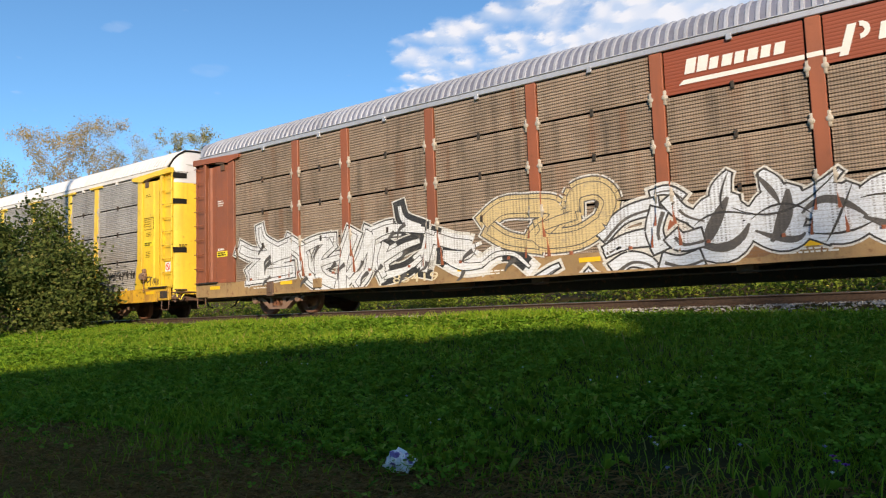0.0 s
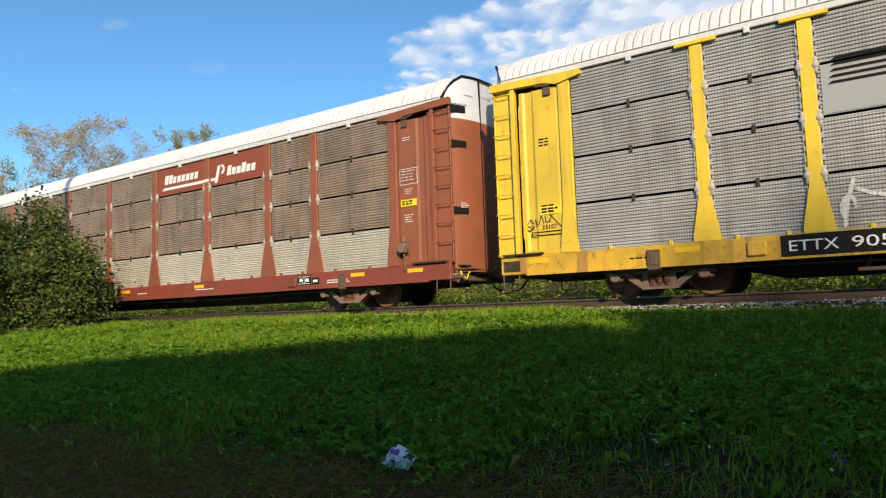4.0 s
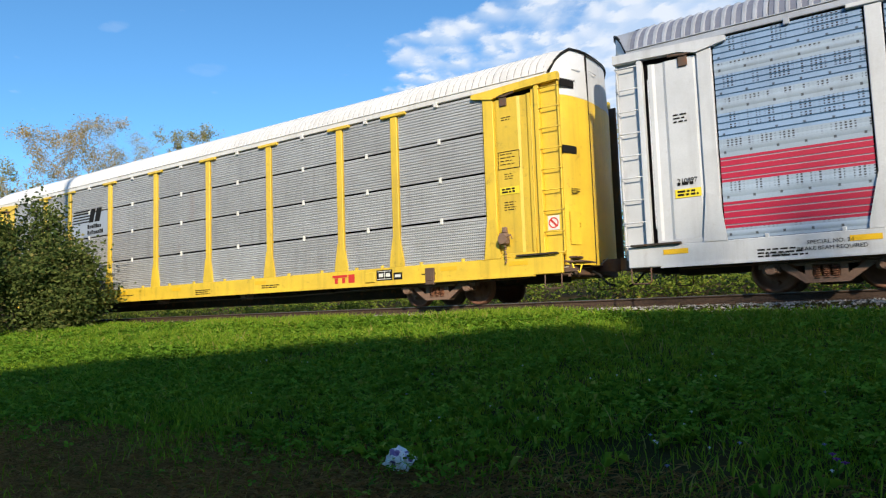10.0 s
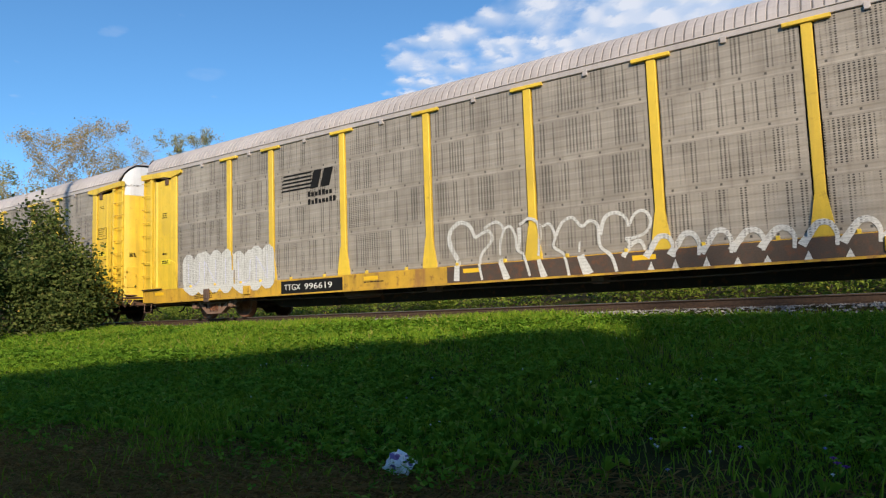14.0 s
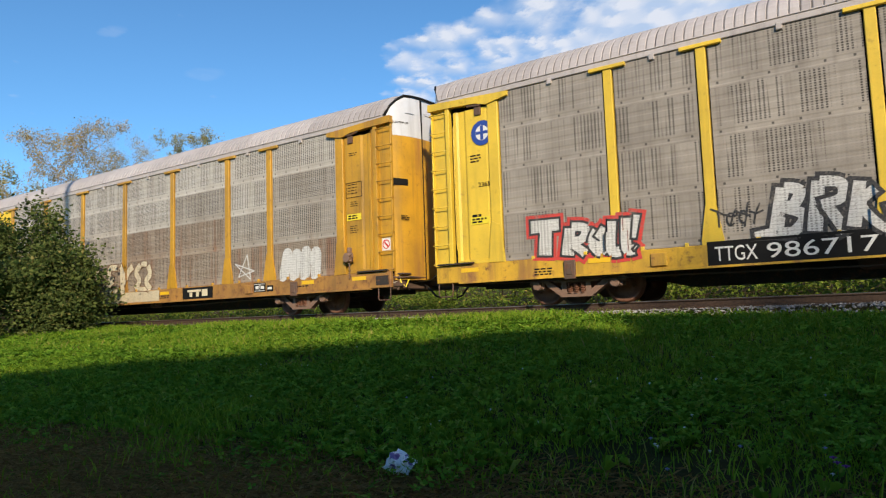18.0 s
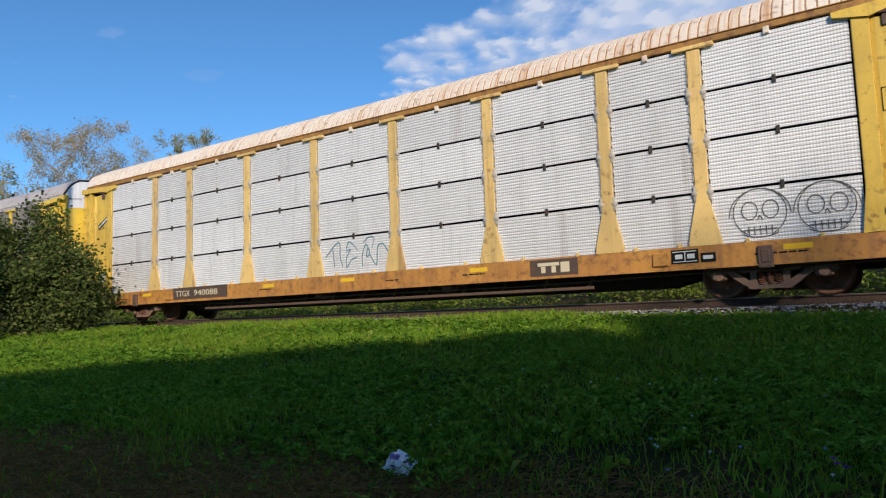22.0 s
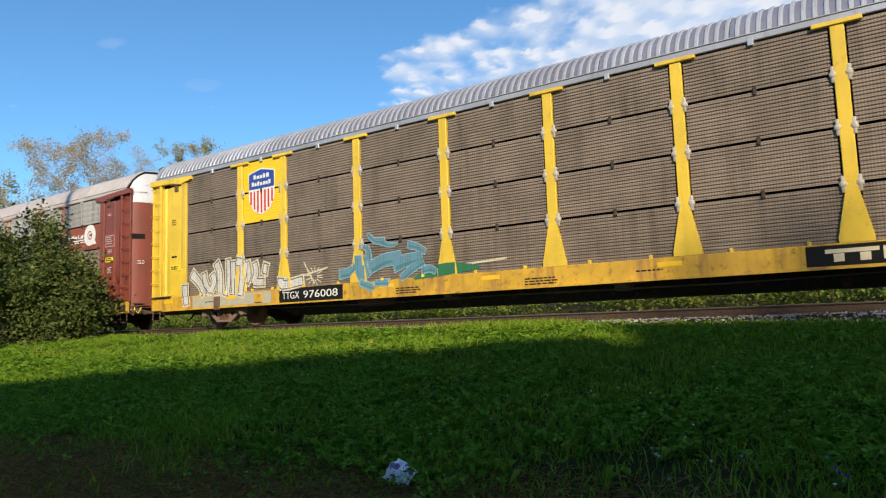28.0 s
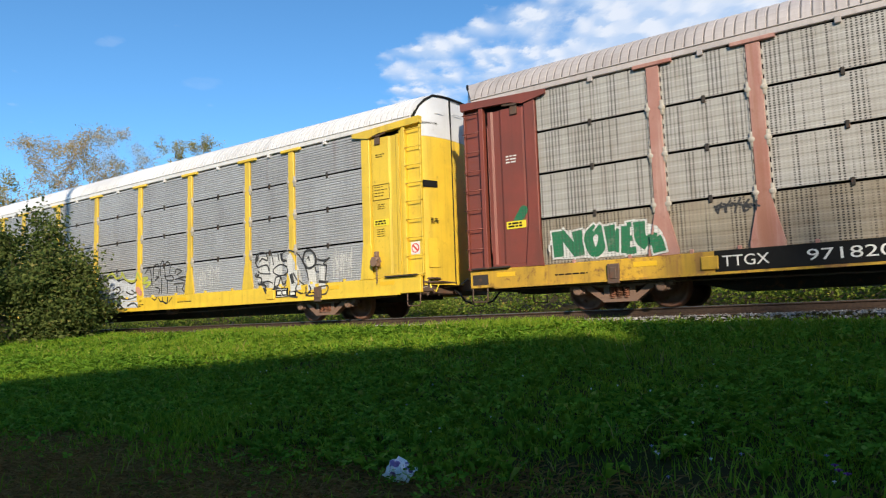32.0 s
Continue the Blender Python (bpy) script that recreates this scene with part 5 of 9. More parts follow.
def southern(car):
    """White lettering-like shapes and a long stripe over two brown panels."""
    y = SCREEN_Y
    a, b = POSTS[4] + 0.55, POSTS[5] + 0.35
    flat("emblem", blocks(a, 4.40, 1.85, 0.30, 8, 0.2, 2) + [[(a - 0.12, 4.20), (POSTS[5] - 0.17, 4.20), (POSTS[5] - 0.17, 4.29), (a - 0.02, 4.29)]], WHITE, car, "white railway emblem", y=y)
    flat("emblem", [[(POSTS[5] + 0.17, 4.20), (b + 0.1, 4.20), (b + 0.1, 4.29), (POSTS[5] + 0.17, 4.29)], [(b + 0.02, 4.12), (b + 0.16, 4.12), (b + 0.32, 4.66), (b + 0.18, 4.66)]]
         + [[(x + b + 0.26, z + 4.52) for x, z in p] for p in ring_poly(0.1, 0.0, 0.07, 0.16, -90, 90, 8)] + blocks(b + 0.62, 4.28, 1.35, 0.30, 6, 0.2, 5), WHITE, car, "white railway emblem", y=y)
    flat("emblem", [rect(POSTS[5] - 0.13, POSTS[5] + 0.13, 4.20, 4.29)], WHITE, car, y=-HALF)


# oxide-red car with silver pieces
southern(c0)
silver_letters = [
    [(0.23, 0.17, [(-11.43, 2.01), (-10.85, 1.79), (-10.13, 1.78), (-9.28, 1.97)]), (0.11, 0.29, [(-10.56, 2.55), (-10.41, 2.14), (-9.79, 1.78)]), (0.43, 0.3, [(-9.21, 1.84), (-10.13, 1.64), (-11.02, 1.17)]), (0.3, 0.21, [(-11.02, 1.17), (-10.15, 1.19), (-9.16, 1.24)])],
    [(0.24, 0.2, [(-9.39, 2.05), (-8.75, 1.67), (-8.58, 1.09), (-7.71, 0.59)]), (0.2, 0.14, [(-8.86, 1.75), (-8.18, 1.93), (-7.59, 1.95)])],
    [(0.25, 0.27, [(-7.66, 1.89), (-8.16, 1.53), (-8.1, 1.01), (-7.51, 0.74)]), (0.17, 0.12, [(-8.07, 1.34), (-7.55, 1.43), (-7.29, 1.46)])]]
silver_letters += [
    [(0.3, 0.24, [(-6.84, 2.05), (-7.17, 1.35), (-7.23, 0.6)]), (0.3, 0.18, [(-6.27, 2.05), (-6.59, 1.41), (-7.04, 0.92)]), (0.23, 0.16, [(-6.19, 1.96), (-6.36, 1.09), (-6.71, 0.7)])],
    [(0.26, 0.15, [(-6.16, 1.94), (-5.5, 2.07), (-4.49, 1.92)]), (0.08, 0.21, [(-5.27, 2.61), (-5.14, 2.24), (-4.64, 1.98)]), (0.25, 0.15, [(-5.74, 1.7), (-5.93, 1.25), (-5.78, 0.84)]), (0.2, 0.11, [(-5.87, 1.3), (-5.19, 1.56), (-4.66, 1.67)]), (0.19, 0.11, [(-5.78, 0.86), (-5.11, 0.98), (-4.63, 1.25)])],
    [(0.26, 0.22, [(-4.26, 1.77), (-4.45, 1.23), (-4.53, 0.89)]), (0.27, 0.2, [(-4.19, 1.69), (-3.66, 1.51), (-3.17, 1.41), (-3.34, 1.21), (-3.97, 1.28)]), (0.23, 0.11, [(-3.92, 1.23), (-3.4, 0.95), (-2.83, 0.94)]), (0.12, 0.06, [(-2.83, 0.96), (-2.48, 1.16), (-2.01, 1.13), (-1.61, 0.82)])]]
bars0 = [bar for lines in silver_letters for bar in lines]
for grow, paint, layer in ((0.185, CHALK, 0.8), (0.150, INK, 1.0), (0.115, SILVER, 1.3)):
    spray(c0, [q for w0, w1, p in bars0 for q in ribbon(w0, w1, p, grow)], paint, layer, "silver wildstyle graffiti ground")
piece(c0, silver_letters, SILVER, INK, None, "silver wildstyle graffiti with black outlines", 0.022)
r0 = random.Random(31)
for w0, w1, p in bars0:
    x, z = p[len(p) // 2]
    spray(c0, painted([(0.13, 0.02, [(x + 0.05, z - 0.10), (x - 0.10 + r0.uniform(-0.1, 0.1), z - 0.25), (x - 0.22, z - 0.42 + r0.uniform(-0.1, 0.1))])]), SMOKE, 9, "dark shading wedge")
beige_letters = [
    [(0.29, 0.33, [(-2.79, 1.92), (-2.29, 2.21), (-1.56, 2.18), (-1.02, 2.09), (-0.96, 1.84), (-1.44, 1.48), (-1.54, 1.23)]), (0.22, 0.15, [(-2.67, 1.76), (-2.2, 1.47), (-1.58, 1.31)])],
    [(0.3, 0.23, [(-0.55, 1.95), (-0.47, 2.32), (0.03, 2.38), (0.3, 2.07), (0.09, 1.63)]), (0.27, 0.33, [(0.09, 1.63), (-0.44, 1.38), (-1.17, 1.36), (-1.4, 1.52)]), (0.2, 0.17, [(-0.48, 1.86), (-0.87, 1.79), (-1.33, 1.68)])]]
bars0 = [bar for lines in beige_letters for bar in lines]
for grow, paint, layer in ((0.170, CHALK, 0.8), (0.135, SMOKE, 1.0), (0.105, BEIGE, 1.3)):
    spray(c0, [q for w0, w1, p in bars0 for q in ribbon(w0, w1, p, grow)], paint, layer, "beige looped graffiti ground")
piece(c0, beige_letters, BEIGE, SMOKE, None, "beige looped graffiti with dark outlines", 0.02)
sweep_piece(c0, 2.0, 9.5, 0.82, 1.95, 8, 13, PALE_SILVER, INK, CHALK, 0.74, "pale silver graffiti piece with black outlines", SMOKE)
pale_letters = [
    [(0.26, 0.34, [(0.07, 1.29), (0.48, 1.67), (0.86, 1.81), (1.32, 1.86)]), (0.23, 0.36, [(0.13, 1.01), (0.62, 1.2), (1.21, 1.25)]), (0.11, 0.21, [(1.15, 2.11), (1.51, 2.14), (1.77, 1.94)])],
    [(0.33, 0.22, [(0.3, 0.62), (0.66, 0.82), (1.05, 0.71), (1.16, 0.45)]), (0.37, 0.31, [(1.32, 1.79), (1.19, 1.36), (1.32, 0.94)]), (0.29, 0.24, [(1.49, 1.98), (1.75, 1.66), (2.1, 1.51)])],
    [(0.32, 0.35, [(1.53, 1.25), (1.71, 1.09), (2.12, 1.15)]), (0.29, 0.3, [(1.31, 0.76), (1.67, 0.66), (2.09, 0.77)])],
    [(0.16, 0.08, [(-1.42, 0.54), (-1.09, 0.72), (-0.9, 0.8)]), (0.12, 0.06, [(-0.27, 0.66), (-0.06, 0.49), (0.36, 0.45)])]]
piece(c0, pale_letters, PALE_SILVER, INK, CHALK, "pale silver graffiti piece with black outlines", 0.04, 0.10, SMOKE, 0.24)
spray(c0, strokes([[(1.0, 0.78), (3.2, 0.85)], [(5.5, 0.8), (7.0, 0.86)]], 0.3), BROWNISH, 1)
letters("85419", -5.5, 0.66, 0.22, CREAM, c0, -HALF - 0.026, "faded numerals", width=1.4)
# yellow car with a white roof
plate(c1, -7.75, -4.96, 0.66, 0.95, "ETTX", "905874")
brand_plate(c1, 5.25, 6.76, WHITE, BLACK)
flat("emblem_ground", [rect(BAYS[2][0] + 0.2, BAYS[2][1] - 0.2, 3.10, 3.98)], plain("pale_grey_panel", (0.36, 0.36, 0.36), 0.5, 0.15), c1, y=SCREEN_Y)
stripes_emblem(c1, -6.85, 3.10, 2.35, SCREEN_Y - 0.008, BLACK)
haze = [(-4.6, 2.11), (-4.29, 2.16), (-3.7, 2.14), (-2.94, 2.12), (-2.4, 2.19), (-1.97, 2.2), (-1.55, 2.17), (-1.14, 2.23), (-0.59, 2.24), (-0.0, 2.13), (0.5, 2.16), (0.98, 2.19), (1.36, 2.09), (1.75, 2.13), (1.98, 1.94), (2.01, 1.33)]
spray(c1, [[(a, 1.03), (c, 1.03), (c, d), (a, b)] for (a, b), (c, d) in zip(haze, haze[1:])], TAUPE, 1, "dark graffiti haze")
spray(c1, [rect(-4.4, 2.2, 0.63, 1.0)], GOLDEN, 1, "brown overspray on the sill")
spray(c1, [q for a, b in zip(haze, haze[1:]) for q in [capsule(a, b, 0.13)]], TEAL, 2, "dark teal graffiti rim")
r1 = random.Random(5)
spray(c1, [q for k in range(22) for u in [-4.4 + 0.30 * k] for z in [r1.uniform(0.9, 1.9)] for q in ribbon(0.16, 0.05, [(u, z), (u + r1.uniform(-0.12, 0.12), z - 0.3), (u + r1.uniform(-0.2, 0.2), z - 0.6)])], TEAL, 2.4, "dark teal graffiti shapes")
panes = [(0.27, 0.26, [(-4.28, 1.4), (-4.36, 0.7)]), (0.14, 0.22, [(-4.56, 1.88), (-4.68, 1.62)]), (0.13, 0.13, [(-2.42, 1.87), (-2.41, 1.62)]), (0.15, 0.15, [(-2.85, 1.32), (-2.74, 1.23)]), (0.13, 0.17, [(-0.64, 1.25), (-0.59, 1.05)]), (0.17, 0.22, [(0.02, 1.37), (0.19, 1.3)]), (0.25, 0.21, [(0.79, 1.46), (0.91, 1.18)]), (0.17, 0.21, [(1.22, 1.47), (1.39, 1.13)]), (0.18, 0.21, [(1.77, 1.2), (1.78, 0.88)]), (0.22, 0.22, [(-3.66, 0.7), (-3.79, 0.65)])]
spray(c1, [q for a, b, p in panes for q in ribbon(a, b, p)], TURQ, 3, "faded blue graffiti patches")
thin_a = [[(-4.4, 2.09), (-4.42, 1.68), (-4.54, 1.29), (-4.46, 0.79)], [(-4.4, 2.09), (-4.1, 2.04)], [(-3.72, 2.04), (-3.91, 1.86), (-3.88, 1.46), (-3.73, 1.05), (-3.59, 0.83), (-3.92, 0.66)], [(-3.27, 2.09), (-3.25, 1.57), (-3.15, 1.69)], [(-2.79, 1.61), (-2.98, 1.42), (-2.82, 1.11)], [(-3.19, 0.97), (-3.07, 0.64)], [(-2.59, 2.05), (-2.62, 1.72), (-2.41, 1.28)], [(-2.24, 1.11), (-2.29, 0.78), (-2.44, 0.67)], [(-1.87, 2.08), (-1.88, 1.48)], [(-1.23, 2.1), (-1.2, 1.46), (-1.56, 1.37), (-1.16, 1.18)], [(-1.81, 1.23), (-1.51, 0.77)], [(-1.08, 0.93), (-1.1, 0.62)]]
thin_b = [[(-0.6, 2.17), (-0.69, 1.83), (-0.62, 1.55)], [(-0.49, 1.46), (-0.82, 1.11)], [(-0.13, 1.81), (-0.13, 1.35), (0.05, 1.26)], [(-0.08, 1.57), (0.12, 1.63), (0.19, 1.78), (0.39, 1.75)], [(0.04, 1.18), (-0.02, 0.74)], [(0.28, 1.16), (0.26, 0.9)], [(1.33, 1.99), (1.21, 1.68), (0.74, 1.63), (0.7, 1.23), (1.03, 1.02)], [(1.09, 1.39), (1.32, 1.46), (1.47, 1.33)], [(0.79, 0.97), (0.94, 0.74), (0.53, 0.61)], [(1.83, 1.96), (1.95, 1.59), (1.98, 1.31), (1.66, 1.3)], [(1.87, 1.26), (1.83, 1.09), (1.65, 1.02)], [(1.73, 0.97), (1.69, 0.65)]]
spray(c1, strokes(thin_a + thin_b, 0.05), CHALK, 4, "thin white graffiti lines")
spray(c1, strokes([arc(4.60 + 0.34 * i, 1.50 + 0.03 * i, 0.23, 0.36 + 0.03 * (i % 2), 30 * (i % 3), 360 + 30 * (i % 3), 14) for i in range(5)] + [[(4.55, 1.5), (4.75, 1.52), (4.7, 1.35)], [(5.2, 1.3), (5.25, 1.75)], [(5.6, 1.35), (5.75, 1.6), (5.55, 1.8)]], 0.028), INK, 2, "thin black graffiti outline")
spray(c1, painted([(0.03, 0.03, [(7.52, 1.13), (7.57, 1.6), (7.83, 1.83), (8.09, 1.77), (8.28, 1.48), (8.24, 1.18)]), (0.03, 0.03, [(7.39, 1.06), (7.77, 1.28), (8.0, 1.15), (8.18, 1.24), (8.6, 1.05)]), (0.03, 0.03, [(7.33, 1.6), (7.34, 1.2)]), (0.04, 0.03, [(7.41, 1.73), (7.41, 1.11)]), (0.04, 0.03, [(7.49, 1.44), (7.5, 1.24)]), (0.04, 0.03, [(8.29, 1.18), (8.41, 1.63), (8.33, 1.28)]), (0.03, 0.03, [(8.36, 1.17), (8.53, 1.54), (8.44, 1.25)]), (0.03, 0.03, [(8.63, 1.15), (8.7, 1.36), (8.68, 1.17)]), (0.03, 0.03, [(7.72, 1.34), (7.96, 1.33)]), (0.03, 0.04, [(7.63, 1.5), (7.64, 1.39)]), (0.03, 0.03, [(7.76, 1.49), (7.76, 1.38)]), (0.04, 0.03, [(7.88, 1.49), (7.88, 1.38)]), (0.03, 0.03, [(7.99, 1.48), (8.0, 1.37)]), (0.03, 0.03, [(8.11, 1.47), (8.12, 1.37)])]), INK, 2, "thin black graffiti outline")
spray(c1, strokes(wild(9.2, 11.6, 1.42, 1.72, 11, 6, 0.4), 0.05), INK, 2, "black marker scrawl")
spray(c1, painted([(0.03, 0.04, [(12.26, 1.13), (12.26, 1.45)]), (0.03, 0.04, [(12.26, 1.42), (12.42, 1.42), (12.42, 1.31), (12.28, 1.25)]), (0.04, 0.03, [(12.45, 1.11), (12.49, 1.41)]), (0.03, 0.03, [(12.44, 1.4), (12.57, 1.41)]), (0.03, 0.03, [(12.65, 1.11), (12.68, 1.36), (12.57, 1.19)]), (0.03, 0.03, [(12.66, 1.24), (12.78, 1.24)]), (0.03, 0.04, [(12.77, 1.39), (12.78, 1.1)]), (0.03, 0.03, [(12.88, 1.34), (12.88, 1.11)]), (0.03, 0.03, [(13.02, 1.39), (12.89, 1.23), (13.04, 1.1)])]), INK, 2, "black marker scrawl")
spray(c1, strokes(wild(-6.8, -4.8, 1.1, 1.9, 6, 71, 0.6)[::2], 0.07), CHALK, 1, "faint white graffiti")
spray(c1, painted([(0.022, 0.022, [(-12.70, 1.70), (-12.78, 1.80), (-12.88, 1.66), (-12.82, 1.56), (-12.70, 1.64), (-12.86, 1.66)]), (0.022, 0.022, [(-12.66, 1.82), (-12.62, 1.66)]), (0.022, 0.022, [(-12.58, 1.68), (-12.52, 1.86), (-12.46, 1.70)]),
                   (0.022, 0.022, [(-12.42, 1.88), (-12.40, 1.73), (-12.28, 1.74)]), (0.022, 0.022, [(-12.34, 1.92), (-12.00, 1.55)]), (0.022, 0.022, [(-12.20, 1.95), (-12.34, 1.74)])]), INK, 1, "thin black marker tag")
flat("notice", [rect(-12.76, -12.02, 1.43, 1.45), rect(-12.76, -12.02, 1.505, 1.525), rect(-12.76, -12.74, 1.45, 1.505), rect(-12.04, -12.02, 1.45, 1.505)], BLACK, c1, "black framed notice", y=PLATE_Y - 0.006)
letters("33107", -12.50, 1.57, 0.10, BLACK, c1, PLATE_Y - 0.006, "black stencilled numerals", width=0.36)
# oxide-red car with a cream foot
southern(c2)
letters("SSW", -6.54, 0.74, 0.20, WHITE, c2, -HALF - 0.018, "white letters", width=0.62)
letters("80833", -5.72, 0.74, 0.20, WHITE, c2, -HALF - 0.018, "white numerals", width=0.80)
flat("patch", [[(-7.28, 1.05), (-6.96, 1.05), (-7.0, 1.5), (-7.22, 1.5)]], CREAM, c2, "cream painted patch on the post", y=-HALF - 0.014)
flat("label_plate", [rect(-7.2, -7.02, 1.2, 1.33)], BLUE, c2, "blue label", y=-HALF - 0.02)
flat("label_plate", [rect(-7.18, -7.08, 1.37, 1.46)], GREEN, c2, "green label", y=-HALF - 0.02)
# banded white car
flat("emblem_panel", [rect(BAYS[2][0] + 0.17, BAYS[2][1] - 0.17, 4.02, 4.82)], SIGN_RED, c3, "red emblem panel", y=SCREEN_Y - 0.014)
flat("emblem", ring_poly(-6.45, 4.42, 0.0, 0.25, 0, 360, 20), WHITE, c3, "white round emblem", y=SCREEN_Y - 0.020)
flat("emblem_stripe", [[(-6.72, 4.30 + 0.1 * i), (-6.25, 4.34 + 0.1 * i), (-6.22, 4.37 + 0.1 * i), (-6.72, 4.33 + 0.1 * i)] for i in range(3)], SIGN_RED, c3, y=SCREEN_Y - 0.026)
flat("emblem", blocks(-6.1, 4.38, 1.55, 0.27, 8, 0.05, 7) + blocks(-5.72, 4.20, 0.9, 0.10, 11, 0.0, 8), WHITE, c3, "white shapes of a railway name", y=SCREEN_Y - 0.020)
plate(c3, -6.86, -4.35, 0.67, 0.95, "TTGX", "706828")
brand_plate(c3, 3.3, 4.6, RED)
# yellow car with light screens
plate(c4, -7.91, -5.71, 0.68, 0.96, "TTGX", "941457")
flat("emblem_ground", [rect(BAYS[2][0] + 0.2, BAYS[2][1] - 0.2, 3.10, 3.98)], plain("pale_blue_grey_panel", (0.33, 0.37, 0.44), 0.5, 0.15), c4, y=SCREEN_Y)
stripes_emblem(c4, -6.95, 3.15, 2.3, SCREEN_Y - 0.008, BLACK)
brand_plate(c4, 6.6, 7.8, RED)
letters("28261", -12.52, 2.20, 0.10, BLACK, c4, PLATE_Y - 0.006, "black numerals", width=0.42)
# scrawled car
plate(c5, -6.68, -4.30, 0.66, 0.92, "TTGX", "996619")
stripes_emblem(c5, -6.75, 3.05, 2.3, SCREEN_Y, BLACK)
throw_up(c5, spell("UNIUN", -11.2, -7.1, 1.05, 1.75, 0.0, 5), 0.58, CHALK, CHALK, "chalky white filled graffiti", rim=0.03)
spray(c5, strokes(spell("UNIUN", -11.2, -7.1, 1.05, 1.75, 0.0, 5), 0.04), LILAC, 4)
spray(c5, [rect(-0.9, 13.0, 0.62, 1.0)], DARK_SILL, 1, "dark overspray along the sill")
r5 = random.Random(12)
spray(c5, painted([(0.13, 0.08, [(-0.6, 1.15), (-0.81, 1.51), (-0.81, 1.83), (-0.54, 2.04), (-0.25, 1.94), (-0.11, 1.64)]), (0.08, 0.06, [(-0.11, 1.64), (0.25, 1.77), (0.35, 1.55), (0.06, 1.24), (0.02, 0.98), (0.08, 0.64)]), (0.07, 0.06, [(0.14, 1.83), (0.47, 1.96), (0.67, 1.78), (0.58, 1.51), (0.56, 1.18)]), (0.11, 0.18, [(0.56, 1.1), (0.74, 0.61)]), (0.14, 0.16, [(-0.6, 1.12), (-0.63, 0.65)])]), CHALK, 2, "white looped graffiti scrawl")
spray(c5, painted([(0.06, 0.06, [(0.67, 1.76), (0.84, 1.82), (0.97, 1.58), (1.0, 1.28), (1.19, 1.11), (1.32, 0.66)]), (0.11, 0.06, [(1.08, 1.77), (1.07, 1.47), (1.03, 1.27)]), (0.07, 0.06, [(1.08, 1.83), (1.35, 1.94), (1.58, 1.78), (1.58, 1.29), (1.55, 1.09)]), (0.09, 0.17, [(1.55, 1.01), (1.67, 0.61)]), (0.06, 0.06, [(1.64, 1.73), (1.83, 1.77), (1.95, 1.5), (1.91, 1.26), (2.16, 1.05), (2.26, 0.61)])]), CHALK, 2, "white looped graffiti scrawl")
spray(c5, painted([(0.07, 0.07, [(1.97, 1.5), (2.12, 1.76), (2.37, 1.86), (2.58, 1.65), (2.77, 1.75), (2.94, 1.62), (2.97, 1.19), (3.22, 0.96), (3.32, 0.63)]), (0.05, 0.05, [(2.52, 1.32), (2.49, 1.1)]), (0.15, 0.24, [(2.53, 1.03), (2.7, 0.61)])]), CHALK, 2, "white looped graffiti scrawl")
spray(c5, painted([(0.09, 0.06, [(2.98, 1.42), (3.1, 1.77), (3.34, 1.86), (3.54, 1.73), (3.6, 1.54)]), (0.06, 0.06, [(3.6, 1.54), (3.74, 1.78), (3.94, 1.83), (4.07, 1.61), (3.95, 1.39), (3.69, 1.3), (3.52, 1.31)]), (0.05, 0.09, [(3.52, 1.31), (3.63, 1.19)]), (0.11, 0.06, [(3.47, 0.92), (3.63, 1.16), (3.83, 1.22), (3.92, 1.03)])]), CHALK, 2, "white looped graffiti scrawl")
for x in (4.28, 4.76, 5.35, 5.91, 6.42, 7.09, 7.73, 8.34, 8.99, 9.65, 10.30, 10.95, 11.55, 12.15):
    h = r5.uniform(-0.03, 0.05)
    spray(c5, painted([(0.15, 0.06, [(x - 0.34, 0.88), (x - 0.22, 1.05), (x - 0.06, 1.25 + h), (x + 0.12, 1.24 + h), (x + 0.22, 1.06), (x + 0.21, 0.84)])]), CHALK, 2, "white looped graffiti scrawl")
    spray(c5, [[(x - 0.32, 0.62), (x - 0.18, 0.62), (x - 0.24, 0.78 + h)]], CHALK, 2, "white drip on the sill")
# car with bold black and white letters
plate(c6, -7.22, -4.31, 0.64, 1.02, "TTGX", "986717", gap=0.36)
troll = [
    [(0.28, 0.25, [(-10.98, 1.73), (-10.3, 1.73)]), (0.28, 0.31, [(-10.61, 1.7), (-10.66, 1.08)])],
    [(0.24, 0.29, [(-10.04, 1.62), (-10.12, 1.04)]), (0.18, 0.18, [(-10.0, 1.65), (-9.69, 1.59), (-9.78, 1.36), (-10.01, 1.31), (-9.7, 1.05)])],
    [(0.26, 0.26, [(-9.41, 1.5), (-9.52, 1.26), (-9.35, 1.09), (-9.24, 1.33), (-9.41, 1.5)])],
    [(0.2, 0.21, [(-9.08, 1.67), (-9.12, 1.08), (-8.92, 1.03)])],
    [(0.19, 0.21, [(-8.78, 1.71), (-8.8, 1.09), (-8.64, 1.05)])],
    [(0.13, 0.08, [(-8.56, 1.75), (-8.65, 1.29)]), (0.09, 0.09, [(-8.63, 1.09), (-8.62, 1.08)])]]
piece(c6, troll, CHALK, INK, FLAME, "white graffiti letters with black and red outlines", 0.05, 0.12)
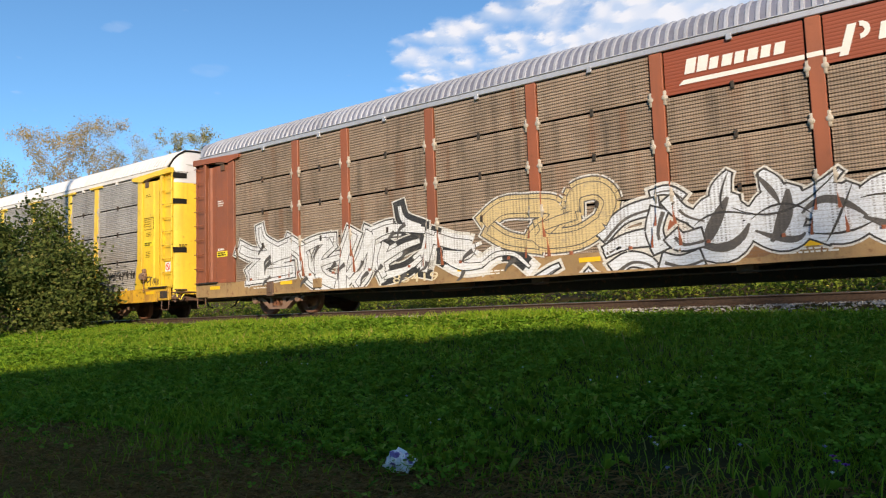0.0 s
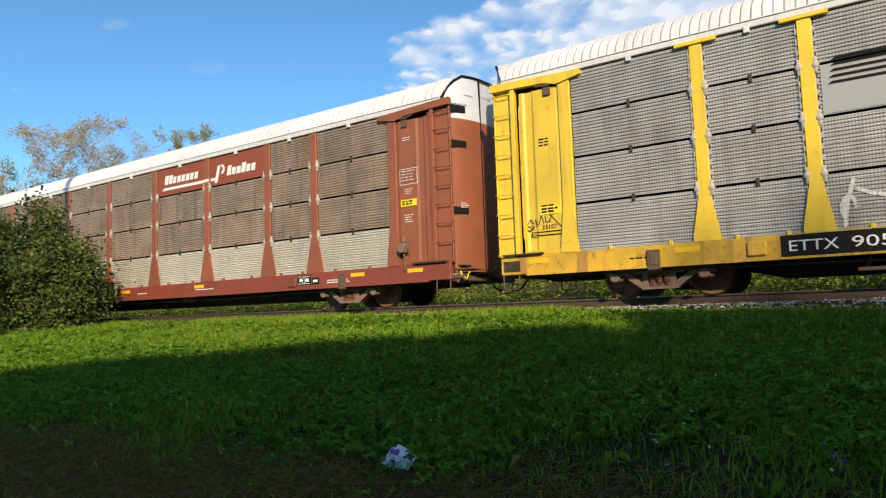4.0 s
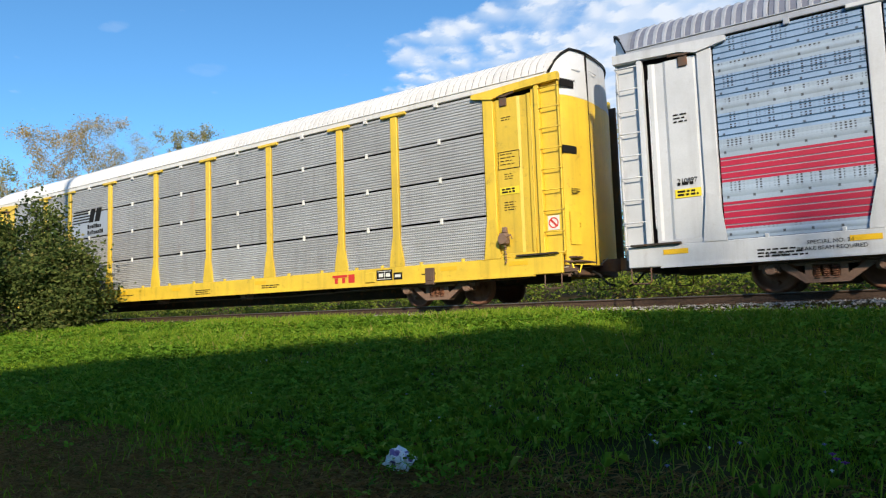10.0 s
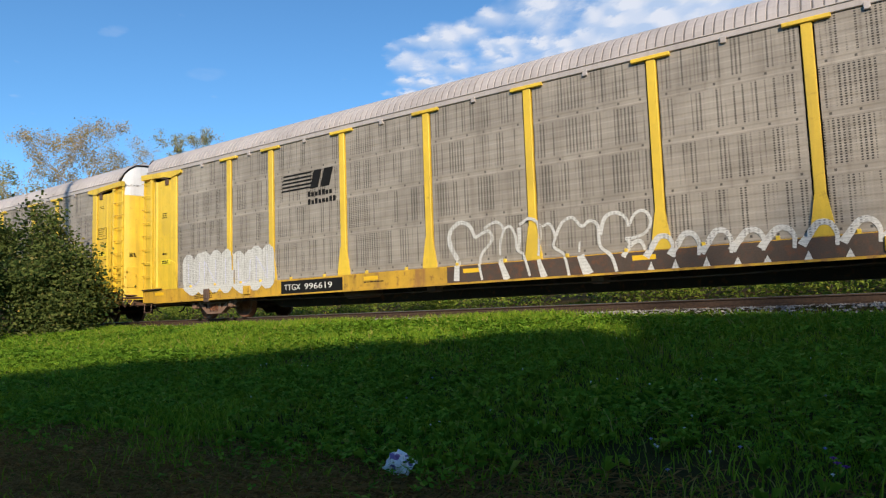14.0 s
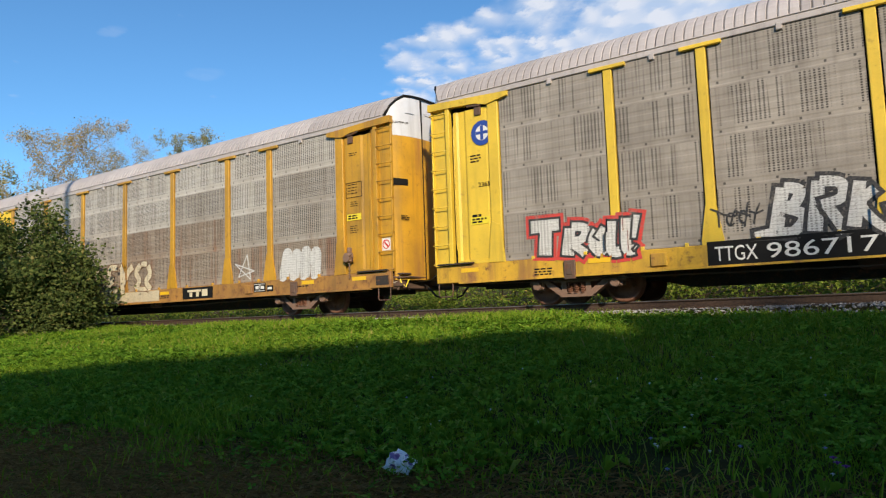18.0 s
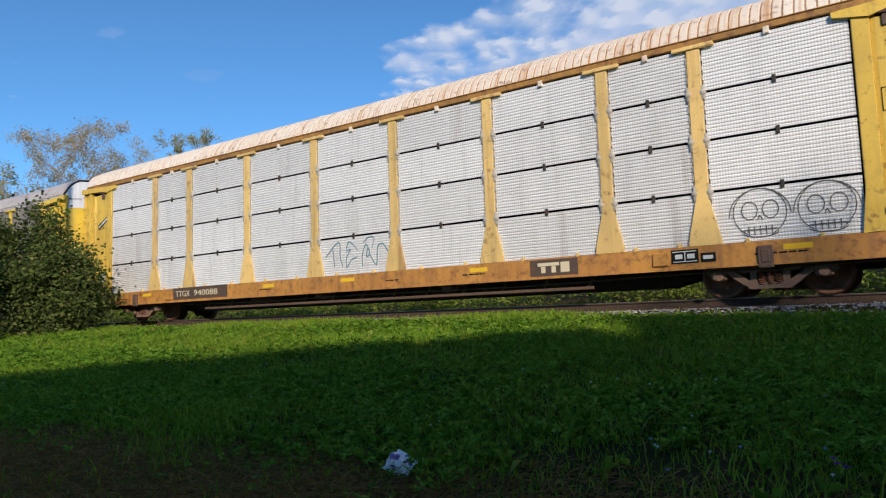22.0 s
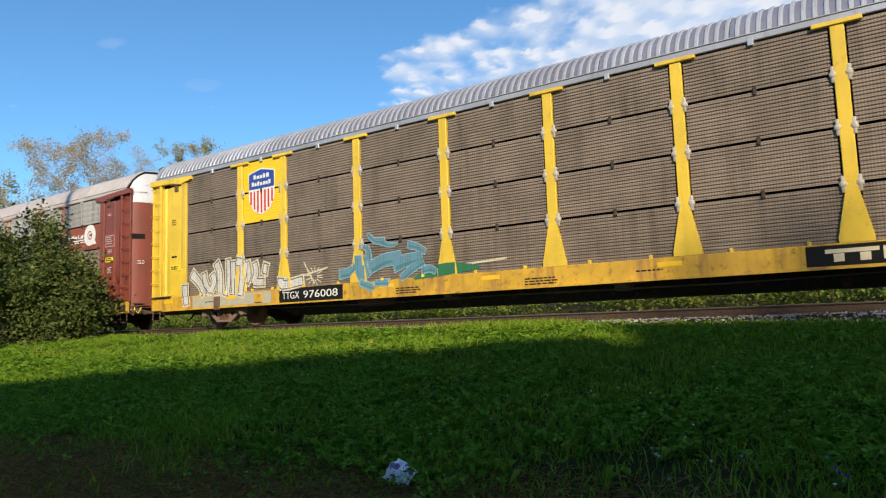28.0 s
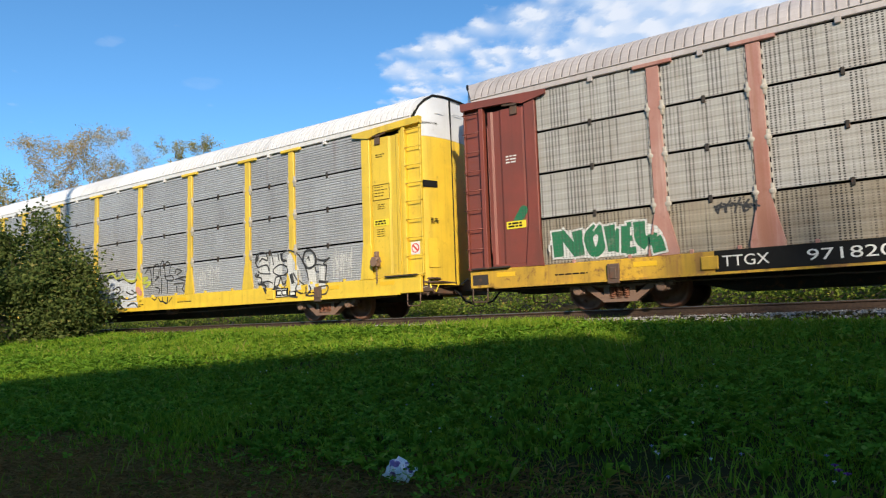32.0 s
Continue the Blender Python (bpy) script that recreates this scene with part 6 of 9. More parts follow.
bold_three = [
    [(0.23, 0.24, [(-5.84, 1.95), (-6.0, 1.18)]), (0.2, 0.18, [(-5.82, 1.95), (-5.57, 1.87), (-5.68, 1.62), (-5.84, 1.59), (-5.52, 1.41), (-5.71, 1.14), (-5.98, 1.16)]), (0.09, 0.18, [(-6.37, 1.14), (-6.0, 1.16)])],
    [(0.21, 0.25, [(-5.26, 2.0), (-5.38, 1.11)]), (0.19, 0.17, [(-5.24, 1.99), (-4.92, 1.92), (-4.92, 1.66), (-5.24, 1.57)]), (0.17, 0.2, [(-5.17, 1.57), (-4.89, 1.05)])],
    [(0.19, 0.22, [(-4.63, 1.91), (-4.78, 1.13)]), (0.17, 0.13, [(-4.42, 1.75), (-4.65, 1.5), (-4.32, 1.06), (-4.08, 1.21)]), (0.12, 0.11, [(-4.28, 1.38), (-4.05, 1.43)])]]
piece(c6, bold_three, CHALK, INK, None, "white graffiti letters with heavy black outlines", 0.075)
spray(c6, strokes(wild(-7.1, -6.2, 1.3, 1.75, 4, 15), 0.035), INK, 2, "small black marker tags")
lilac_letters = [
    [(0.08, 0.2, [(-2.3, 2.06), (-2.04, 1.91), (-2.0, 1.63)]), (0.26, 0.35, [(-1.99, 1.78), (-2.07, 1.41), (-2.35, 1.12), (-3.21, 0.96)])],
    [(0.31, 0.26, [(-1.91, 1.97), (-1.72, 1.52), (-1.54, 1.2), (-1.2, 1.24), (-1.35, 1.93), (-1.49, 2.04)])],
    [(0.08, 0.23, [(-0.01, 1.89), (-0.32, 1.96), (-0.65, 1.84), (-0.64, 1.52), (-0.21, 1.32), (0.27, 1.29)]), (0.28, 0.27, [(-0.39, 1.52), (-0.06, 1.66), (0.28, 1.38)])],
    [(0.11, 0.27, [(0.39, 2.0), (0.48, 1.7), (0.84, 1.92)]), (0.28, 0.27, [(0.48, 1.63), (0.79, 1.32)])]]
piece(c6, lilac_letters, LILAC, LILAC, None, "pale lilac graffiti piece", 0.02)
throw_up(c6, spell("E", 3.0, 5.0, 0.9, 2.2, 0.1, 4), 0.46, LILAC, CHALK, "pale lilac graffiti piece", None, 0.03)
spray(c6, strokes([[(-3.3, 0.8), (-2.4, 1.5), (-1.7, 1.55), (-2.6, 1.1)]], 0.05), CHALK, 3)
spray(c6, [rect(-2.4, 5.3, 0.62, 1.0)], plain("pale_lilac_overspray", (0.55, 0.55, 0.66), 0.6, 0.35), 1, "pale overspray on the sill")
throw_up(c6, spell("KYP", 6.5, 9.2, 0.95, 1.85, 0.03, 6), 0.30, CHALK, CHALK, "chalk white graffiti letters", None, 0.04)
flat("emblem", ring_poly(-12.15, 4.10, 0.18, 0.30, 0, 360, 20), BLUE, c6, "round blue emblem", y=PLATE_Y - 0.006)
flat("emblem", ring_poly(-12.15, 4.10, 0.0, 0.18, 0, 360, 20), WHITE, c6, y=PLATE_Y - 0.006)
flat("emblem", [rect(-12.19, -12.11, 3.93, 4.27), rect(-12.32, -11.98, 4.07, 4.14)], BLUE, c6, y=PLATE_Y - 0.013)
letters("2365", -12.3, 2.82, 0.11, BLACK, c6, PLATE_Y - 0.006, "black numerals", width=0.32)
# amber car
plate(c7, -7.88, -4.90, 0.72, 0.98, "TTGX", "978896", gap=0.5)
brand_plate(c7, 4.89, 6.43, CREAM, BLACK)
cx = (POSTS[0] + POSTS[1]) / 2
flat("emblem", blocks(cx - 0.52, 4.05, 1.1, 0.44, 3, 0.0, 2) + [rect(cx - 0.5, cx + 0.5, 3.92, 3.97)], BLACK, c7, "black block emblem on yellow", y=SCREEN_Y)
spray(c7, painted([(0.09, 0.09, [(-6.43, 1.16), (-6.56, 1.63), (-6.33, 2.07), (-5.89, 2.17), (-5.43, 2.12), (-5.15, 1.9)]), (0.05, 0.05, [(-6.28, 1.64), (-5.92, 1.7)]), (0.06, 0.05, [(-6.16, 1.53), (-5.86, 1.58)]), (0.07, 0.07, [(-6.11, 1.28), (-6.03, 1.14), (-5.9, 1.34), (-5.79, 1.16), (-5.66, 1.35)]), (0.06, 0.05, [(-6.04, 2.0), (-5.75, 1.85), (-5.57, 2.04)]), (0.05, 0.05, [(-5.84, 1.75), (-5.68, 1.53)]), (0.09, 0.08, [(-6.55, 1.55), (-6.39, 1.14), (-6.2, 0.97), (-5.8, 1.0), (-5.53, 1.12)])]), CHALK, 3, "white outlined round graffiti face")
spray(c7, rounded([(0.46, 0.51, [(-5.28, 1.84), (-5.3, 1.17)]), (0.48, 0.5, [(-4.97, 1.87), (-4.97, 1.07)]), (0.37, 0.4, [(-4.52, 1.61), (-4.51, 0.96)]), (0.5, 0.55, [(-3.7, 1.76), (-3.79, 1.21)]), (0.39, 0.4, [(-3.13, 1.73), (-3.11, 1.12)]), (0.46, 0.45, [(-2.54, 1.59), (-2.63, 1.01)]), (0.42, 0.42, [(-2.1, 1.54), (-2.13, 0.96)])]), CHALK, 1, "chalky white graffiti letters")
spray(c7, painted([(0.08, 0.14, [(-3.39, 1.65), (-3.49, 1.05)]), (0.05, 0.1, [(-2.87, 1.59), (-2.9, 1.13)]), (0.17, 0.14, [(-2.4, 1.44), (-2.43, 1.15)])]), SMOKE, 2, "grey gaps between the letters")
bone_letters = [
    [(0.35, 0.35, [(-0.73, 1.88), (-0.83, 1.09)]), (0.3, 0.22, [(-0.67, 1.86), (-0.28, 1.75), (-0.34, 1.49), (-0.67, 1.44)]), (0.24, 0.29, [(-0.58, 1.43), (-0.24, 1.06)])],
    [(0.22, 0.24, [(0.97, 1.92), (0.53, 1.92), (0.45, 1.62), (0.74, 1.5)]), (0.24, 0.28, [(0.74, 1.5), (0.43, 1.29), (0.47, 1.06), (0.99, 1.02)])],
    [(0.28, 0.24, [(1.22, 1.97), (1.37, 1.64), (1.42, 0.96)]), (0.26, 0.19, [(1.95, 1.91), (1.65, 1.69), (1.48, 1.31)])],
    [(0.23, 0.2, [(2.41, 1.93), (2.16, 1.67), (2.37, 1.38), (2.1, 1.11)]), (0.23, 0.22, [(2.88, 1.87), (2.99, 1.57), (2.77, 1.33), (3.04, 1.05)]), (0.17, 0.17, [(2.48, 1.96), (2.81, 1.93)]), (0.14, 0.13, [(2.24, 1.12), (2.92, 1.07)])]]
piece(c7, bone_letters, BONE, BROWNISH, None, "bone coloured graffiti letters with brown outlines", 0.03)
tan_letters = [[(0.27, 0.25, [(-10.55, 1.68), (-11.06, 1.7), (-11.29, 1.49), (-10.89, 1.35), (-10.89, 0.81)]), (0.22, 0.2, [(-11.49, 1.62), (-11.5, 1.19)])],
               [(0.3, 0.3, [(-10.03, 2.0), (-10.29, 1.65), (-10.07, 1.09), (-9.81, 1.52), (-10.03, 2.0)])],
               [(0.28, 0.24, [(-9.57, 1.83), (-9.53, 0.86)]), (0.24, 0.21, [(-9.47, 1.86), (-9.16, 1.71), (-9.29, 1.44), (-9.49, 1.39)]), (0.22, 0.2, [(-9.27, 1.29), (-8.92, 1.3), (-8.91, 1.04)])]]
piece(c7, tan_letters, CREAMY, INK, DARKRED, "cream graffiti letters with black and dark red outlines", 0.045, 0.13)
spray(c7, [rect(-1.0, 3.6, 0.64, 1.0), rect(-4.7, -1.4, 0.64, 1.0)], plain("bone_overspray", (0.66, 0.57, 0.40), 0.6, 0.6, grain=22.0), 1, "pale overspray on the sill")
spray(c7, painted([(0.05, 0.04, [(-8.51, 1.5), (-8.22, 1.55), (-8.37, 1.36)]), (0.04, 0.04, [(-8.16, 1.79), (-8.24, 1.14), (-8.08, 1.7), (-8.06, 1.21)]), (0.04, 0.04, [(-7.93, 1.79), (-7.87, 1.32), (-7.71, 1.67)]), (0.04, 0.04, [(-7.88, 1.44), (-7.66, 1.47)])]), BONE, 1, "thin tangled tag")
spray(c7, [capsule((9.6 + 0.42 * i, 1.15), (9.75 + 0.38 * i, 1.72 - 0.05 * (i % 2)), 0.40) for i in range(4)], CHALK, 1, "white sprayed blob")
spray(c7, strokes([[(7.45, 1.6), (8.3, 1.35), (7.6, 1.2), (8.0, 1.85), (8.15, 1.1), (7.45, 1.6)]], 0.04), CHALK, 1, "thin white star tag")
# white-sided car
plate(c8, -7.90, -5.16, 0.70, 0.98, "TTGX", "940088", CREAM, DARK_SILL)
brand_plate(c8, 5.24, 6.38, CREAM, DARK_SILL)
spray(c8, painted([(0.03, 0.03, [(-1.04, 1.54), (-0.89, 1.67), (-0.7, 1.84), (-0.51, 1.89), (-0.5, 1.52), (-0.41, 1.25)]), (0.03, 0.03, [(-0.77, 1.78), (-0.71, 1.25)]), (0.03, 0.02, [(-0.27, 1.71), (-0.19, 1.89), (-0.04, 1.83), (0.13, 1.65)]), (0.03, 0.03, [(-0.29, 1.65), (-0.13, 1.68), (-0.28, 1.46), (-0.25, 1.23), (-0.1, 1.41), (0.1, 1.46)]), (0.03, 0.02, [(0.34, 1.83), (0.51, 1.96), (0.7, 1.93), (0.63, 1.68)]), (0.03, 0.03, [(0.3, 1.19), (0.29, 1.49), (0.42, 1.78), (0.55, 1.55), (0.44, 1.46), (0.48, 1.68)]), (0.03, 0.03, [(0.55, 1.51), (0.77, 1.23), (0.82, 1.68), (1.0, 1.75), (1.17, 1.53)])]), TURQ, 1, "thin blue graffiti tag")
for fx in (10.0, 11.1):
    spray(c8, strokes([arc(fx, 1.55, 0.46, 0.45, -60, 240, 16), arc(fx - 0.17, 1.6, 0.14, 0.17, 0, 360, 10), arc(fx + 0.19, 1.6, 0.14, 0.17, 0, 360, 10),
                       arc(fx, 1.18, 0.3, 0.08, 180, 360, 8), arc(fx, 1.5, 0.53, 0.50, 0, 180, 12), *[[(fx - 0.2 + 0.1 * i, 1.30), (fx - 0.2 + 0.1 * i, 1.14)] for i in range(5)], [(fx - 0.28, 1.24), (fx + 0.28, 1.24)], [(fx - 0.04, 1.42), (fx, 1.5), (fx + 0.05, 1.42)]], 0.018), SMOKE, 1, "thin black skull doodle")
flat("name_board", [[(-12.6, 3.42), (-11.99, 3.72), (-11.99, 3.90), (-12.6, 3.60)]], BLACK, c8, "slanted black name board", y=PLATE_Y)
flat("board_print", [[(-12.55 + 0.055 * i, 3.485 + 0.027 * i), (-12.52 + 0.055 * i, 3.50 + 0.027 * i), (-12.52 + 0.055 * i, 3.59 + 0.027 * i), (-12.55 + 0.055 * i, 3.575 + 0.027 * i)] for i in range(10)], WHITE, c8, y=PLATE_Y - 0.006)
flat("notice", [rect(-12.42, -12.0, 1.48, 1.76)], WHITE, c8, "white paper notice", y=PLATE_Y - 0.03)
for k, line in enumerate(("HOME SHOP", "FOR REPAIRS", "DO NOT LOAD")):
    letters(line, -12.39, 1.68 - 0.085 * k, 0.055, BLACK, c8, PLATE_Y - 0.038, "printed notice", width=0.36)
# dark punched car
plate(c9, -7.30, -4.60, 0.64, 0.92, "TTGX", "987039", gap=0.4)
flat("emblem", blocks(-6.7, 3.35, 1.9, 0.62, 3, 0.0, 2) + [rect(-6.7, -4.9, 3.2, 3.26)], SIGN_YELLOW, c9, "yellow block emblem", y=SCREEN_Y)
spray(c9, [rect(-11.9, -7.4, 0.64, 1.6), rect(-11.4, -4.4, 0.98, 2.1)], PINK, 0, "salmon overspray")
flames = [
    [(0.11, 0.27, [(-11.81, 0.66), (-11.48, 1.23), (-10.84, 1.44), (-10.02, 1.5)]), (0.11, 0.2, [(-11.57, 0.7), (-10.98, 0.98), (-10.26, 1.13)])],
    [(0.1, 0.22, [(-10.57, 2.19), (-10.81, 1.94), (-10.5, 1.57), (-9.99, 1.16)]), (0.23, 0.12, [(-10.64, 1.99), (-10.0, 1.85), (-9.46, 1.49)])],
    [(0.24, 0.24, [(-10.0, 1.01), (-9.71, 1.59), (-9.27, 2.03)]), (0.16, 0.19, [(-9.79, 1.96), (-9.3, 1.65), (-8.66, 1.09)]), (0.2, 0.08, [(-9.96, 0.9), (-9.46, 0.71), (-8.88, 0.61)])]]
flames += [
    [(0.08, 0.23, [(-9.16, 2.26), (-8.84, 2.0), (-8.74, 1.39), (-8.92, 0.77)]), (0.24, 0.19, [(-8.74, 2.08), (-8.48, 1.66), (-8.58, 0.99), (-8.12, 1.05)])],
    [(0.24, 0.19, [(-8.55, 2.01), (-8.15, 1.86), (-8.23, 1.34), (-8.61, 1.19)]), (0.21, 0.19, [(-8.19, 1.87), (-7.78, 2.03), (-7.58, 1.75), (-7.96, 1.41), (-7.78, 0.92)]), (0.13, 0.22, [(-8.41, 0.74), (-7.95, 0.94), (-7.62, 0.68)])],
    [(0.08, 0.25, [(-7.35, 2.07), (-7.55, 1.88), (-7.35, 1.53), (-7.59, 1.09), (-7.45, 0.71)]), (0.1, 0.24, [(-7.06, 2.28), (-6.98, 1.95), (-7.11, 1.41), (-7.46, 1.13)]), (0.2, 0.18, [(-7.0, 1.72), (-6.67, 1.37), (-6.94, 0.99)])],
    [(0.21, 0.22, [(-6.93, 1.58), (-6.54, 1.93), (-6.16, 1.97), (-5.58, 2.03)]), (0.23, 0.18, [(-6.55, 1.84), (-6.52, 1.3), (-6.07, 1.21), (-5.63, 1.34)]), (0.18, 0.22, [(-6.93, 1.12), (-6.46, 1.03), (-5.72, 1.01)])]]
flames = [[(a * 1.4, b * 1.35, p) for a, b, p in lines] for lines in flames]
piece(c9, flames, SOOT, SUNNY, FLAME, "black, yellow and red graffiti piece", 0.055, 0.11)
sweep_piece(c9, -4.4, 0.2, 0.72, 1.80, 6, 29, SMOKE, CHALK, INK, 0.36, "grey and black spiky graffiti", INK)
spray(c9, [rect(0.2, 6.0, 0.64, 1.25)], BROWNISH, 0, "rusty overspray on the sill")
spray(c9, [rect(0.5, 9.3, 0.64, 1.3)], PINK, 0, "salmon overspray")
white_letters = [(0.46, 0.53, [(0.87, 1.91), (1.21, 1.43), (1.46, 1.07)]), (0.33, 0.26, [(0.87, 1.89), (1.6, 1.99), (2.1, 1.82)]), (0.41, 0.36, [(1.67, 1.06), (2.1, 1.42), (2.4, 1.8)]), (0.35, 0.31, [(2.4, 1.82), (3.05, 1.94), (3.64, 1.83)]), (0.35, 0.35, [(3.05, 1.67), (2.65, 1.21), (2.24, 0.97)]), (0.31, 0.31, [(3.38, 1.64), (3.45, 1.25), (3.25, 0.9)]), (0.37, 0.37, [(3.84, 1.74), (4.02, 1.43), (3.68, 1.15), (3.73, 0.87)]), (0.39, 0.32, [(4.21, 1.63), (4.95, 1.84), (5.54, 1.83)]), (0.29, 0.35, [(5.57, 1.8), (5.42, 1.52), (4.95, 1.52)]), (0.36, 0.46, [(5.01, 1.57), (5.16, 1.23), (4.82, 0.95)])]
for grow, paint, layer in ((0.19, BONE, 0.8), (0.15, INK, 1.0)):
    spray(c9, [q for w0, w1, p in white_letters for q in ribbon(w0, w1, p, grow)], paint, layer, "dark ground under the letters")
spray(c9, [q for w0, w1, p in white_letters for q in ribbon(w0, w1, p, 0.02)], CHALK, 2, "white graffiti letters with black counters")
spray(c9, ring_poly(4.3, 1.02, 0.0, 0.34, 0, 360, 18), INK, 3, "black ball in the lettering")
spray(c9, painted([(0.24, 0.27, [(1.21, 1.63), (1.5, 1.43)]), (0.18, 0.23, [(1.6, 1.32), (1.74, 1.0)]), (0.3, 0.26, [(2.62, 1.48), (2.92, 1.28)]), (0.17, 0.14, [(2.85, 1.16), (3.05, 0.93)]), (0.08, 0.25, [(4.22, 1.75), (4.83, 1.95)]), (0.1, 0.13, [(4.03, 1.6), (4.58, 1.47)])]), INK, 3, "black graffiti counters")
block = [rect(6.42, 7.85, 0.88, 1.98), rect(7.75, 9.25, 0.86, 1.62), [(8.35, 1.5), (9.28, 1.5), (9.28, 2.12), (8.4, 2.02)]]
spray(c9, [[(7.85 + (x - 7.85) * 1.07, 1.4 + (z - 1.4) * 1.22) for x, z in p] for p in block], BONE, 1)
spray(c9, [[(7.85 + (x - 7.85) * 1.05, 1.38 + (z - 1.38) * 1.15) for x, z in p] for p in block], INK, 2)
spray(c9, block, CHALK, 3, "white angular graffiti with black counters")
spray(c9, painted([(0.12, 0.13, [(6.39, 1.62), (7.15, 1.62)]), (0.13, 0.1, [(6.57, 1.28), (7.09, 1.29)]), (0.06, 0.08, [(7.48, 1.89), (7.22, 1.6), (7.58, 0.97)]), (0.13, 0.13, [(7.77, 1.55), (7.76, 1.18)]), (0.1, 0.11, [(8.38, 1.61), (8.72, 1.62), (8.76, 1.38), (8.37, 1.37)]), (0.06, 0.07, [(9.08, 1.24), (8.56, 1.09)]), (0.12, 0.1, [(8.03, 1.77), (8.14, 1.46)]), (0.08, 0.08, [(6.67, 1.92), (6.22, 1.44)]), (0.06, 0.06, [(8.92, 1.88), (8.38, 1.66)])]), INK, 4, "black graffiti counters")
spray(c9, strokes([[(x, z), (x + d, z), (x + d, z + d), (x, z + d), (x, z)] for x, z, d in ((6.4, 2.05, 0.2), (7.2, 2.2, 0.22), (8.2, 2.3, 0.16), (8.7, 2.1, 0.24), (9.3, 1.9, 0.18), (8.5, 2.65, 0.12))], 0.03), CHALK, 1, "small white sprayed squares")
spray(c9, strokes(wild(9.2, 10.7, 0.95, 1.5, 5, 33, 0.6), 0.04), BONE, 1, "thin pale tag")
spray(c9, strokes(spell("NO", 10.6, 11.5, 1.35, 1.85, 0.05, 3), 0.035), INK, 1, "thin dark tag")
letters("B-1391", -12.42, 2.86, 0.10, BLACK, c9, PLATE_Y - 0.006, "black numerals", width=0.36)
flat("label_plate", [rect(-12.47, -12.0, 3.46, 4.02)], LABEL_YELLOW, c9, "yellow quality label", y=PLATE_Y - 0.004)
flat("label_print", [rect(-12.34, -12.08, 3.86, 3.95), rect(-12.42, -12.05, 3.655, 3.665)], BLACK, c9, y=PLATE_Y - 0.010)
letters("Quality", -12.40, 3.70, 0.10, BLACK, c9, PLATE_Y - 0.012, "printed label", width=0.34)
letters("Auto Rack", -12.43, 3.51, 0.10, BLACK, c9, PLATE_Y - 0.012, "printed label", width=0.40)
# shield car
plate(c10, -7.27, -4.80, 0.66, 0.96, "TTGX", "976008")
brand_plate(c10, 6.3, 8.1, CREAM, BLACK)
sx = (POSTS[0] + POSTS[1]) / 2
flat("emblem_ground", [[(sx - 0.58, 4.58), (sx, 4.70), (sx + 0.58, 4.58), (sx + 0.56, 3.75), (sx + 0.35, 3.42), (sx, 3.28), (sx - 0.35, 3.42), (sx - 0.56, 3.75)]], WHITE, c10, "white shield edge", y=SCREEN_Y)
flat("emblem", [[(sx - 0.55, 4.55), (sx, 4.66), (sx + 0.55, 4.55), (sx + 0.55, 4.08), (sx - 0.55, 4.08)]], BLUE, c10, "blue head of the shield emblem", y=SCREEN_Y - 0.005)
flat("emblem", [[(sx - 0.50 + 0.155 * i, 4.02), (sx - 0.43 + 0.155 * i, 4.02), (sx - 0.43 + 0.155 * i, 3.34 + 0.9 * (abs(i - 3.0) / 3.4) ** 2 * 0.42),
                 (sx - 0.50 + 0.155 * i, 3.34 + 0.9 * (abs(i - 3.0) / 3.4) ** 2 * 0.42)] for i in range(7)], RED, c10, "red shield stripes", y=SCREEN_Y - 0.005)
flat("emblem", blocks(sx - 0.34, 4.38, 0.70, 0.13, 5, 0, 3) + blocks(sx - 0.42, 4.17, 0.86, 0.13, 7, 0, 4), WHITE, c10, y=SCREEN_Y - 0.011)
worn_letters = [
    [(0.29, 0.16, [(-11.4, 1.72), (-11.03, 1.43), (-10.75, 1.04)]), (0.21, 0.16, [(-10.79, 1.69), (-10.69, 1.36), (-10.45, 1.12)]), (0.16, 0.21, [(-10.45, 1.1), (-10.27, 1.41), (-10.36, 1.65)]), (0.25, 0.22, [(-11.66, 1.36), (-11.63, 0.76)])],
    [(0.22, 0.24, [(-10.17, 1.99), (-10.01, 1.63), (-10.0, 1.03)]), (0.15, 0.19, [(-9.6, 2.04), (-9.58, 1.44), (-9.67, 0.97)]), (0.19, 0.19, [(-9.37, 1.96), (-9.35, 1.49), (-9.33, 0.98)])],
    [(0.21, 0.2, [(-9.13, 1.95), (-8.85, 1.8), (-8.95, 0.92)]), (0.19, 0.15, [(-8.71, 1.89), (-8.63, 1.51), (-8.74, 1.29)]), (0.18, 0.19, [(-8.37, 1.85), (-8.3, 1.55), (-8.4, 1.3), (-7.98, 1.26)]), (0.15, 0.18, [(-7.87, 1.78), (-7.95, 1.52)]), (0.21, 0.21, [(-7.19, 1.3), (-7.12, 1.12), (-6.37, 1.2)])]]
piece(c10, worn_letters, CHALK, SMOKE, BONE, "worn white graffiti letters with grey shading", 0.03, 0.08, BONE, 0.3)
spray(c10, [rect(-11.3, -7.6, 0.64, 0.98)], plain("mixed_overspray", (0.50, 0.46, 0.34), 0.6, 0.5), 0, "pale overspray on the sill")
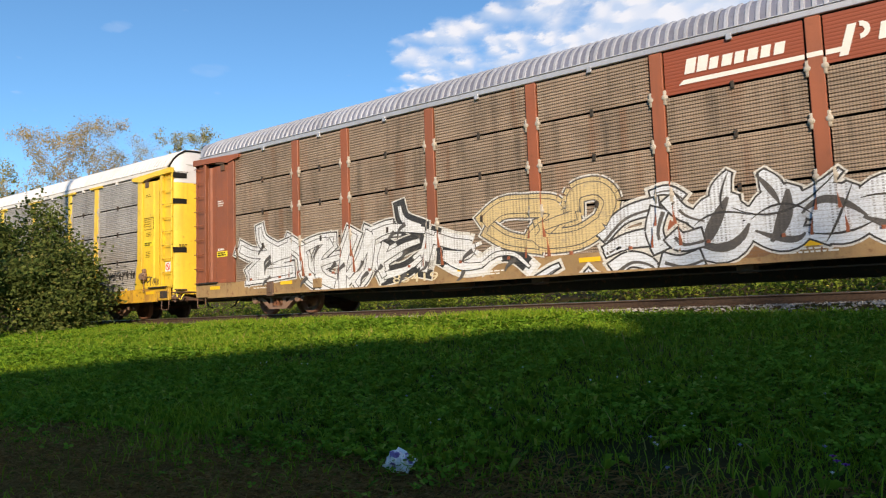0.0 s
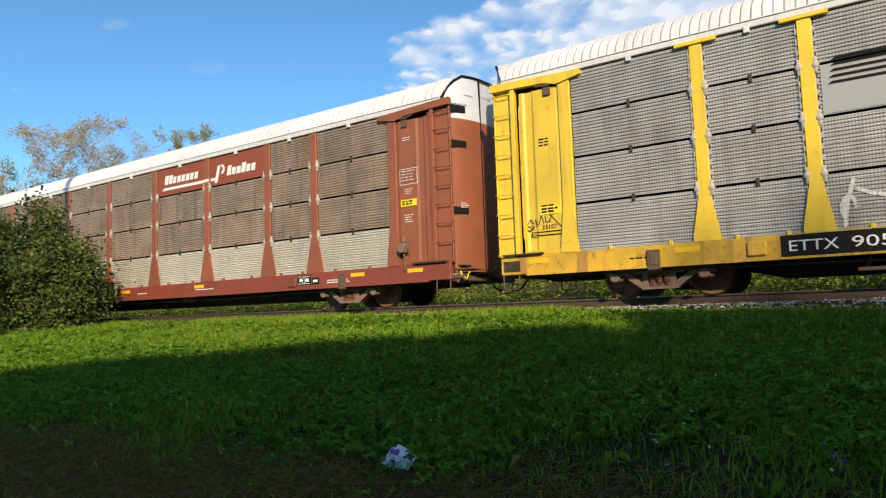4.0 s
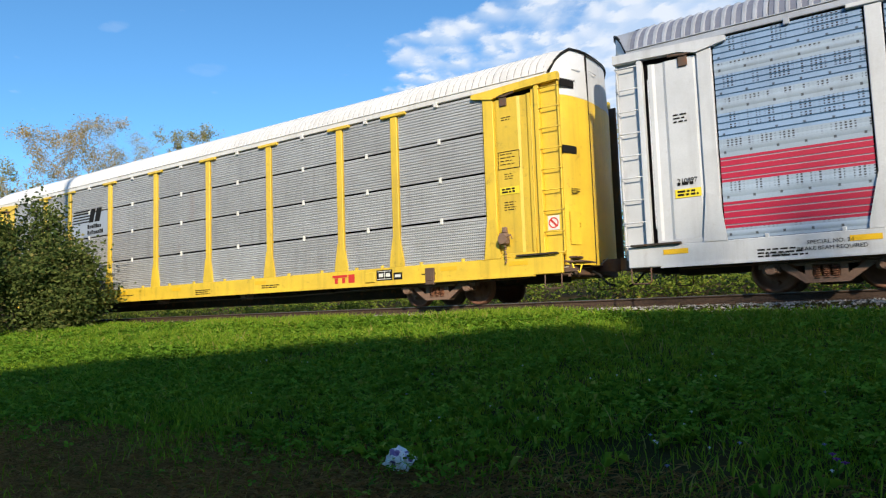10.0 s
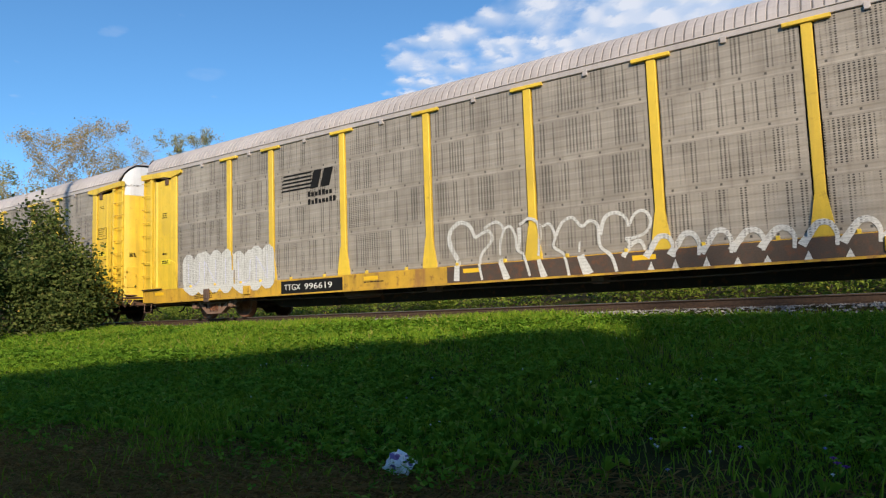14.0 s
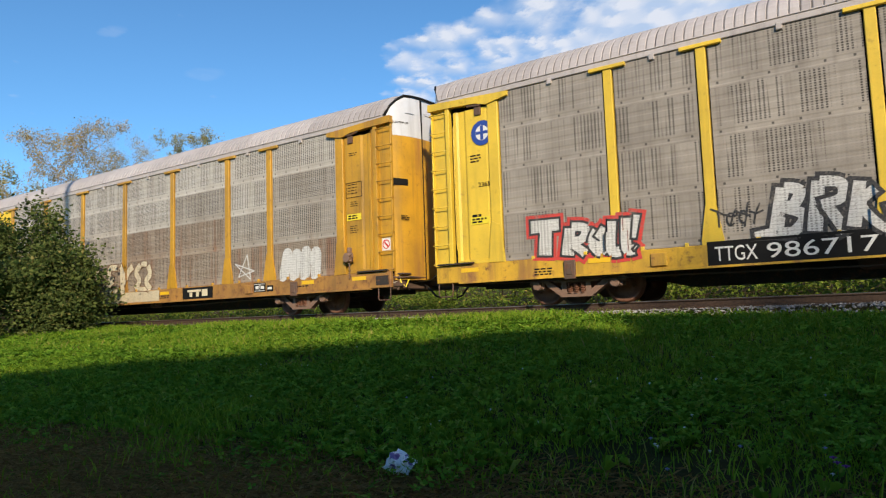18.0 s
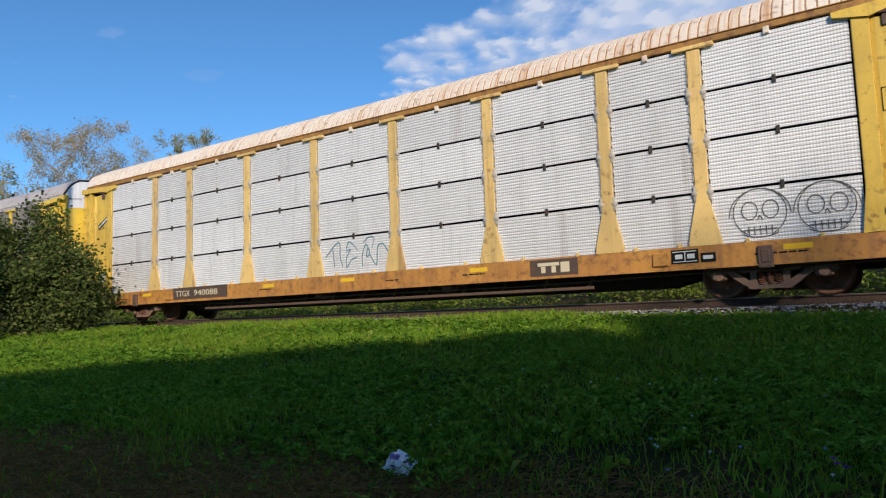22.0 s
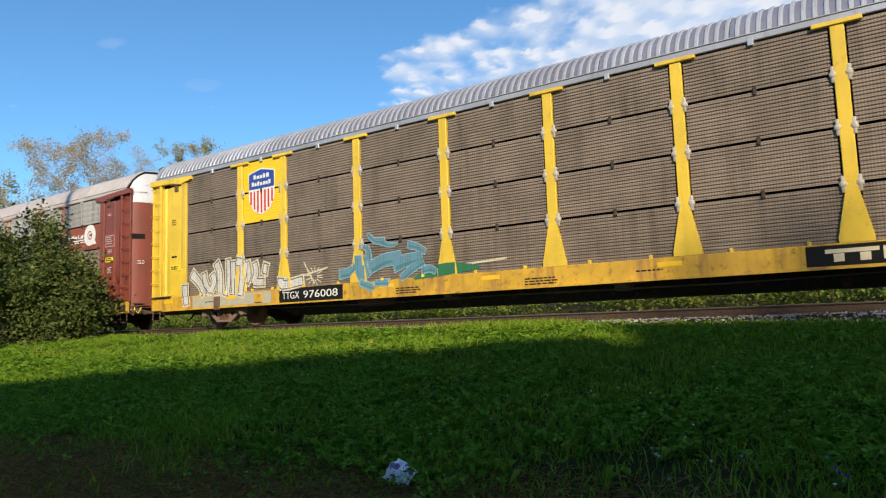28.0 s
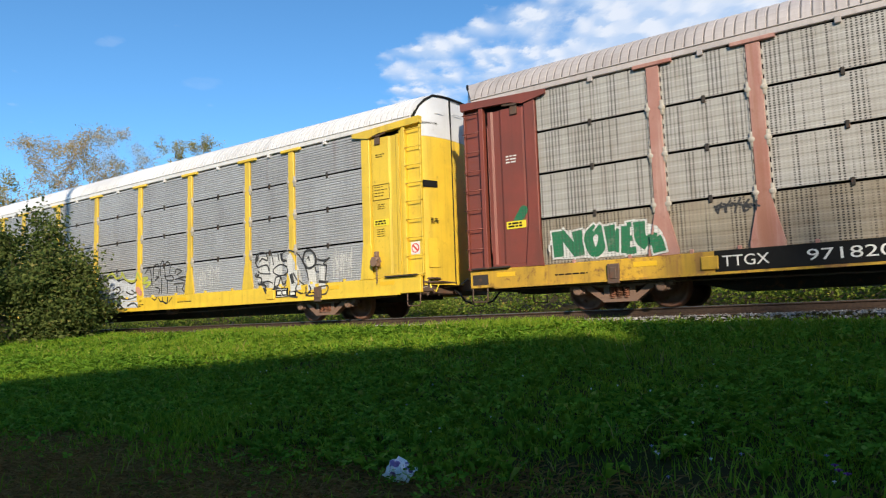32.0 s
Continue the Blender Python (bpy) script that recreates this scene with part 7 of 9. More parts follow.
blue_letters = [
    [(0.27, 0.2, [(-4.96, 1.28), (-4.61, 1.31), (-4.35, 1.48)]), (0.39, 0.36, [(-4.15, 1.72), (-4.14, 1.36), (-4.01, 1.09)]), (0.1, 0.19, [(-4.18, 1.96), (-3.95, 1.89), (-3.89, 1.59)])],
    [(0.09, 0.19, [(-3.93, 2.27), (-3.7, 2.08), (-3.36, 2.03)]), (0.16, 0.06, [(-3.53, 2.04), (-3.2, 1.92), (-2.95, 1.93)]), (0.31, 0.36, [(-3.88, 1.36), (-3.4, 1.53), (-2.84, 1.56)])],
    [(0.37, 0.24, [(-3.08, 1.37), (-2.64, 1.48), (-2.17, 1.54)]), (0.2, 0.15, [(-2.61, 1.87), (-2.35, 1.8), (-2.06, 1.65)]), (0.18, 0.21, [(-2.83, 1.04), (-2.5, 1.25), (-2.13, 1.42)]), (0.18, 0.14, [(-2.2, 1.19), (-1.94, 1.22), (-1.77, 1.13)])],
    [(0.16, 0.19, [(-4.17, 1.01), (-3.74, 0.85)]), (0.15, 0.18, [(-3.67, 0.97), (-3.22, 0.96)])]]
piece(c10, blue_letters, TURQ, SKYB, None, "faded turquoise graffiti piece with pale outlines", 0.016, 0.0, AQUA, 0.3)
spray(c10, swoop((-2.4, 1.0), (-1.6, 1.25), (-0.5, 1.15), 0.3), GREEN, 1, "faded green graffiti tail")
spray(c10, strokes([[(-5.9 + 0.3 * math.cos(a) * 0.4, 1.3 + 0.12 * math.sin(a)), (-5.9 + 0.34 * math.cos(a), 1.3 + 0.26 * math.sin(a))] for a in (0.5 * i for i in range(13))], 0.03), BONE, 1, "thin pale star tag")
spray(c10, strokes([[(-1.0, 1.25), (0.2, 1.3)], [(-6.6, 1.3), (-5.4, 1.5)], [(-6.3, 1.7), (-5.9, 1.1)]], 0.05), BONE, 1)
# brown-red car over a yellow sill
plate(c11, -8.06, -4.92, 0.67, 0.97, "TTGX", "971820", gap=0.5)
brand_plate(c11, 5.03, 6.69, WHITE, BLACK)
qx, qz = 10.95, 3.62
flat("emblem", ring_poly(qx, qz, 0.17, 0.40, 0, 360, 26) + [[(qx + 0.12, qz - 0.36), (qx + 0.46, qz - 0.36), (qx + 0.34, qz - 0.2), (qx + 0.12, qz - 0.2)]]
     + ring_poly(qx, qz, 0.06, 0.12, 30, 330, 14) + [rect(9.3, qx - 0.1, 3.38, 3.42), rect(9.3, qx - 0.1, 3.46, 3.50)] + blocks(9.35, 3.55, 0.7, 0.14, 7, 0, 3) + blocks(10.1, 3.55, 0.4, 0.14, 4, 0, 5),
     WHITE, c11, "white wheel emblem on brown", y=SCREEN_Y)
wx = -1.85
flat("emblem", ring_poly(wx, 3.66, 0.20, 0.32, 30, 200, 14) + ring_poly(wx, 3.66, 0.06, 0.13, 0, 250, 12) + blocks(-3.95, 3.62, 1.25, 0.20, 7, 0, 2)
     + [rect(-3.95, wx + 0.1, 3.40, 3.47), rect(-3.95, wx + 0.16, 3.24, 3.31), rect(wx - 0.32, wx - 0.2, 3.4, 3.72)], WHITE, c11, "white wheel emblem on brown", y=SCREEN_Y)
spray(c11, [capsule((-11.2, 1.42), (-9.3, 1.38), 0.62)], CHALK, 1, "pale ground under the letters")
novel = [[(0.18, 0.16, [(-11.31, 1.73), (-11.29, 1.17)]), (0.12, 0.14, [(-11.23, 1.71), (-10.84, 1.19)]), (0.16, 0.13, [(-10.85, 1.7), (-10.78, 1.16)])],
         [(0.14, 0.14, [(-10.4, 1.72), (-10.59, 1.54), (-10.5, 1.22), (-10.34, 1.28), (-10.27, 1.56), (-10.4, 1.72)])],
         [(0.17, 0.12, [(-10.12, 1.74), (-10.08, 1.19)]), (0.12, 0.12, [(-9.89, 1.64), (-10.03, 1.18)])]]
novel += [[(0.13, 0.13, [(-9.77, 1.69), (-9.8, 1.13)]), (0.08, 0.07, [(-9.74, 1.7), (-9.58, 1.72)]), (0.08, 0.08, [(-9.75, 1.42), (-9.6, 1.43)]), (0.1, 0.1, [(-9.79, 1.17), (-9.57, 1.18)])],
          [(0.17, 0.16, [(-9.48, 1.75), (-9.47, 1.4), (-9.33, 1.26)]), (0.16, 0.18, [(-9.36, 1.32), (-9.15, 1.36), (-9.08, 1.09)])]]
novel = [[(a * 1.45, b * 1.45, p) for a, b, p in lines] for lines in novel]
piece(c11, novel, GREEN, CHALK, None, "green graffiti letters with white outlines", 0.04)
spray(c11, strokes(wild(-8.0, -7.2, 1.72, 1.98, 5, 61, 0.5), 0.04), INK, 1, "black marker tag")
spray(c11, [capsule((-12.3, 2.0), (-12.1, 2.3), 0.22)], GREEN, 1, "faded green tag")
# last yellow car
spray(c12, painted([(0.39, 0.5, [(7.79, 1.94), (7.79, 1.22)]), (0.49, 0.55, [(8.35, 1.9), (8.29, 0.99)]), (0.38, 0.43, [(8.82, 1.86), (9.12, 1.32), (9.19, 0.87)]), (0.29, 0.29, [(9.67, 1.82), (9.76, 1.39), (9.82, 0.86)]), (0.21, 0.26, [(10.16, 1.57), (10.22, 0.86)])]), CHALK, 1, "white graffiti fill")
spray(c12, painted([(0.04, 0.05, [(7.53, 1.85), (7.61, 2.07), (7.9, 2.02), (7.94, 1.82), (7.74, 1.89), (7.61, 1.79)]), (0.04, 0.05, [(7.49, 2.05), (7.44, 1.83), (7.53, 1.65), (7.69, 1.67), (7.94, 1.68), (8.02, 1.51)]), (0.04, 0.04, [(7.53, 1.54), (7.69, 1.45), (8.1, 1.42)]), (0.05, 0.05, [(7.48, 1.49), (7.44, 1.38), (7.69, 1.31), (7.65, 1.14), (7.52, 1.18)]), (0.04, 0.04, [(7.56, 1.12), (7.93, 1.21), (8.18, 1.14)]), (0.04, 0.04, [(8.11, 2.08), (8.18, 1.83), (8.22, 1.66)]), (0.04, 0.04, [(8.39, 2.06), (8.46, 1.75)]), (0.04, 0.04, [(8.22, 1.55), (8.5, 1.66), (8.81, 1.56), (8.85, 1.4), (8.5, 1.34), (8.22, 1.44), (8.22, 1.55)])]), INK, 2, "black graffiti outlines")
spray(c12, painted([(0.05, 0.05, [(8.3, 1.3), (8.25, 1.05), (8.41, 1.07), (8.5, 1.31), (8.3, 1.3)]), (0.04, 0.04, [(8.54, 1.31), (8.61, 1.09), (8.81, 1.18)]), (0.04, 0.04, [(8.55, 1.96), (8.82, 2.04), (9.13, 1.97), (9.39, 1.73), (9.57, 1.4), (9.64, 1.13)]), (0.04, 0.04, [(9.08, 1.38), (9.27, 1.15), (9.49, 1.01)]), (0.04, 0.05, [(9.58, 1.72), (9.65, 1.79), (9.69, 1.66)]), (0.05, 0.04, [(9.95, 1.71), (10.23, 1.64), (10.45, 1.7), (10.23, 1.56), (10.34, 1.5), (9.94, 1.56)]), (0.04, 0.04, [(9.9, 1.48), (9.94, 1.37), (10.05, 1.34)]), (0.04, 0.04, [(10.34, 1.5), (10.29, 1.09)]), (0.04, 0.05, [(8.73, 1.05), (8.73, 0.86), (8.95, 0.72), (9.26, 0.68)])]), INK, 2, "black graffiti outlines")
spray(c12, painted([(0.05, 0.05, [(9.27, 1.07), (9.19, 0.89), (9.41, 0.77)]), (0.05, 0.04, [(9.6, 0.97), (9.59, 0.69)]), (0.05, 0.04, [(9.71, 0.99), (9.78, 0.86), (9.63, 0.71), (10, 0.72), (10.07, 0.9)]), (0.04, 0.04, [(10.07, 0.92), (10.43, 0.93), (10.35, 0.73), (10.07, 0.74), (10.07, 0.92)]), (0.11, 0.09, [(7.85, 1.05), (8.01, 0.84), (8.21, 0.86)]), (0.06, 0.08, [(8.09, 0.84), (8.41, 0.99), (8.8, 0.75)]), (0.1, 0.07, [(8.55, 1.99), (8.58, 1.79), (8.78, 1.75)]), (0.12, 0.13, [(9, 1.36), (9.08, 1.08)]), (0.07, 0.07, [(9.43, 1.73), (9.51, 1.94), (9.73, 1.97), (9.91, 1.8), (9.91, 1.56), (9.65, 1.47), (9.46, 1.62), (9.43, 1.73)])]), INK, 2, "black graffiti outlines")
spray(c12, painted([(0.08, 0.07, [(10.04, 1.08), (10.4, 1.03)]), (0.06, 0.1, [(7.53, 1.99), (7.46, 1.83)]), (0.07, 0.1, [(7.57, 1.45), (7.51, 1.35)]), (0.1, 0.06, [(7.65, 1.17), (7.89, 1.07)])]), INK, 2, "black graffiti outlines")
spray(c12, painted([(0.04, 0.04, [(1.72, 1.84), (1.99, 2.02), (2.11, 1.72)]), (0.04, 0.04, [(2.22, 1.65), (2.27, 2.06), (2.54, 2.08), (2.54, 1.76)]), (0.04, 0.04, [(2.65, 1.72), (2.65, 2.1), (2.81, 2.18), (2.92, 1.67)]), (0.04, 0.04, [(2.86, 2.05), (3.02, 2.17), (3.18, 2.03), (3.13, 1.75)]), (0.04, 0.03, [(2.92, 1.67), (3.29, 1.68), (3.34, 1.52), (2.97, 1.57), (2.87, 1.74)]), (0.04, 0.04, [(2.11, 1.66), (2.17, 1.4)]), (0.04, 0.04, [(2.38, 1.7), (2.54, 1.69), (2.33, 1.58)]), (0.04, 0.04, [(2.71, 1.65), (2.71, 1.11)]), (0.04, 0.04, [(3.03, 1.54), (3.03, 1.1)]), (0.03, 0.04, [(2.33, 1.35), (2.6, 1.28), (2.55, 1.12)])]), INK, 1, "black outlined tag")
spray(c12, painted([(0.04, 0.04, [(3.44, 1.73), (3.54, 1.88), (3.8, 1.8), (3.54, 1.69)]), (0.04, 0.04, [(3.44, 1.54), (4, 1.6), (4.05, 1.47), (3.65, 1.56)]), (0.04, 0.04, [(3.39, 1.39), (3.95, 1.39), (3.85, 1.21), (4.01, 1.08)]), (0.04, 0.04, [(3.55, 1.32), (3.55, 1.13)]), (0.04, 0.04, [(2.23, 1.01), (2.39, 0.91), (2.55, 1.01)]), (0.04, 0.04, [(2.61, 0.98), (2.77, 0.83), (2.87, 0.99)]), (0.04, 0.03, [(3.19, 0.81), (3.4, 0.97)]), (0.05, 0.06, [(2.82, 0.86), (3.09, 0.78), (3.14, 0.98)])]), INK, 1, "black outlined tag")
spray(c12, painted([(0.48, 0.53, [(-0.52, 1.55), (1.27, 1.45)]), (0.41, 0.39, [(-0.51, 1.17), (1.34, 1.12)]), (0.27, 0.2, [(-0.44, 0.86), (1.4, 0.8)])]), PALE_SILVER, 1, "pale grey graffiti ground")
spray(c12, painted([(0.08, 0.08, [(-0.65, 1.9), (-0.28, 1.98), (-0.03, 1.79), (0.27, 1.84), (0.32, 1.98), (0.57, 1.72), (0.98, 1.63), (1.27, 1.71), (1.38, 1.9), (1.55, 1.69), (1.89, 1.7), (1.61, 1.53), (2.06, 1.53), (1.78, 1.35)])]), ACID, 2.4, "yellow-green scrawled line")
spray(c12, painted([(0.05, 0.05, [(-0.65, 1.8), (-0.16, 1.85), (0.09, 1.7), (0.47, 1.73), (0.92, 1.55), (1.36, 1.67)]), (0.05, 0.06, [(-0.27, 1.36), (0.1, 1.48), (0.22, 1.34), (-0.14, 1.19)]), (0.05, 0.05, [(0.58, 1.29), (0.93, 1.17), (1.33, 1.25)]), (0.05, 0.05, [(0.93, 1.33), (1.16, 1.22)]), (0.06, 0.05, [(-0.63, 1.04), (0.11, 1.08), (0.82, 1.01), (1.34, 1.08)]), (0.05, 0.06, [(-0.25, 0.75), (0.23, 0.84), (0.53, 0.69)]), (0.06, 0.05, [(0.77, 0.78), (1.17, 0.86), (1.46, 0.69)])]), INK, 2, "black graffiti outline")
spray(c12, [capsule((1.39, 1.31), (1.56, 1.2), 0.22)], PINK, 2.6, "salmon spot")
spray(c12, strokes(wild(4.6, 5.75, 1.15, 1.95, 9, 67, 0.5), 0.022) + strokes(wild(10.55, 11.3, 1.05, 1.95, 8, 68, 0.5), 0.022), CHALK, 1, "faint white tag")

# small readable marks
letters("FT 203", 11.78, 1.62, 0.10, BLACK, c1, -HALF - 0.006, "black stencilled mark", width=0.34)
letters("LD LMT 80000", -1.75, 0.70, 0.075, BLACK, c3, -HALF - 0.018, "black stencilled load limit", width=0.95)
letters("SPECIAL NO. 24", -10.30, 0.83, 0.07, BLACK, c3, -HALF - 0.018, "black stencilled notice", width=0.72)
letters("BRAKE BEAM REQUIRED", -10.46, 0.72, 0.07, BLACK, c3, -HALF - 0.018, "black stencilled notice", width=1.08)
letters("28\" WHEELS", -11.0, 0.66, 0.06, BLACK, c3, -HALF - 0.018, "black stencilled notice", width=0.42)
letters("210897", -12.49, 2.21, 0.10, BLACK, c3, PLATE_Y - 0.006, "black numerals", width=0.38)
# ---- ground and track ----
PY = [-60, -40, 0, 4, 8, 11, 12.4, 13.3, 13.9, 17, 18, 20, 24, 25.6, 27.5, 30.5, 60, 2000]
PZ = [-1.9, -1.9, -1.70, -1.36, -0.80, -0.42, -0.32, -0.27, -0.20, -0.20, -0.45, -0.45, -0.40, -0.05, 0.8, 2.1, 3.0, 3.0]


def ease(v, lo, hi):
    u = min(1.0, max(0.0, (v - lo) / (hi - lo)))
    return u * u * (3 - 2 * u)


def ground_z(x, y):
    z = float(np.interp(y, PY, PZ))
    z -= 0.12 * min(1, max(0, (x + 6) / 5)) * min(1, max(0, (y - 6) / 4)) * min(1, max(0, (13.6 - y) / 0.8))
    if y < 13:
        z += 0.03 * noise.noise((x * 0.5, y * 0.5, 0.0)) + 0.012 * noise.noise((x * 2.1, y * 2.1, 3.0))
    return z


def grass_soil():
    k = Kit("grassy_soil")
    n1, n2 = k.noise(k.own, 0.6, 5), k.noise(k.own, 14.0, 5)
    c = k.mix(k.ramp(n1, 0.35, 0.7), (0.030, 0.034, 0.008), (0.075, 0.046, 0.018))
    c = k.mix(k.ramp(n2, 0.35, 0.7, 0.0, 0.6), c, (0.06, 0.042, 0.016))
    k.bump(n2, 0.6, 0.03)
    return k.done(c, 0.95, spec=0.05)


def build_ground():
    xs = [-1500, -600, -250, -120, -70, -50, -40] + [-36 + 0.5 * i for i in range(89)] + [12, 20, 40, 90, 200, 600, 1500]
    ys = [-1200, -300, -100, -40, -15, -6, 0] + [1 + 0.4 * i for i in range(32)] + [13.9, 15.3, 17, 18, 20, 26, 40, 90, 250, 700, 1800]
    s = Shape().sheet([[(x, y, ground_z(x, y)) for x in xs] for y in ys])
    me = s.mesh("ground", grass_soil(), True)
    thing("ground", "grassy field that rises gently to the railway line", "ground", kind="structure", me=me)


build_ground()


def rail_steel():
    k = Kit("rail_steel")
    z = k.split(k.own)[2]
    n = k.noise(k.own, 18.0, 4)
    c = k.mix(k.ramp(n, 0.3, 0.7), (0.042, 0.025, 0.017), (0.075, 0.044, 0.028))
    top = k.ramp(z, -0.012, -0.004)
    c = k.mix(top, c, (0.30, 0.28, 0.26))
    k.bump(n, 0.3, 0.004)
    return k.done(c, k.ramp(z, -0.012, -0.004, 0.75, 0.35), k.ramp(z, -0.012, -0.004, 0.0, 0.8))


def build_track():
    prof = [(-0.036, 0.0), (0.036, 0.0), (0.038, -0.03), (0.012, -0.05), (0.012, -0.135), (0.07, -0.155), (0.07, -0.175),
            (-0.07, -0.175), (-0.07, -0.155), (-0.012, -0.135), (-0.012, -0.05), (-0.038, -0.03)]
    track = thing("railway_track", "straight railway track with rusty rails on wooden ties", "railway track", kind="structure")
    m = rail_steel()
    for k in (-1, 1):
        part("rail", Shape().prism(prof, -600, 300, "x").mesh("rail", m), track, (0, TRACK_Y + k * 0.755, 0))
    wood = plain("creosoted_tie_wood", (0.075, 0.055, 0.042), 0.85, 0.5, grain=30.0)
    tie = Shape().box(-0.11, 0.11, -1.3, 1.3, -0.17, 0.0, 0.012).mesh("tie", wood)
    for i in range(-90, 26):
        part("tie", tie, track, pose(i * 0.53, TRACK_Y, -0.176 - 0.008 * (i % 3), 0, 0, 1.2 * math.sin(i * 7.3)))
    plate = Shape().box(-0.09, 0.09, -0.18, 0.18, 0.0, 0.014, 0.003).mesh("tie_plate", BARE)
    for i in range(-60, 12):
        part("tie_plate", plate, track, (i * 0.53, TRACK_Y - 0.755, -0.178))


build_track()


def stones_mesh(name, material, spots, seed):
    """Rough stones, one lump for each (x, y, z, size), in one mesh."""
    r = np.random.RandomState(seed)
    base = np.array([(1, 0, 0), (-1, 0, 0), (0, 1, 0), (0, -1, 0), (0, 0, 1), (0, 0, -1)], float)
    tri = np.array([(0, 2, 4), (2, 1, 4), (1, 3, 4), (3, 0, 4), (2, 0, 5), (1, 2, 5), (3, 1, 5), (0, 3, 5)])
    spots = np.array(spots)
    n = len(spots)
    v = base[None] * (0.6 + 0.8 * r.rand(n, 6, 1)) + r.randn(n, 6, 3) * 0.22
    a = r.rand(n) * 6.28
    ca, sa = np.cos(a)[:, None], np.sin(a)[:, None]
    x, y = v[:, :, 0] * ca - v[:, :, 1] * sa, v[:, :, 0] * sa + v[:, :, 1] * ca
    v = np.stack([x, y, v[:, :, 2] * 0.75], -1) * spots[:, None, 3:4] + spots[:, None, :3]
    f = (tri[None] + 6 * np.arange(n)[:, None, None]).reshape(-1, 3)
    me = bpy.data.meshes.new(name)
    me.from_pydata(v.reshape(-1, 3).tolist(), [], f.tolist())
    me.materials.append(material)
    return me


def island_stone():
    k = Kit("ballast_stone")
    g = k.t.nodes.new("ShaderNodeNewGeometry")
    n = k.noise(k.own, 60.0, 3)
    c = k.mix(g.outputs["Random Per Island"], (0.13, 0.12, 0.11), (0.44, 0.42, 0.39))
    c = k.mix(k.ramp(n, 0.4, 0.7, 0.0, 0.4), c, (0.14, 0.11, 0.085))
    k.bump(n, 0.4, 0.006)
    return k.done(c, 0.9)


def build_ballast():
    r = np.random.RandomState(4)
    spots = []
    for x0, x1, n in ((-60, -16, 6500), (-16, 2.5, 11000), (2.5, 16, 3000)):
        x = r.uniform(x0, x1, n)
        y = r.uniform(12.75, 17.9, n)
        right = np.array([ease(v, -7.0, -2.5) for v in x])
        keep = y > 13.35 - 0.55 * right - 0.25 * r.rand(n)
        for a, b in zip(x[keep], y[keep]):
            spots.append((a, b, ground_z(a, b) + 0.005, r.uniform(0.018, 0.040)))
    thing("ballast", "pale crushed stone ballast under the track", "gravel", kind="stuff", me=stones_mesh("ballast", island_stone(), spots, 5))


build_ballast()


# ---- grass ----
def leaf_green(name, low, high, tip=(0.35, 0.33, 0.10), rough=0.6):
    k = Kit(name)
    g = k.t.nodes.new("ShaderNodeNewGeometry")
    rnd = g.outputs["Random Per Island"]
    c = k.mix(rnd, low, high)
    c = k.mix(k.ramp(rnd, 0.93, 0.96), c, tip)
    big = k.noise(k.own, 0.45, 3)
    c = k.mix(k.ramp(big, 0.4, 0.65, 0.0, 0.35), c, tuple(v * 0.7 for v in high))
    k.done(c, 0.85, spec=0.06)
    back = k.t.nodes.new("ShaderNodeBsdfTranslucent")
    k.link(back.inputs["Color"], c)
    add = k.t.nodes.new("ShaderNodeMixShader")
    add.inputs[0].default_value = 0.35
    k.t.links.new(k.b.outputs[0], add.inputs[1])
    k.t.links.new(back.outputs[0], add.inputs[2])
    k.t.links.new(add.outputs[0], k.t.nodes["Material Output"].inputs["Surface"])
    return k.mat


def in_field(x, y):
    """The wedge of meadow in front of the camera, with a margin."""
    return (x < 0.10 * y + 0.4) & (x > -2.75 * y - 1.5)


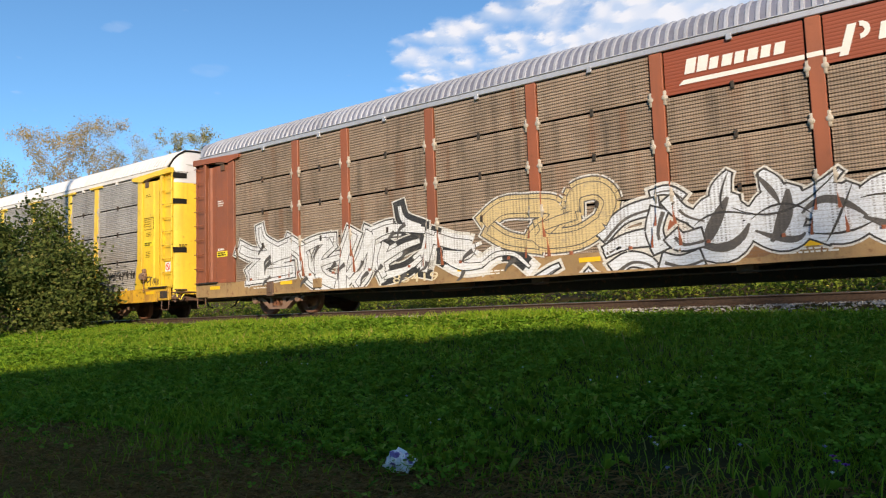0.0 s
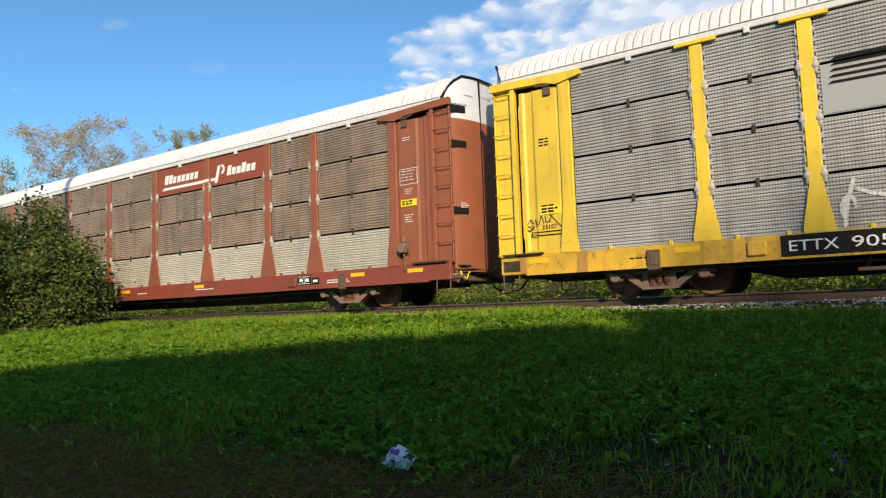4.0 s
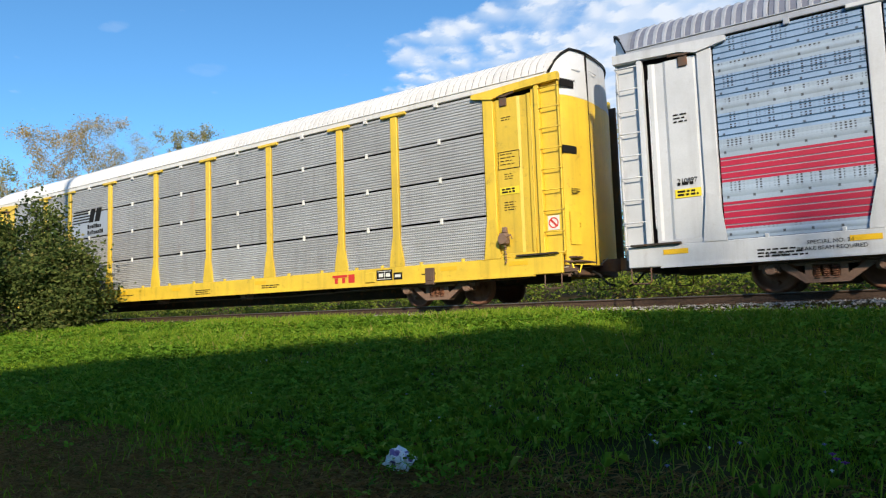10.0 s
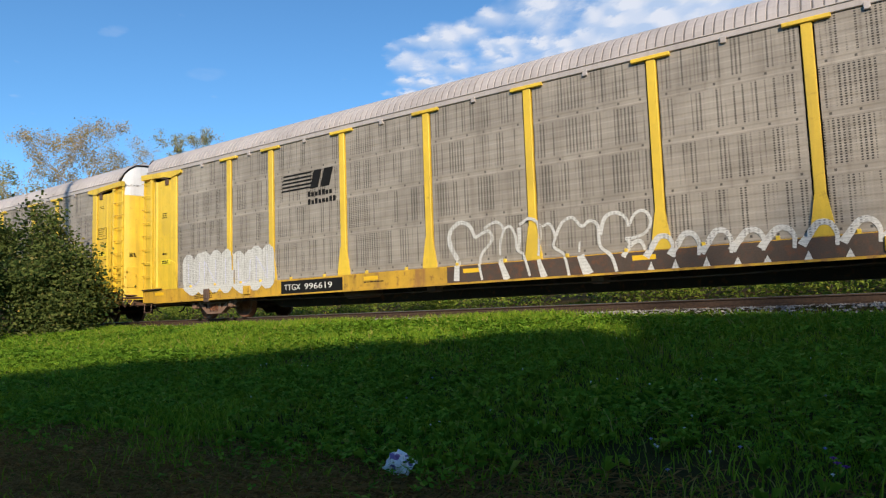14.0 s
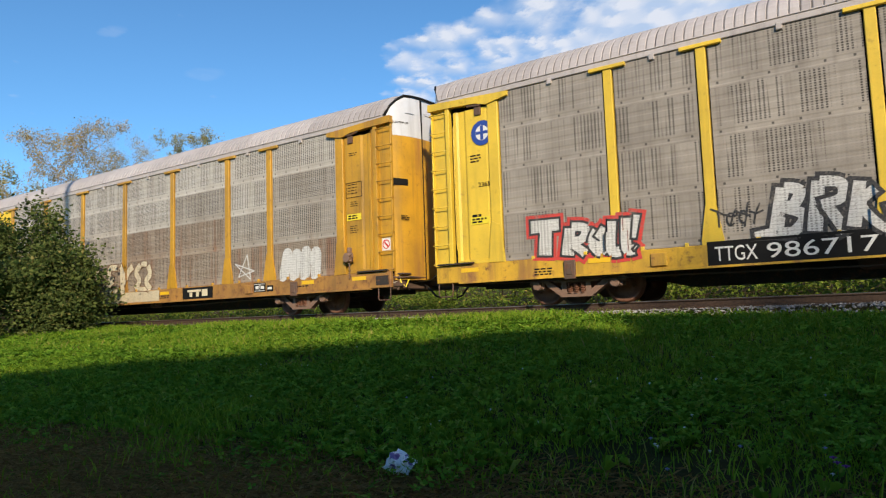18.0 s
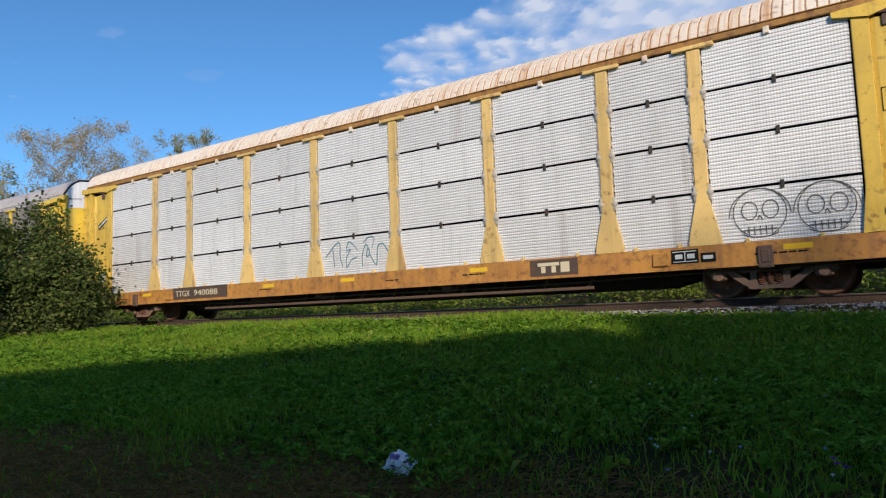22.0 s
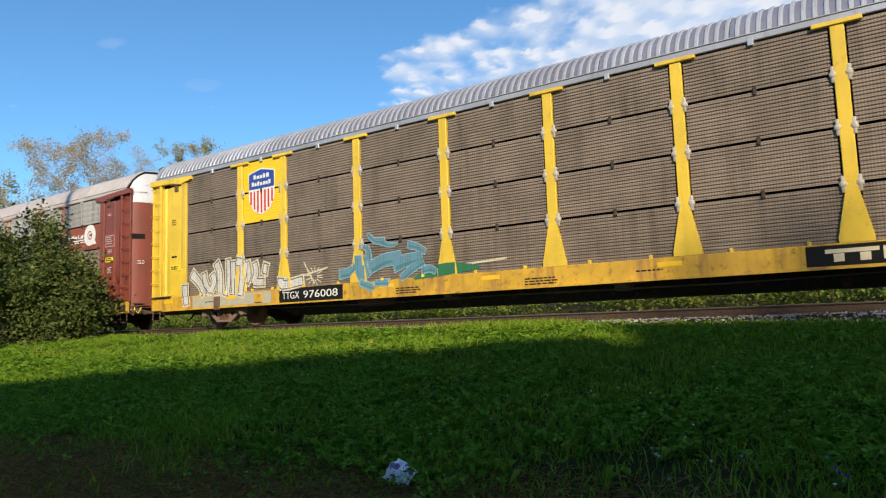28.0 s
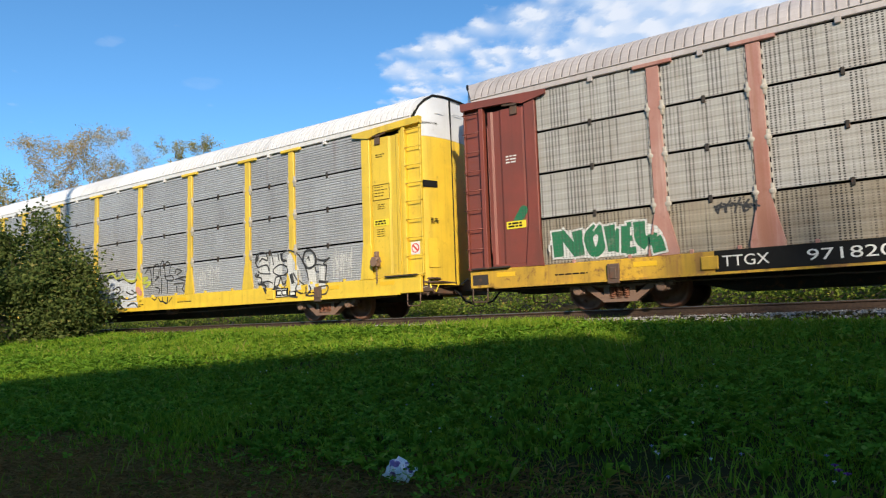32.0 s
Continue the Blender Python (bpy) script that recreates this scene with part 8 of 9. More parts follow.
def build_grass():
    r = np.random.RandomState(8)
    xs, ys = [], []
    for x0, x1, y0, y1, per in ((-12, 1.8, 2.2, 6.0, 1000), (-20, 1.8, 6.0, 9.5, 620), (-34, 1.9, 9.5, 13.3, 560)):
        n = int((x1 - x0) * (y1 - y0) * per)
        x, y = r.uniform(x0, x1, n), r.uniform(y0, y1, n)
        bare = np.array([noise.noise((a * 0.9, b * 0.9, 9.0)) for a, b in zip(x, y)])
        right = np.clip((x + 7.0) / 4.5, 0, 1)
        keep = in_field(x, y) & (y < 13.3 - 0.6 * right) & (r.rand(n) < np.clip(0.9 + bare, 0.35, 1.0)) & (r.rand(n) < np.clip(0.25 + (y - 4.1 - 0.06 * (x + 3)) * 0.8 + 0.6 * bare, 0.16, 1.0))
        xs.append(x[keep]), ys.append(y[keep])
    x, y = r.uniform(-40, 14, 90000), r.uniform(-2.5, 13.0, 90000)
    keep = ~in_field(x, y) & (np.hypot(x, y) > 3.2)
    xs.append(x[keep]), ys.append(y[keep])
    x, y = r.uniform(-4.5, 4.5, 16000), r.uniform(-3.4, 3.4, 16000)
    keep = (~in_field(x, y) | (y < 1.6)) & (np.hypot(x, y) > 0.35)
    xs.append(x[keep]), ys.append(y[keep])
    x, y = np.concatenate(xs), np.concatenate(ys)
    n = len(x)
    z = np.array([ground_z(a, b) for a, b in zip(x, y)])
    tall = np.array([noise.noise((a * 0.7, b * 0.7, 5.0)) for a, b in zip(x, y)])
    h = r.uniform(0.05, 0.135, n) * (1 + 0.6 * tall) * np.where(r.rand(n) < 0.05, 1.8, 1.0)
    far = np.hypot(x, y)
    w = r.uniform(0.0022, 0.0045, n) * (1 + far / 14) * np.where(in_field(x, y), 1.0, 2.6)
    a, lean = r.rand(n) * 6.283, r.uniform(0.3, 1.3, n)
    side = np.stack([np.cos(a), np.sin(a), 0 * a], 1) * w[:, None]
    fall = np.stack([-np.sin(a), np.cos(a), 0 * a], 1) * (h * lean)[:, None]
    up = np.stack([0 * h, 0 * h, h], 1)
    p = np.stack([x, y, z - 0.01], 1)
    v = np.stack([p - side, p + side, p + up * 0.6 + fall * 0.35 - side * 0.8, p + up * 0.6 + fall * 0.35 + side * 0.8, p + up + fall], 1)
    i = 5 * np.arange(n)
    quads = np.stack([i, i + 1, i + 3, i + 2], 1).tolist()
    tris = np.stack([i + 2, i + 3, i + 4], 1).tolist()
    me = bpy.data.meshes.new("grass")
    me.from_pydata(v.reshape(-1, 3).tolist(), [], quads + tris)
    me.materials.append(leaf_green("grass_blades", (0.08, 0.18, 0.008), (0.34, 0.48, 0.035), (0.40, 0.33, 0.10)))
    thing("grass", "uneven green meadow grass with clover", "grass", kind="stuff", me=me)


build_grass()


def build_tall_grass():
    """Looser, taller, yellower blades towards the track."""
    r = np.random.RandomState(17)
    n = 60000
    x, y = r.uniform(-34, 1.6, n), 13.2 - 4.8 * r.rand(n) ** 1.5
    patch = np.array([noise.noise((a * 0.35, b * 0.5, 12.0)) for a, b in zip(x, y)])
    keep = in_field(x, y) & (y < 13.25 - 0.6 * np.clip((x + 7.0) / 4.5, 0, 1)) & (r.rand(n) < np.clip(0.35 + 1.6 * patch, 0.06, 1.0))
    x, y = x[keep], y[keep]
    n = len(x)
    z = np.array([ground_z(a, b) for a, b in zip(x, y)])
    h, w, a = r.uniform(0.10, 0.23, n), r.uniform(0.003, 0.006, n), r.rand(n) * 6.283
    side = np.stack([np.cos(a), np.sin(a), 0 * a], 1) * w[:, None]
    fall = np.stack([-np.sin(a), np.cos(a), 0 * a], 1) * (h * r.uniform(0.1, 0.55, n))[:, None]
    up = np.stack([0 * h, 0 * h, h], 1)
    p = np.stack([x, y, z - 0.01], 1)
    v = np.stack([p - side, p + side, p + up * 0.6 + fall * 0.35 + side * 0.7, p + up + fall, p + up * 0.6 + fall * 0.35 - side * 0.7], 1)
    i = 5 * np.arange(n)
    me = bpy.data.meshes.new("tall_grass")
    me.from_pydata(v.reshape(-1, 3).tolist(), [], np.stack([i, i + 1, i + 2, i + 3, i + 4], 1).tolist())
    me.materials.append(leaf_green("tall_blades", (0.11, 0.23, 0.014), (0.30, 0.40, 0.04), (0.42, 0.34, 0.12)))
    thing("tall_grass", "taller yellow-green grass along the railway line", "grass", kind="stuff", me=me)


build_tall_grass()


def build_thatch():
    """Dry blades lying over the bare soil nearest the path, and a few pale pebbles."""
    r = np.random.RandomState(14)
    n = 80000
    x, y = r.uniform(-11, 0.4, n), r.uniform(2.4, 5.2, n)
    keep = in_field(x, y) & (r.rand(n) < np.clip((4.9 + 0.06 * (x + 3) - y) * 1.1, 0.0, 1.0) * np.clip(0.3 - 0.25 * (x + 1.0), 0.25, 1.0))
    x, y = x[keep], y[keep]
    n = len(x)
    z = np.array([ground_z(a, b) for a, b in zip(x, y)]) + 0.004
    a, long, w = r.rand(n) * 6.283, r.uniform(0.05, 0.16, n), r.uniform(0.0015, 0.0035, n)
    d = np.stack([np.cos(a) * long, np.sin(a) * long, r.uniform(0.0, 0.045, n)], 1)
    q = np.stack([-np.sin(a) * w, np.cos(a) * w, 0 * a], 1)
    p = np.stack([x, y, z], 1)
    v = np.stack([p - q, p + q, p + d * 0.6 + q + (0, 0, 0.012), p + d], 1)
    i = 4 * np.arange(n)
    me = bpy.data.meshes.new("dry_grass")
    me.from_pydata(v.reshape(-1, 3).tolist(), [], np.stack([i, i + 1, i + 2, i + 3], 1).tolist())
    me.materials.append(leaf_green("dry_blades", (0.18, 0.10, 0.035), (0.38, 0.24, 0.09), (0.14, 0.16, 0.03)))
    thing("dry_grass", "dry brown grass lying over bare soil", "grass", kind="stuff", me=me)
    spots = [(-r.uniform(2.6, 5.2), r.uniform(2.2, 3.1), 0, r.uniform(0.006, 0.016)) for _ in range(900)]
    spots = [(u, s, ground_z(u, s) + 0.004, k) for u, s, _, k in spots]
    thing("pebbles", "pale pebbles on bare soil beside the grass", "gravel", kind="stuff", me=stones_mesh("pebbles", island_stone(), spots, 6))


build_thatch()


# ---- bushes and trees ----
def leaves(centres, size, seed, flat_=0.5):
    """Small folded leaves, two triangles each, at the given points."""
    r = np.random.RandomState(seed)
    c = np.array(centres, float)
    n = len(c)
    d = r.randn(n, 3)
    d[:, 2] *= flat_
    d /= np.linalg.norm(d, axis=1)[:, None]
    q = np.cross(d, r.randn(n, 3))
    q /= np.linalg.norm(q, axis=1)[:, None]
    up = np.cross(d, q)
    s = (size * r.uniform(0.6, 1.3, n))[:, None]
    v = np.stack([c, c + d * s * 0.5 + q * s * 0.32 + up * s * 0.1, c + d * s, c + d * s * 0.5 - q * s * 0.32 + up * s * 0.1], 1)
    i = 4 * np.arange(n)
    return v.reshape(-1, 3), np.concatenate([np.stack([i, i + 1, i + 2], 1), np.stack([i, i + 2, i + 3], 1)])


def leaf_mesh(name, centres, size, material, seed):
    v, f = leaves(centres, size, seed)
    me = bpy.data.meshes.new(name)
    me.from_pydata(v.tolist(), [], f.tolist())
    me.materials.append(material)
    return me


BARK = plain("grey_bark", (0.13, 0.105, 0.085), 0.9, 0.5, grain=25.0)
BUSH_GREEN = leaf_green("bush_leaf", (0.030, 0.062, 0.015), (0.17, 0.20, 0.055), (0.30, 0.27, 0.09))
WEED_GREEN = leaf_green("weed_leaf", (0.06, 0.12, 0.015), (0.26, 0.32, 0.05), (0.40, 0.32, 0.07))
TWIG = plain("pale_twig_bark", (0.46, 0.37, 0.35), 0.9, 0.3, grain=25.0)
AUTUMN = leaf_green("autumn_leaf", (0.36, 0.27, 0.12), (0.56, 0.43, 0.21), (0.58, 0.40, 0.17))
OLIVE = leaf_green("olive_leaf", (0.25, 0.23, 0.08), (0.46, 0.40, 0.14), (0.52, 0.38, 0.12))


def bush(x, y, rx, ry, h, count, seed, label, leaf=None):
    r = np.random.RandomState(seed)
    ob = thing("bush", label, "bush", at=Matrix.Translation((x, y, ground_z(x, y))))
    tips = []
    for i in range(46):
        a = r.rand() * 6.283
        u = math.sqrt(r.rand())
        top = h * (1 - 0.55 * u ** 2) * r.uniform(0.66, 1.18)
        end = (rx * u * math.cos(a), ry * u * math.sin(a), top)
        mid = (end[0] * 0.45, end[1] * 0.45, top * 0.55)
        part("stem", Shape().tube([(0.12 * math.cos(a), 0.12 * math.sin(a), -0.05), mid, end], [0.03, 0.018, 0.005], 5).mesh("stem", BARK, True), ob)
        tips.append((mid, end))
    pts = []
    for i in range(count):
        mid, end = tips[r.randint(len(tips))]
        k = r.rand() ** 0.6
        p = np.array(mid) * (1 - k) + np.array(end) * k
        low = r.rand() < 0.3
        p = p + r.randn(3) * np.array([0.28, 0.28, 0.2])
        if low:
            p = np.array([end[0] * r.uniform(0.5, 1.15), end[1] * r.uniform(0.5, 1.15), end[2] * r.rand()]) + r.randn(3) * 0.18
        pts.append((p[0], p[1], max(0.03, p[2])))
    part("foliage", leaf_mesh("foliage", pts, 0.135, leaf or BUSH_GREEN, seed), ob)
    return ob


bush(-25.5, 11.3, 3.6, 2.0, 4.1, 36000, 3, "dense dark green leafy bush beside the track")
bush(-23.6, 11.9, 1.7, 1.4, 2.8, 13000, 5, "lower green bush at the edge of the grass")


def tree(name, x, y, height, spread, seed, leaf, count, label, bare=0.3, size=0.16, trunk=0.22):
    """Trunk, limbs that fork twice, twigs, and leaves near the twig ends."""
    r = random.Random(seed)
    nr = np.random.RandomState(seed)
    ob = thing(name, label, "tree", at=Matrix.Translation((x, y, ground_z(x, y) - 0.1)))
    s, ends = Shape(), []
    lean = Vector((r.uniform(-0.06, 0.06), r.uniform(-0.06, 0.06), 1))
    stem = [Vector((0, 0, 0))]
    for i in range(7):
        stem.append(stem[-1] + Vector((lean.x + r.uniform(-0.07, 0.07), lean.y + r.uniform(-0.07, 0.07), 1)) * height * 0.125)
    part("trunk", s.tube(stem, [trunk * (1 - 0.12 * i) for i in range(8)], 8).mesh("trunk", BARK, True), ob)
    w = Shape()

    def grow(p, d, length, rad, depth):
        path = [p]
        for i in range(3):
            d = (d + Vector((r.gauss(0, 0.16), r.gauss(0, 0.16), r.gauss(0.05, 0.12)))).normalized()
            path.append(path[-1] + d * length / 3)
        w.tube(path, [rad, rad * 0.8, rad * 0.6, rad * 0.4], 5 if depth < 2 else 3)
        if depth == 3:
            ends.append((path[-2], path[-1]))
            return
        for q in path[1:]:
            for _ in range(2 if depth < 2 else 2):
                side = Vector((r.gauss(0, 1), r.gauss(0, 1), r.gauss(0.25, 0.6))).normalized()
                grow(q, (d * 0.75 + side * 0.8).normalized(), length * r.uniform(0.42, 0.66), rad * 0.5, depth + 1)

    limbs = 9
    for i in range(limbs):
        k = 2 + i * 5.4 / limbs
        p = stem[int(k)].lerp(stem[min(7, int(k) + 1)], k % 1)
        a = i * 2.4 + r.uniform(-0.4, 0.4)
        up = 0.35 + 0.75 * i / limbs
        grow(p, Vector((math.cos(a), math.sin(a), up)).normalized(), spread * r.uniform(0.7, 1.1) * (1 - 0.35 * i / limbs), trunk * 0.36 * (1 - 0.06 * i), 1)
    part("branchwork", w.mesh("branchwork", TWIG, True, fix=False), ob)
    pts = []
    full = [e for e in ends if r.random() > bare]
    for i in range(count):
        a, b = full[nr.randint(len(full))]
        k = nr.rand()
        pts.append(np.array(a) * (1 - k) + np.array(b) * k + nr.randn(3) * 0.22)
    part("crown", leaf_mesh("crown", pts, size, leaf, seed), ob)
    return ob


tree("tree", -50.0, 26.4, 11.6, 5.6, 11, AUTUMN, 24000, "tall half-bare tree with thin brownish autumn leaves", 0.02, 0.12, 0.17)
tree("tree", -57.5, 33.5, 13.0, 5.0, 12, AUTUMN, 7000, "almost bare tree with fine grey twigs", 0.1, 0.11, 0.13)
tree("tree", -58.0, 41.5, 16.6, 3.3, 13, OLIVE, 13000, "tree with thinning olive leaves", 0.1, 0.15, 0.16)
tree("tree", -56.0, 23.0, 9.8, 4.6, 14, OLIVE, 14000, "lower tree with yellowing olive leaves", 0.1, 0.16)
tree("tree", -52.0, 29.5, 8.4, 4.4, 18, AUTUMN, 9000, "small tree with yellow autumn leaves", 0.1, 0.15)
tree("tree", -2.6, 26.0, 12.6, 2.6, 15, OLIVE, 11000, "slender tree with sparse small leaves behind the track", 0.1, 0.08, 0.11)
tree("tree", -7.8, 28.0, 8.6, 2.2, 16, OLIVE, 6000, "slender tree with sparse small leaves behind the track", 0.1, 0.08, 0.10)
tree("tree", 0.4, 24.5, 13.4, 2.8, 17, OLIVE, 13000, "slender tree with sparse small leaves behind the track", 0.1, 0.08, 0.11)


bush(-3.6, 28.0, 2.2, 1.4, 4.2, 14000, 61, "tall shrub with olive leaves behind the track", OLIVE)
bush(1.2, 27.5, 2.2, 1.4, 4.6, 14000, 62, "tall shrub with olive leaves behind the track", OLIVE)
bush(-8.6, 28.5, 2.2, 1.4, 3.6, 12000, 63, "tall shrub with green leaves behind the track", WEED_GREEN)


def verge():
    """Weeds and low shrubs along the far side of the track."""
    r = np.random.RandomState(21)
    pts = []
    clumps = [(r.uniform(-60, 14), 20.0 + 7.0 * r.rand() ** 0.6, r.uniform(0.5, 1.3)) for _ in range(520)]
    for cx, cy, h in clumps:
        h *= 0.3 + 0.8 * ease(cy, 23.6, 24.8)
        for _ in range(150):
            u = r.rand() ** 0.7
            pts.append((cx + r.randn() * 0.45, cy + r.randn() * 0.45, ground_z(cx, cy) + h * u))
    thing("weeds", "tangled green weeds and low shrubs along the far side of the track", "weeds", kind="stuff",
          me=leaf_mesh("weeds", pts, 0.13, WEED_GREEN, 22))


verge()


# ---- unseen things added behind the camera to throw the shade ----
def gable(name, a, b, half, eave, ridge, label):
    a, b = Vector(a), Vector(b)
    d = (b - a).normalized()
    n = Vector((-d.y, d.x, 0))
    base = -1.9
    ob = thing(name, label, "house")
    s = Shape()
    c = [a - n * half, b - n * half, b + n * half, a + n * half]
    v = [(p.x, p.y, base) for p in c] + [(p.x, p.y, eave) for p in c] + [(a.x, a.y, ridge - 0.1), (b.x, b.y, ridge - 0.1)]
    s.add(v, [(0, 1, 5, 4), (2, 3, 7, 6), (1, 2, 6, 9, 5), (3, 0, 4, 8, 7), (0, 3, 2, 1)])
    part("wall", s.mesh("wall", plain("pale_siding", (0.55, 0.53, 0.48), 0.7, 0.2, grain=20.0)), ob)
    t = Shape()
    over = 0.4
    for k in (-1, 1):
        e = [a - d * over + n * k * (half + over), b + d * over + n * k * (half + over)]
        drop = (ridge - eave) / half * over
        lo = [(p.x, p.y, eave - drop) for p in e]
        hi = [(p.x, p.y, ridge) for p in (b + d * over, a - d * over)]
        quad = lo + hi
        t.add(quad + [(x, y, z - 0.14) for x, y, z in quad], [(0, 1, 2, 3), (7, 6, 5, 4), (0, 4, 5, 1), (1, 5, 6, 2), (2, 6, 7, 3), (3, 7, 4, 0)])
    part("roof", t.mesh("roof", plain("grey_shingle_roof", (0.10, 0.095, 0.09), 0.85, 0.4, grain=25.0)), ob)
    return ob


# unseen houses, their ridges placed to set the edge of the foreground shade
gable("house", (-10.0, -13.8, 0), (7.9, -3.85, 0), 3.2, 5.6, 9.0, "unseen pale sided house with a grey gable roof, added for its shade")
gable("house", (8.2, -1.6, 0), (24.0, -1.4, 0), 3.2, 5.6, 9.0, "unseen pale sided house wing with a grey gable roof, added for its shade")
pole = thing("utility_pole", "tall weathered wooden utility pole", "utility pole", at=Matrix.Translation((-20.1, 5.8, -1.3)))
part("pole", Shape().tube([(0, 0, -0.2), (0, 0, 6), (0, 0, 14.0)], [0.17, 0.15, 0.12], 12).mesh("pole", BARK, True), pole)
part("cross_arm", Shape().box(-1.1, 1.1, -0.06, 0.06, 13.2, 13.35, 0.01).mesh("cross_arm", BARK), pole)
tree("tree", 27.0, -12.9, 20.5, 6.5, 41, OLIVE, 12000, "tall thinly leaved tree behind the houses", 0.1, 0.26, 0.34)


# ---- clouds ----
def cloud_stuff():
    k = Kit("thin_cloud")
    t = k.t
    t.nodes.remove(k.b)
    p = k.own
    # one bank of joined puffs with a slanting front, a veil at its far end, and two wisps
    along = k.vec("DOT_PRODUCT", p, (0.78, 0.63, 0.0))
    away = k.vec("DOT_PRODUCT", p, (-0.62, 0.79, 0.0))
    q = t.nodes.new("ShaderNodeCombineXYZ")
    k.link(q.inputs[0], k.num("MULTIPLY", along, 1 / 56.0))
    k.link(q.inputs[1], k.num("MULTIPLY", away, 1 / 92.0))
    fine = k.noise(q.outputs[0], 1.1, 7, 0.58)
    broad = k.noise(q.outputs[0], 0.36, 2)

    def puffs(shift):
        cell = t.nodes.new("ShaderNodeTexVoronoi")
        cell.feature, cell.inputs["Scale"].default_value, cell.inputs["Smoothness"].default_value = "SMOOTH_F1", 1.0, 0.85
        k.link(cell.inputs["Vector"], k.vec("MULTIPLY_ADD", k.num("SUBTRACT", fine, 0.5), (1.5, 1.5, 0.0), k.vec("ADD", q.outputs[0], shift)))
        return k.ramp(cell.outputs["Distance"], 0.0, 0.75, 1.0, 0.0)

    puff = puffs((0.0, 0.0, 0.0))
    front = k.num("ADD", along, k.num("MINIMUM", k.num("SUBTRACT", away, 1540.0), 0.0))
    cover = k.num("ADD", k.ramp(front, -60.0, 110.0, 0.0, 0.56), k.ramp(along, 380.0, 640.0, 0.0, 0.40))
    body = k.num("ADD", k.num("ADD", k.num("MULTIPLY", puff, 0.34), k.num("MULTIPLY", fine, 0.62)), k.num("MULTIPLY", broad, 0.36))
    mask = k.ramp(k.num("ADD", body, cover), 0.86, 1.34, 0.0, 0.88)
    for cx, cy, rx, ry, top in ((-1351.0, 779.0, 60.0, 34.0, 0.10), (-1421.0, 1062.0, 80.0, 60.0, 0.07)):
        d = k.vec("LENGTH", k.vec("MULTIPLY", k.vec("SUBTRACT", p, (cx, cy, 0.0)), (1 / rx, 1 / ry, 0.0)))
        wisp = k.ramp(k.num("ADD", fine, k.ramp(d, 0.35, 1.15, 0.42, -0.25)), 0.5, 0.95, 0.0, top)
        mask = k.num("MAXIMUM", mask, wisp)
    # the puffs' sunlit tops and shaded bases are painted into the colour
    lit = k.ramp(k.num("SUBTRACT", puff, puffs((0.10, -0.30, 0.0))), -0.30, 0.32)
    # the flat sheet glows with this colour; no sun falls on it
    e = t.nodes.new("ShaderNodeEmission")
    k.link(e.inputs["Color"], k.mix(lit, (0.55, 0.67, 0.86), (0.88, 0.89, 0.93)))
    e.inputs["Strength"].default_value = 1.0
    tr = t.nodes.new("ShaderNodeBsdfTransparent")
    m = t.nodes.new("ShaderNodeMixShader")
    k.link(m.inputs[0], mask)
    t.links.new(tr.outputs[0], m.inputs[1])
    t.links.new(e.outputs[0], m.inputs[2])
    t.links.new(m.outputs[0], t.nodes["Material Output"].inputs["Surface"])
    return k.mat


cloud = thing("cloud_bank", "thin broken white cloud bank", "cloud", kind="structure",
              me=Shape().sheet([[(x, y, 0.0) for x in range(-3600, 1601, 400)] for y in range(400, 4401, 400)]).mesh("cloud_bank", cloud_stuff(), fix=False))
cloud.visible_shadow = False


# ---- litter ----
def litter():
    r = random.Random(6)
    s = Shape()
    n = 9
    grid = []
    for i in range(n):
        row = []
        for j in range(n):
            u, v = (i / (n - 1) - 0.5) * 0.20, (j / (n - 1) - 0.5) * 0.20
            row.append((u + r.uniform(-0.008, 0.008), v + r.uniform(-0.008, 0.008), 0.03 * math.cos(u * 30) + r.uniform(-0.012, 0.014)))
        grid.append(row)
    s.sheet(grid)
    s.sheet([[(x, y, z - 0.004) for x, y, z in row] for row in grid])
    k = Kit("crumpled_wrapper")
    mark = k.noise(k.own, 17.0, 2)
    c = k.mix(k.ramp(mark, 0.54, 0.60), (0.92, 0.86, 0.84), (0.24, 0.14, 0.36))
    return s.mesh("crumpled_wrapper", k.done(c, 0.4))


thing("crumpled_wrapper", "crumpled white wrapper with dark blue print on the grass", "litter", me=litter(),
      at=pose(-3.36, 4.22, ground_z(-3.36, 4.22) + 0.085, 0, 0, 38) @ pose(0, 0, 0, 48, 0, 0) @ pose(0, 0, 0, 0, 0, 52))


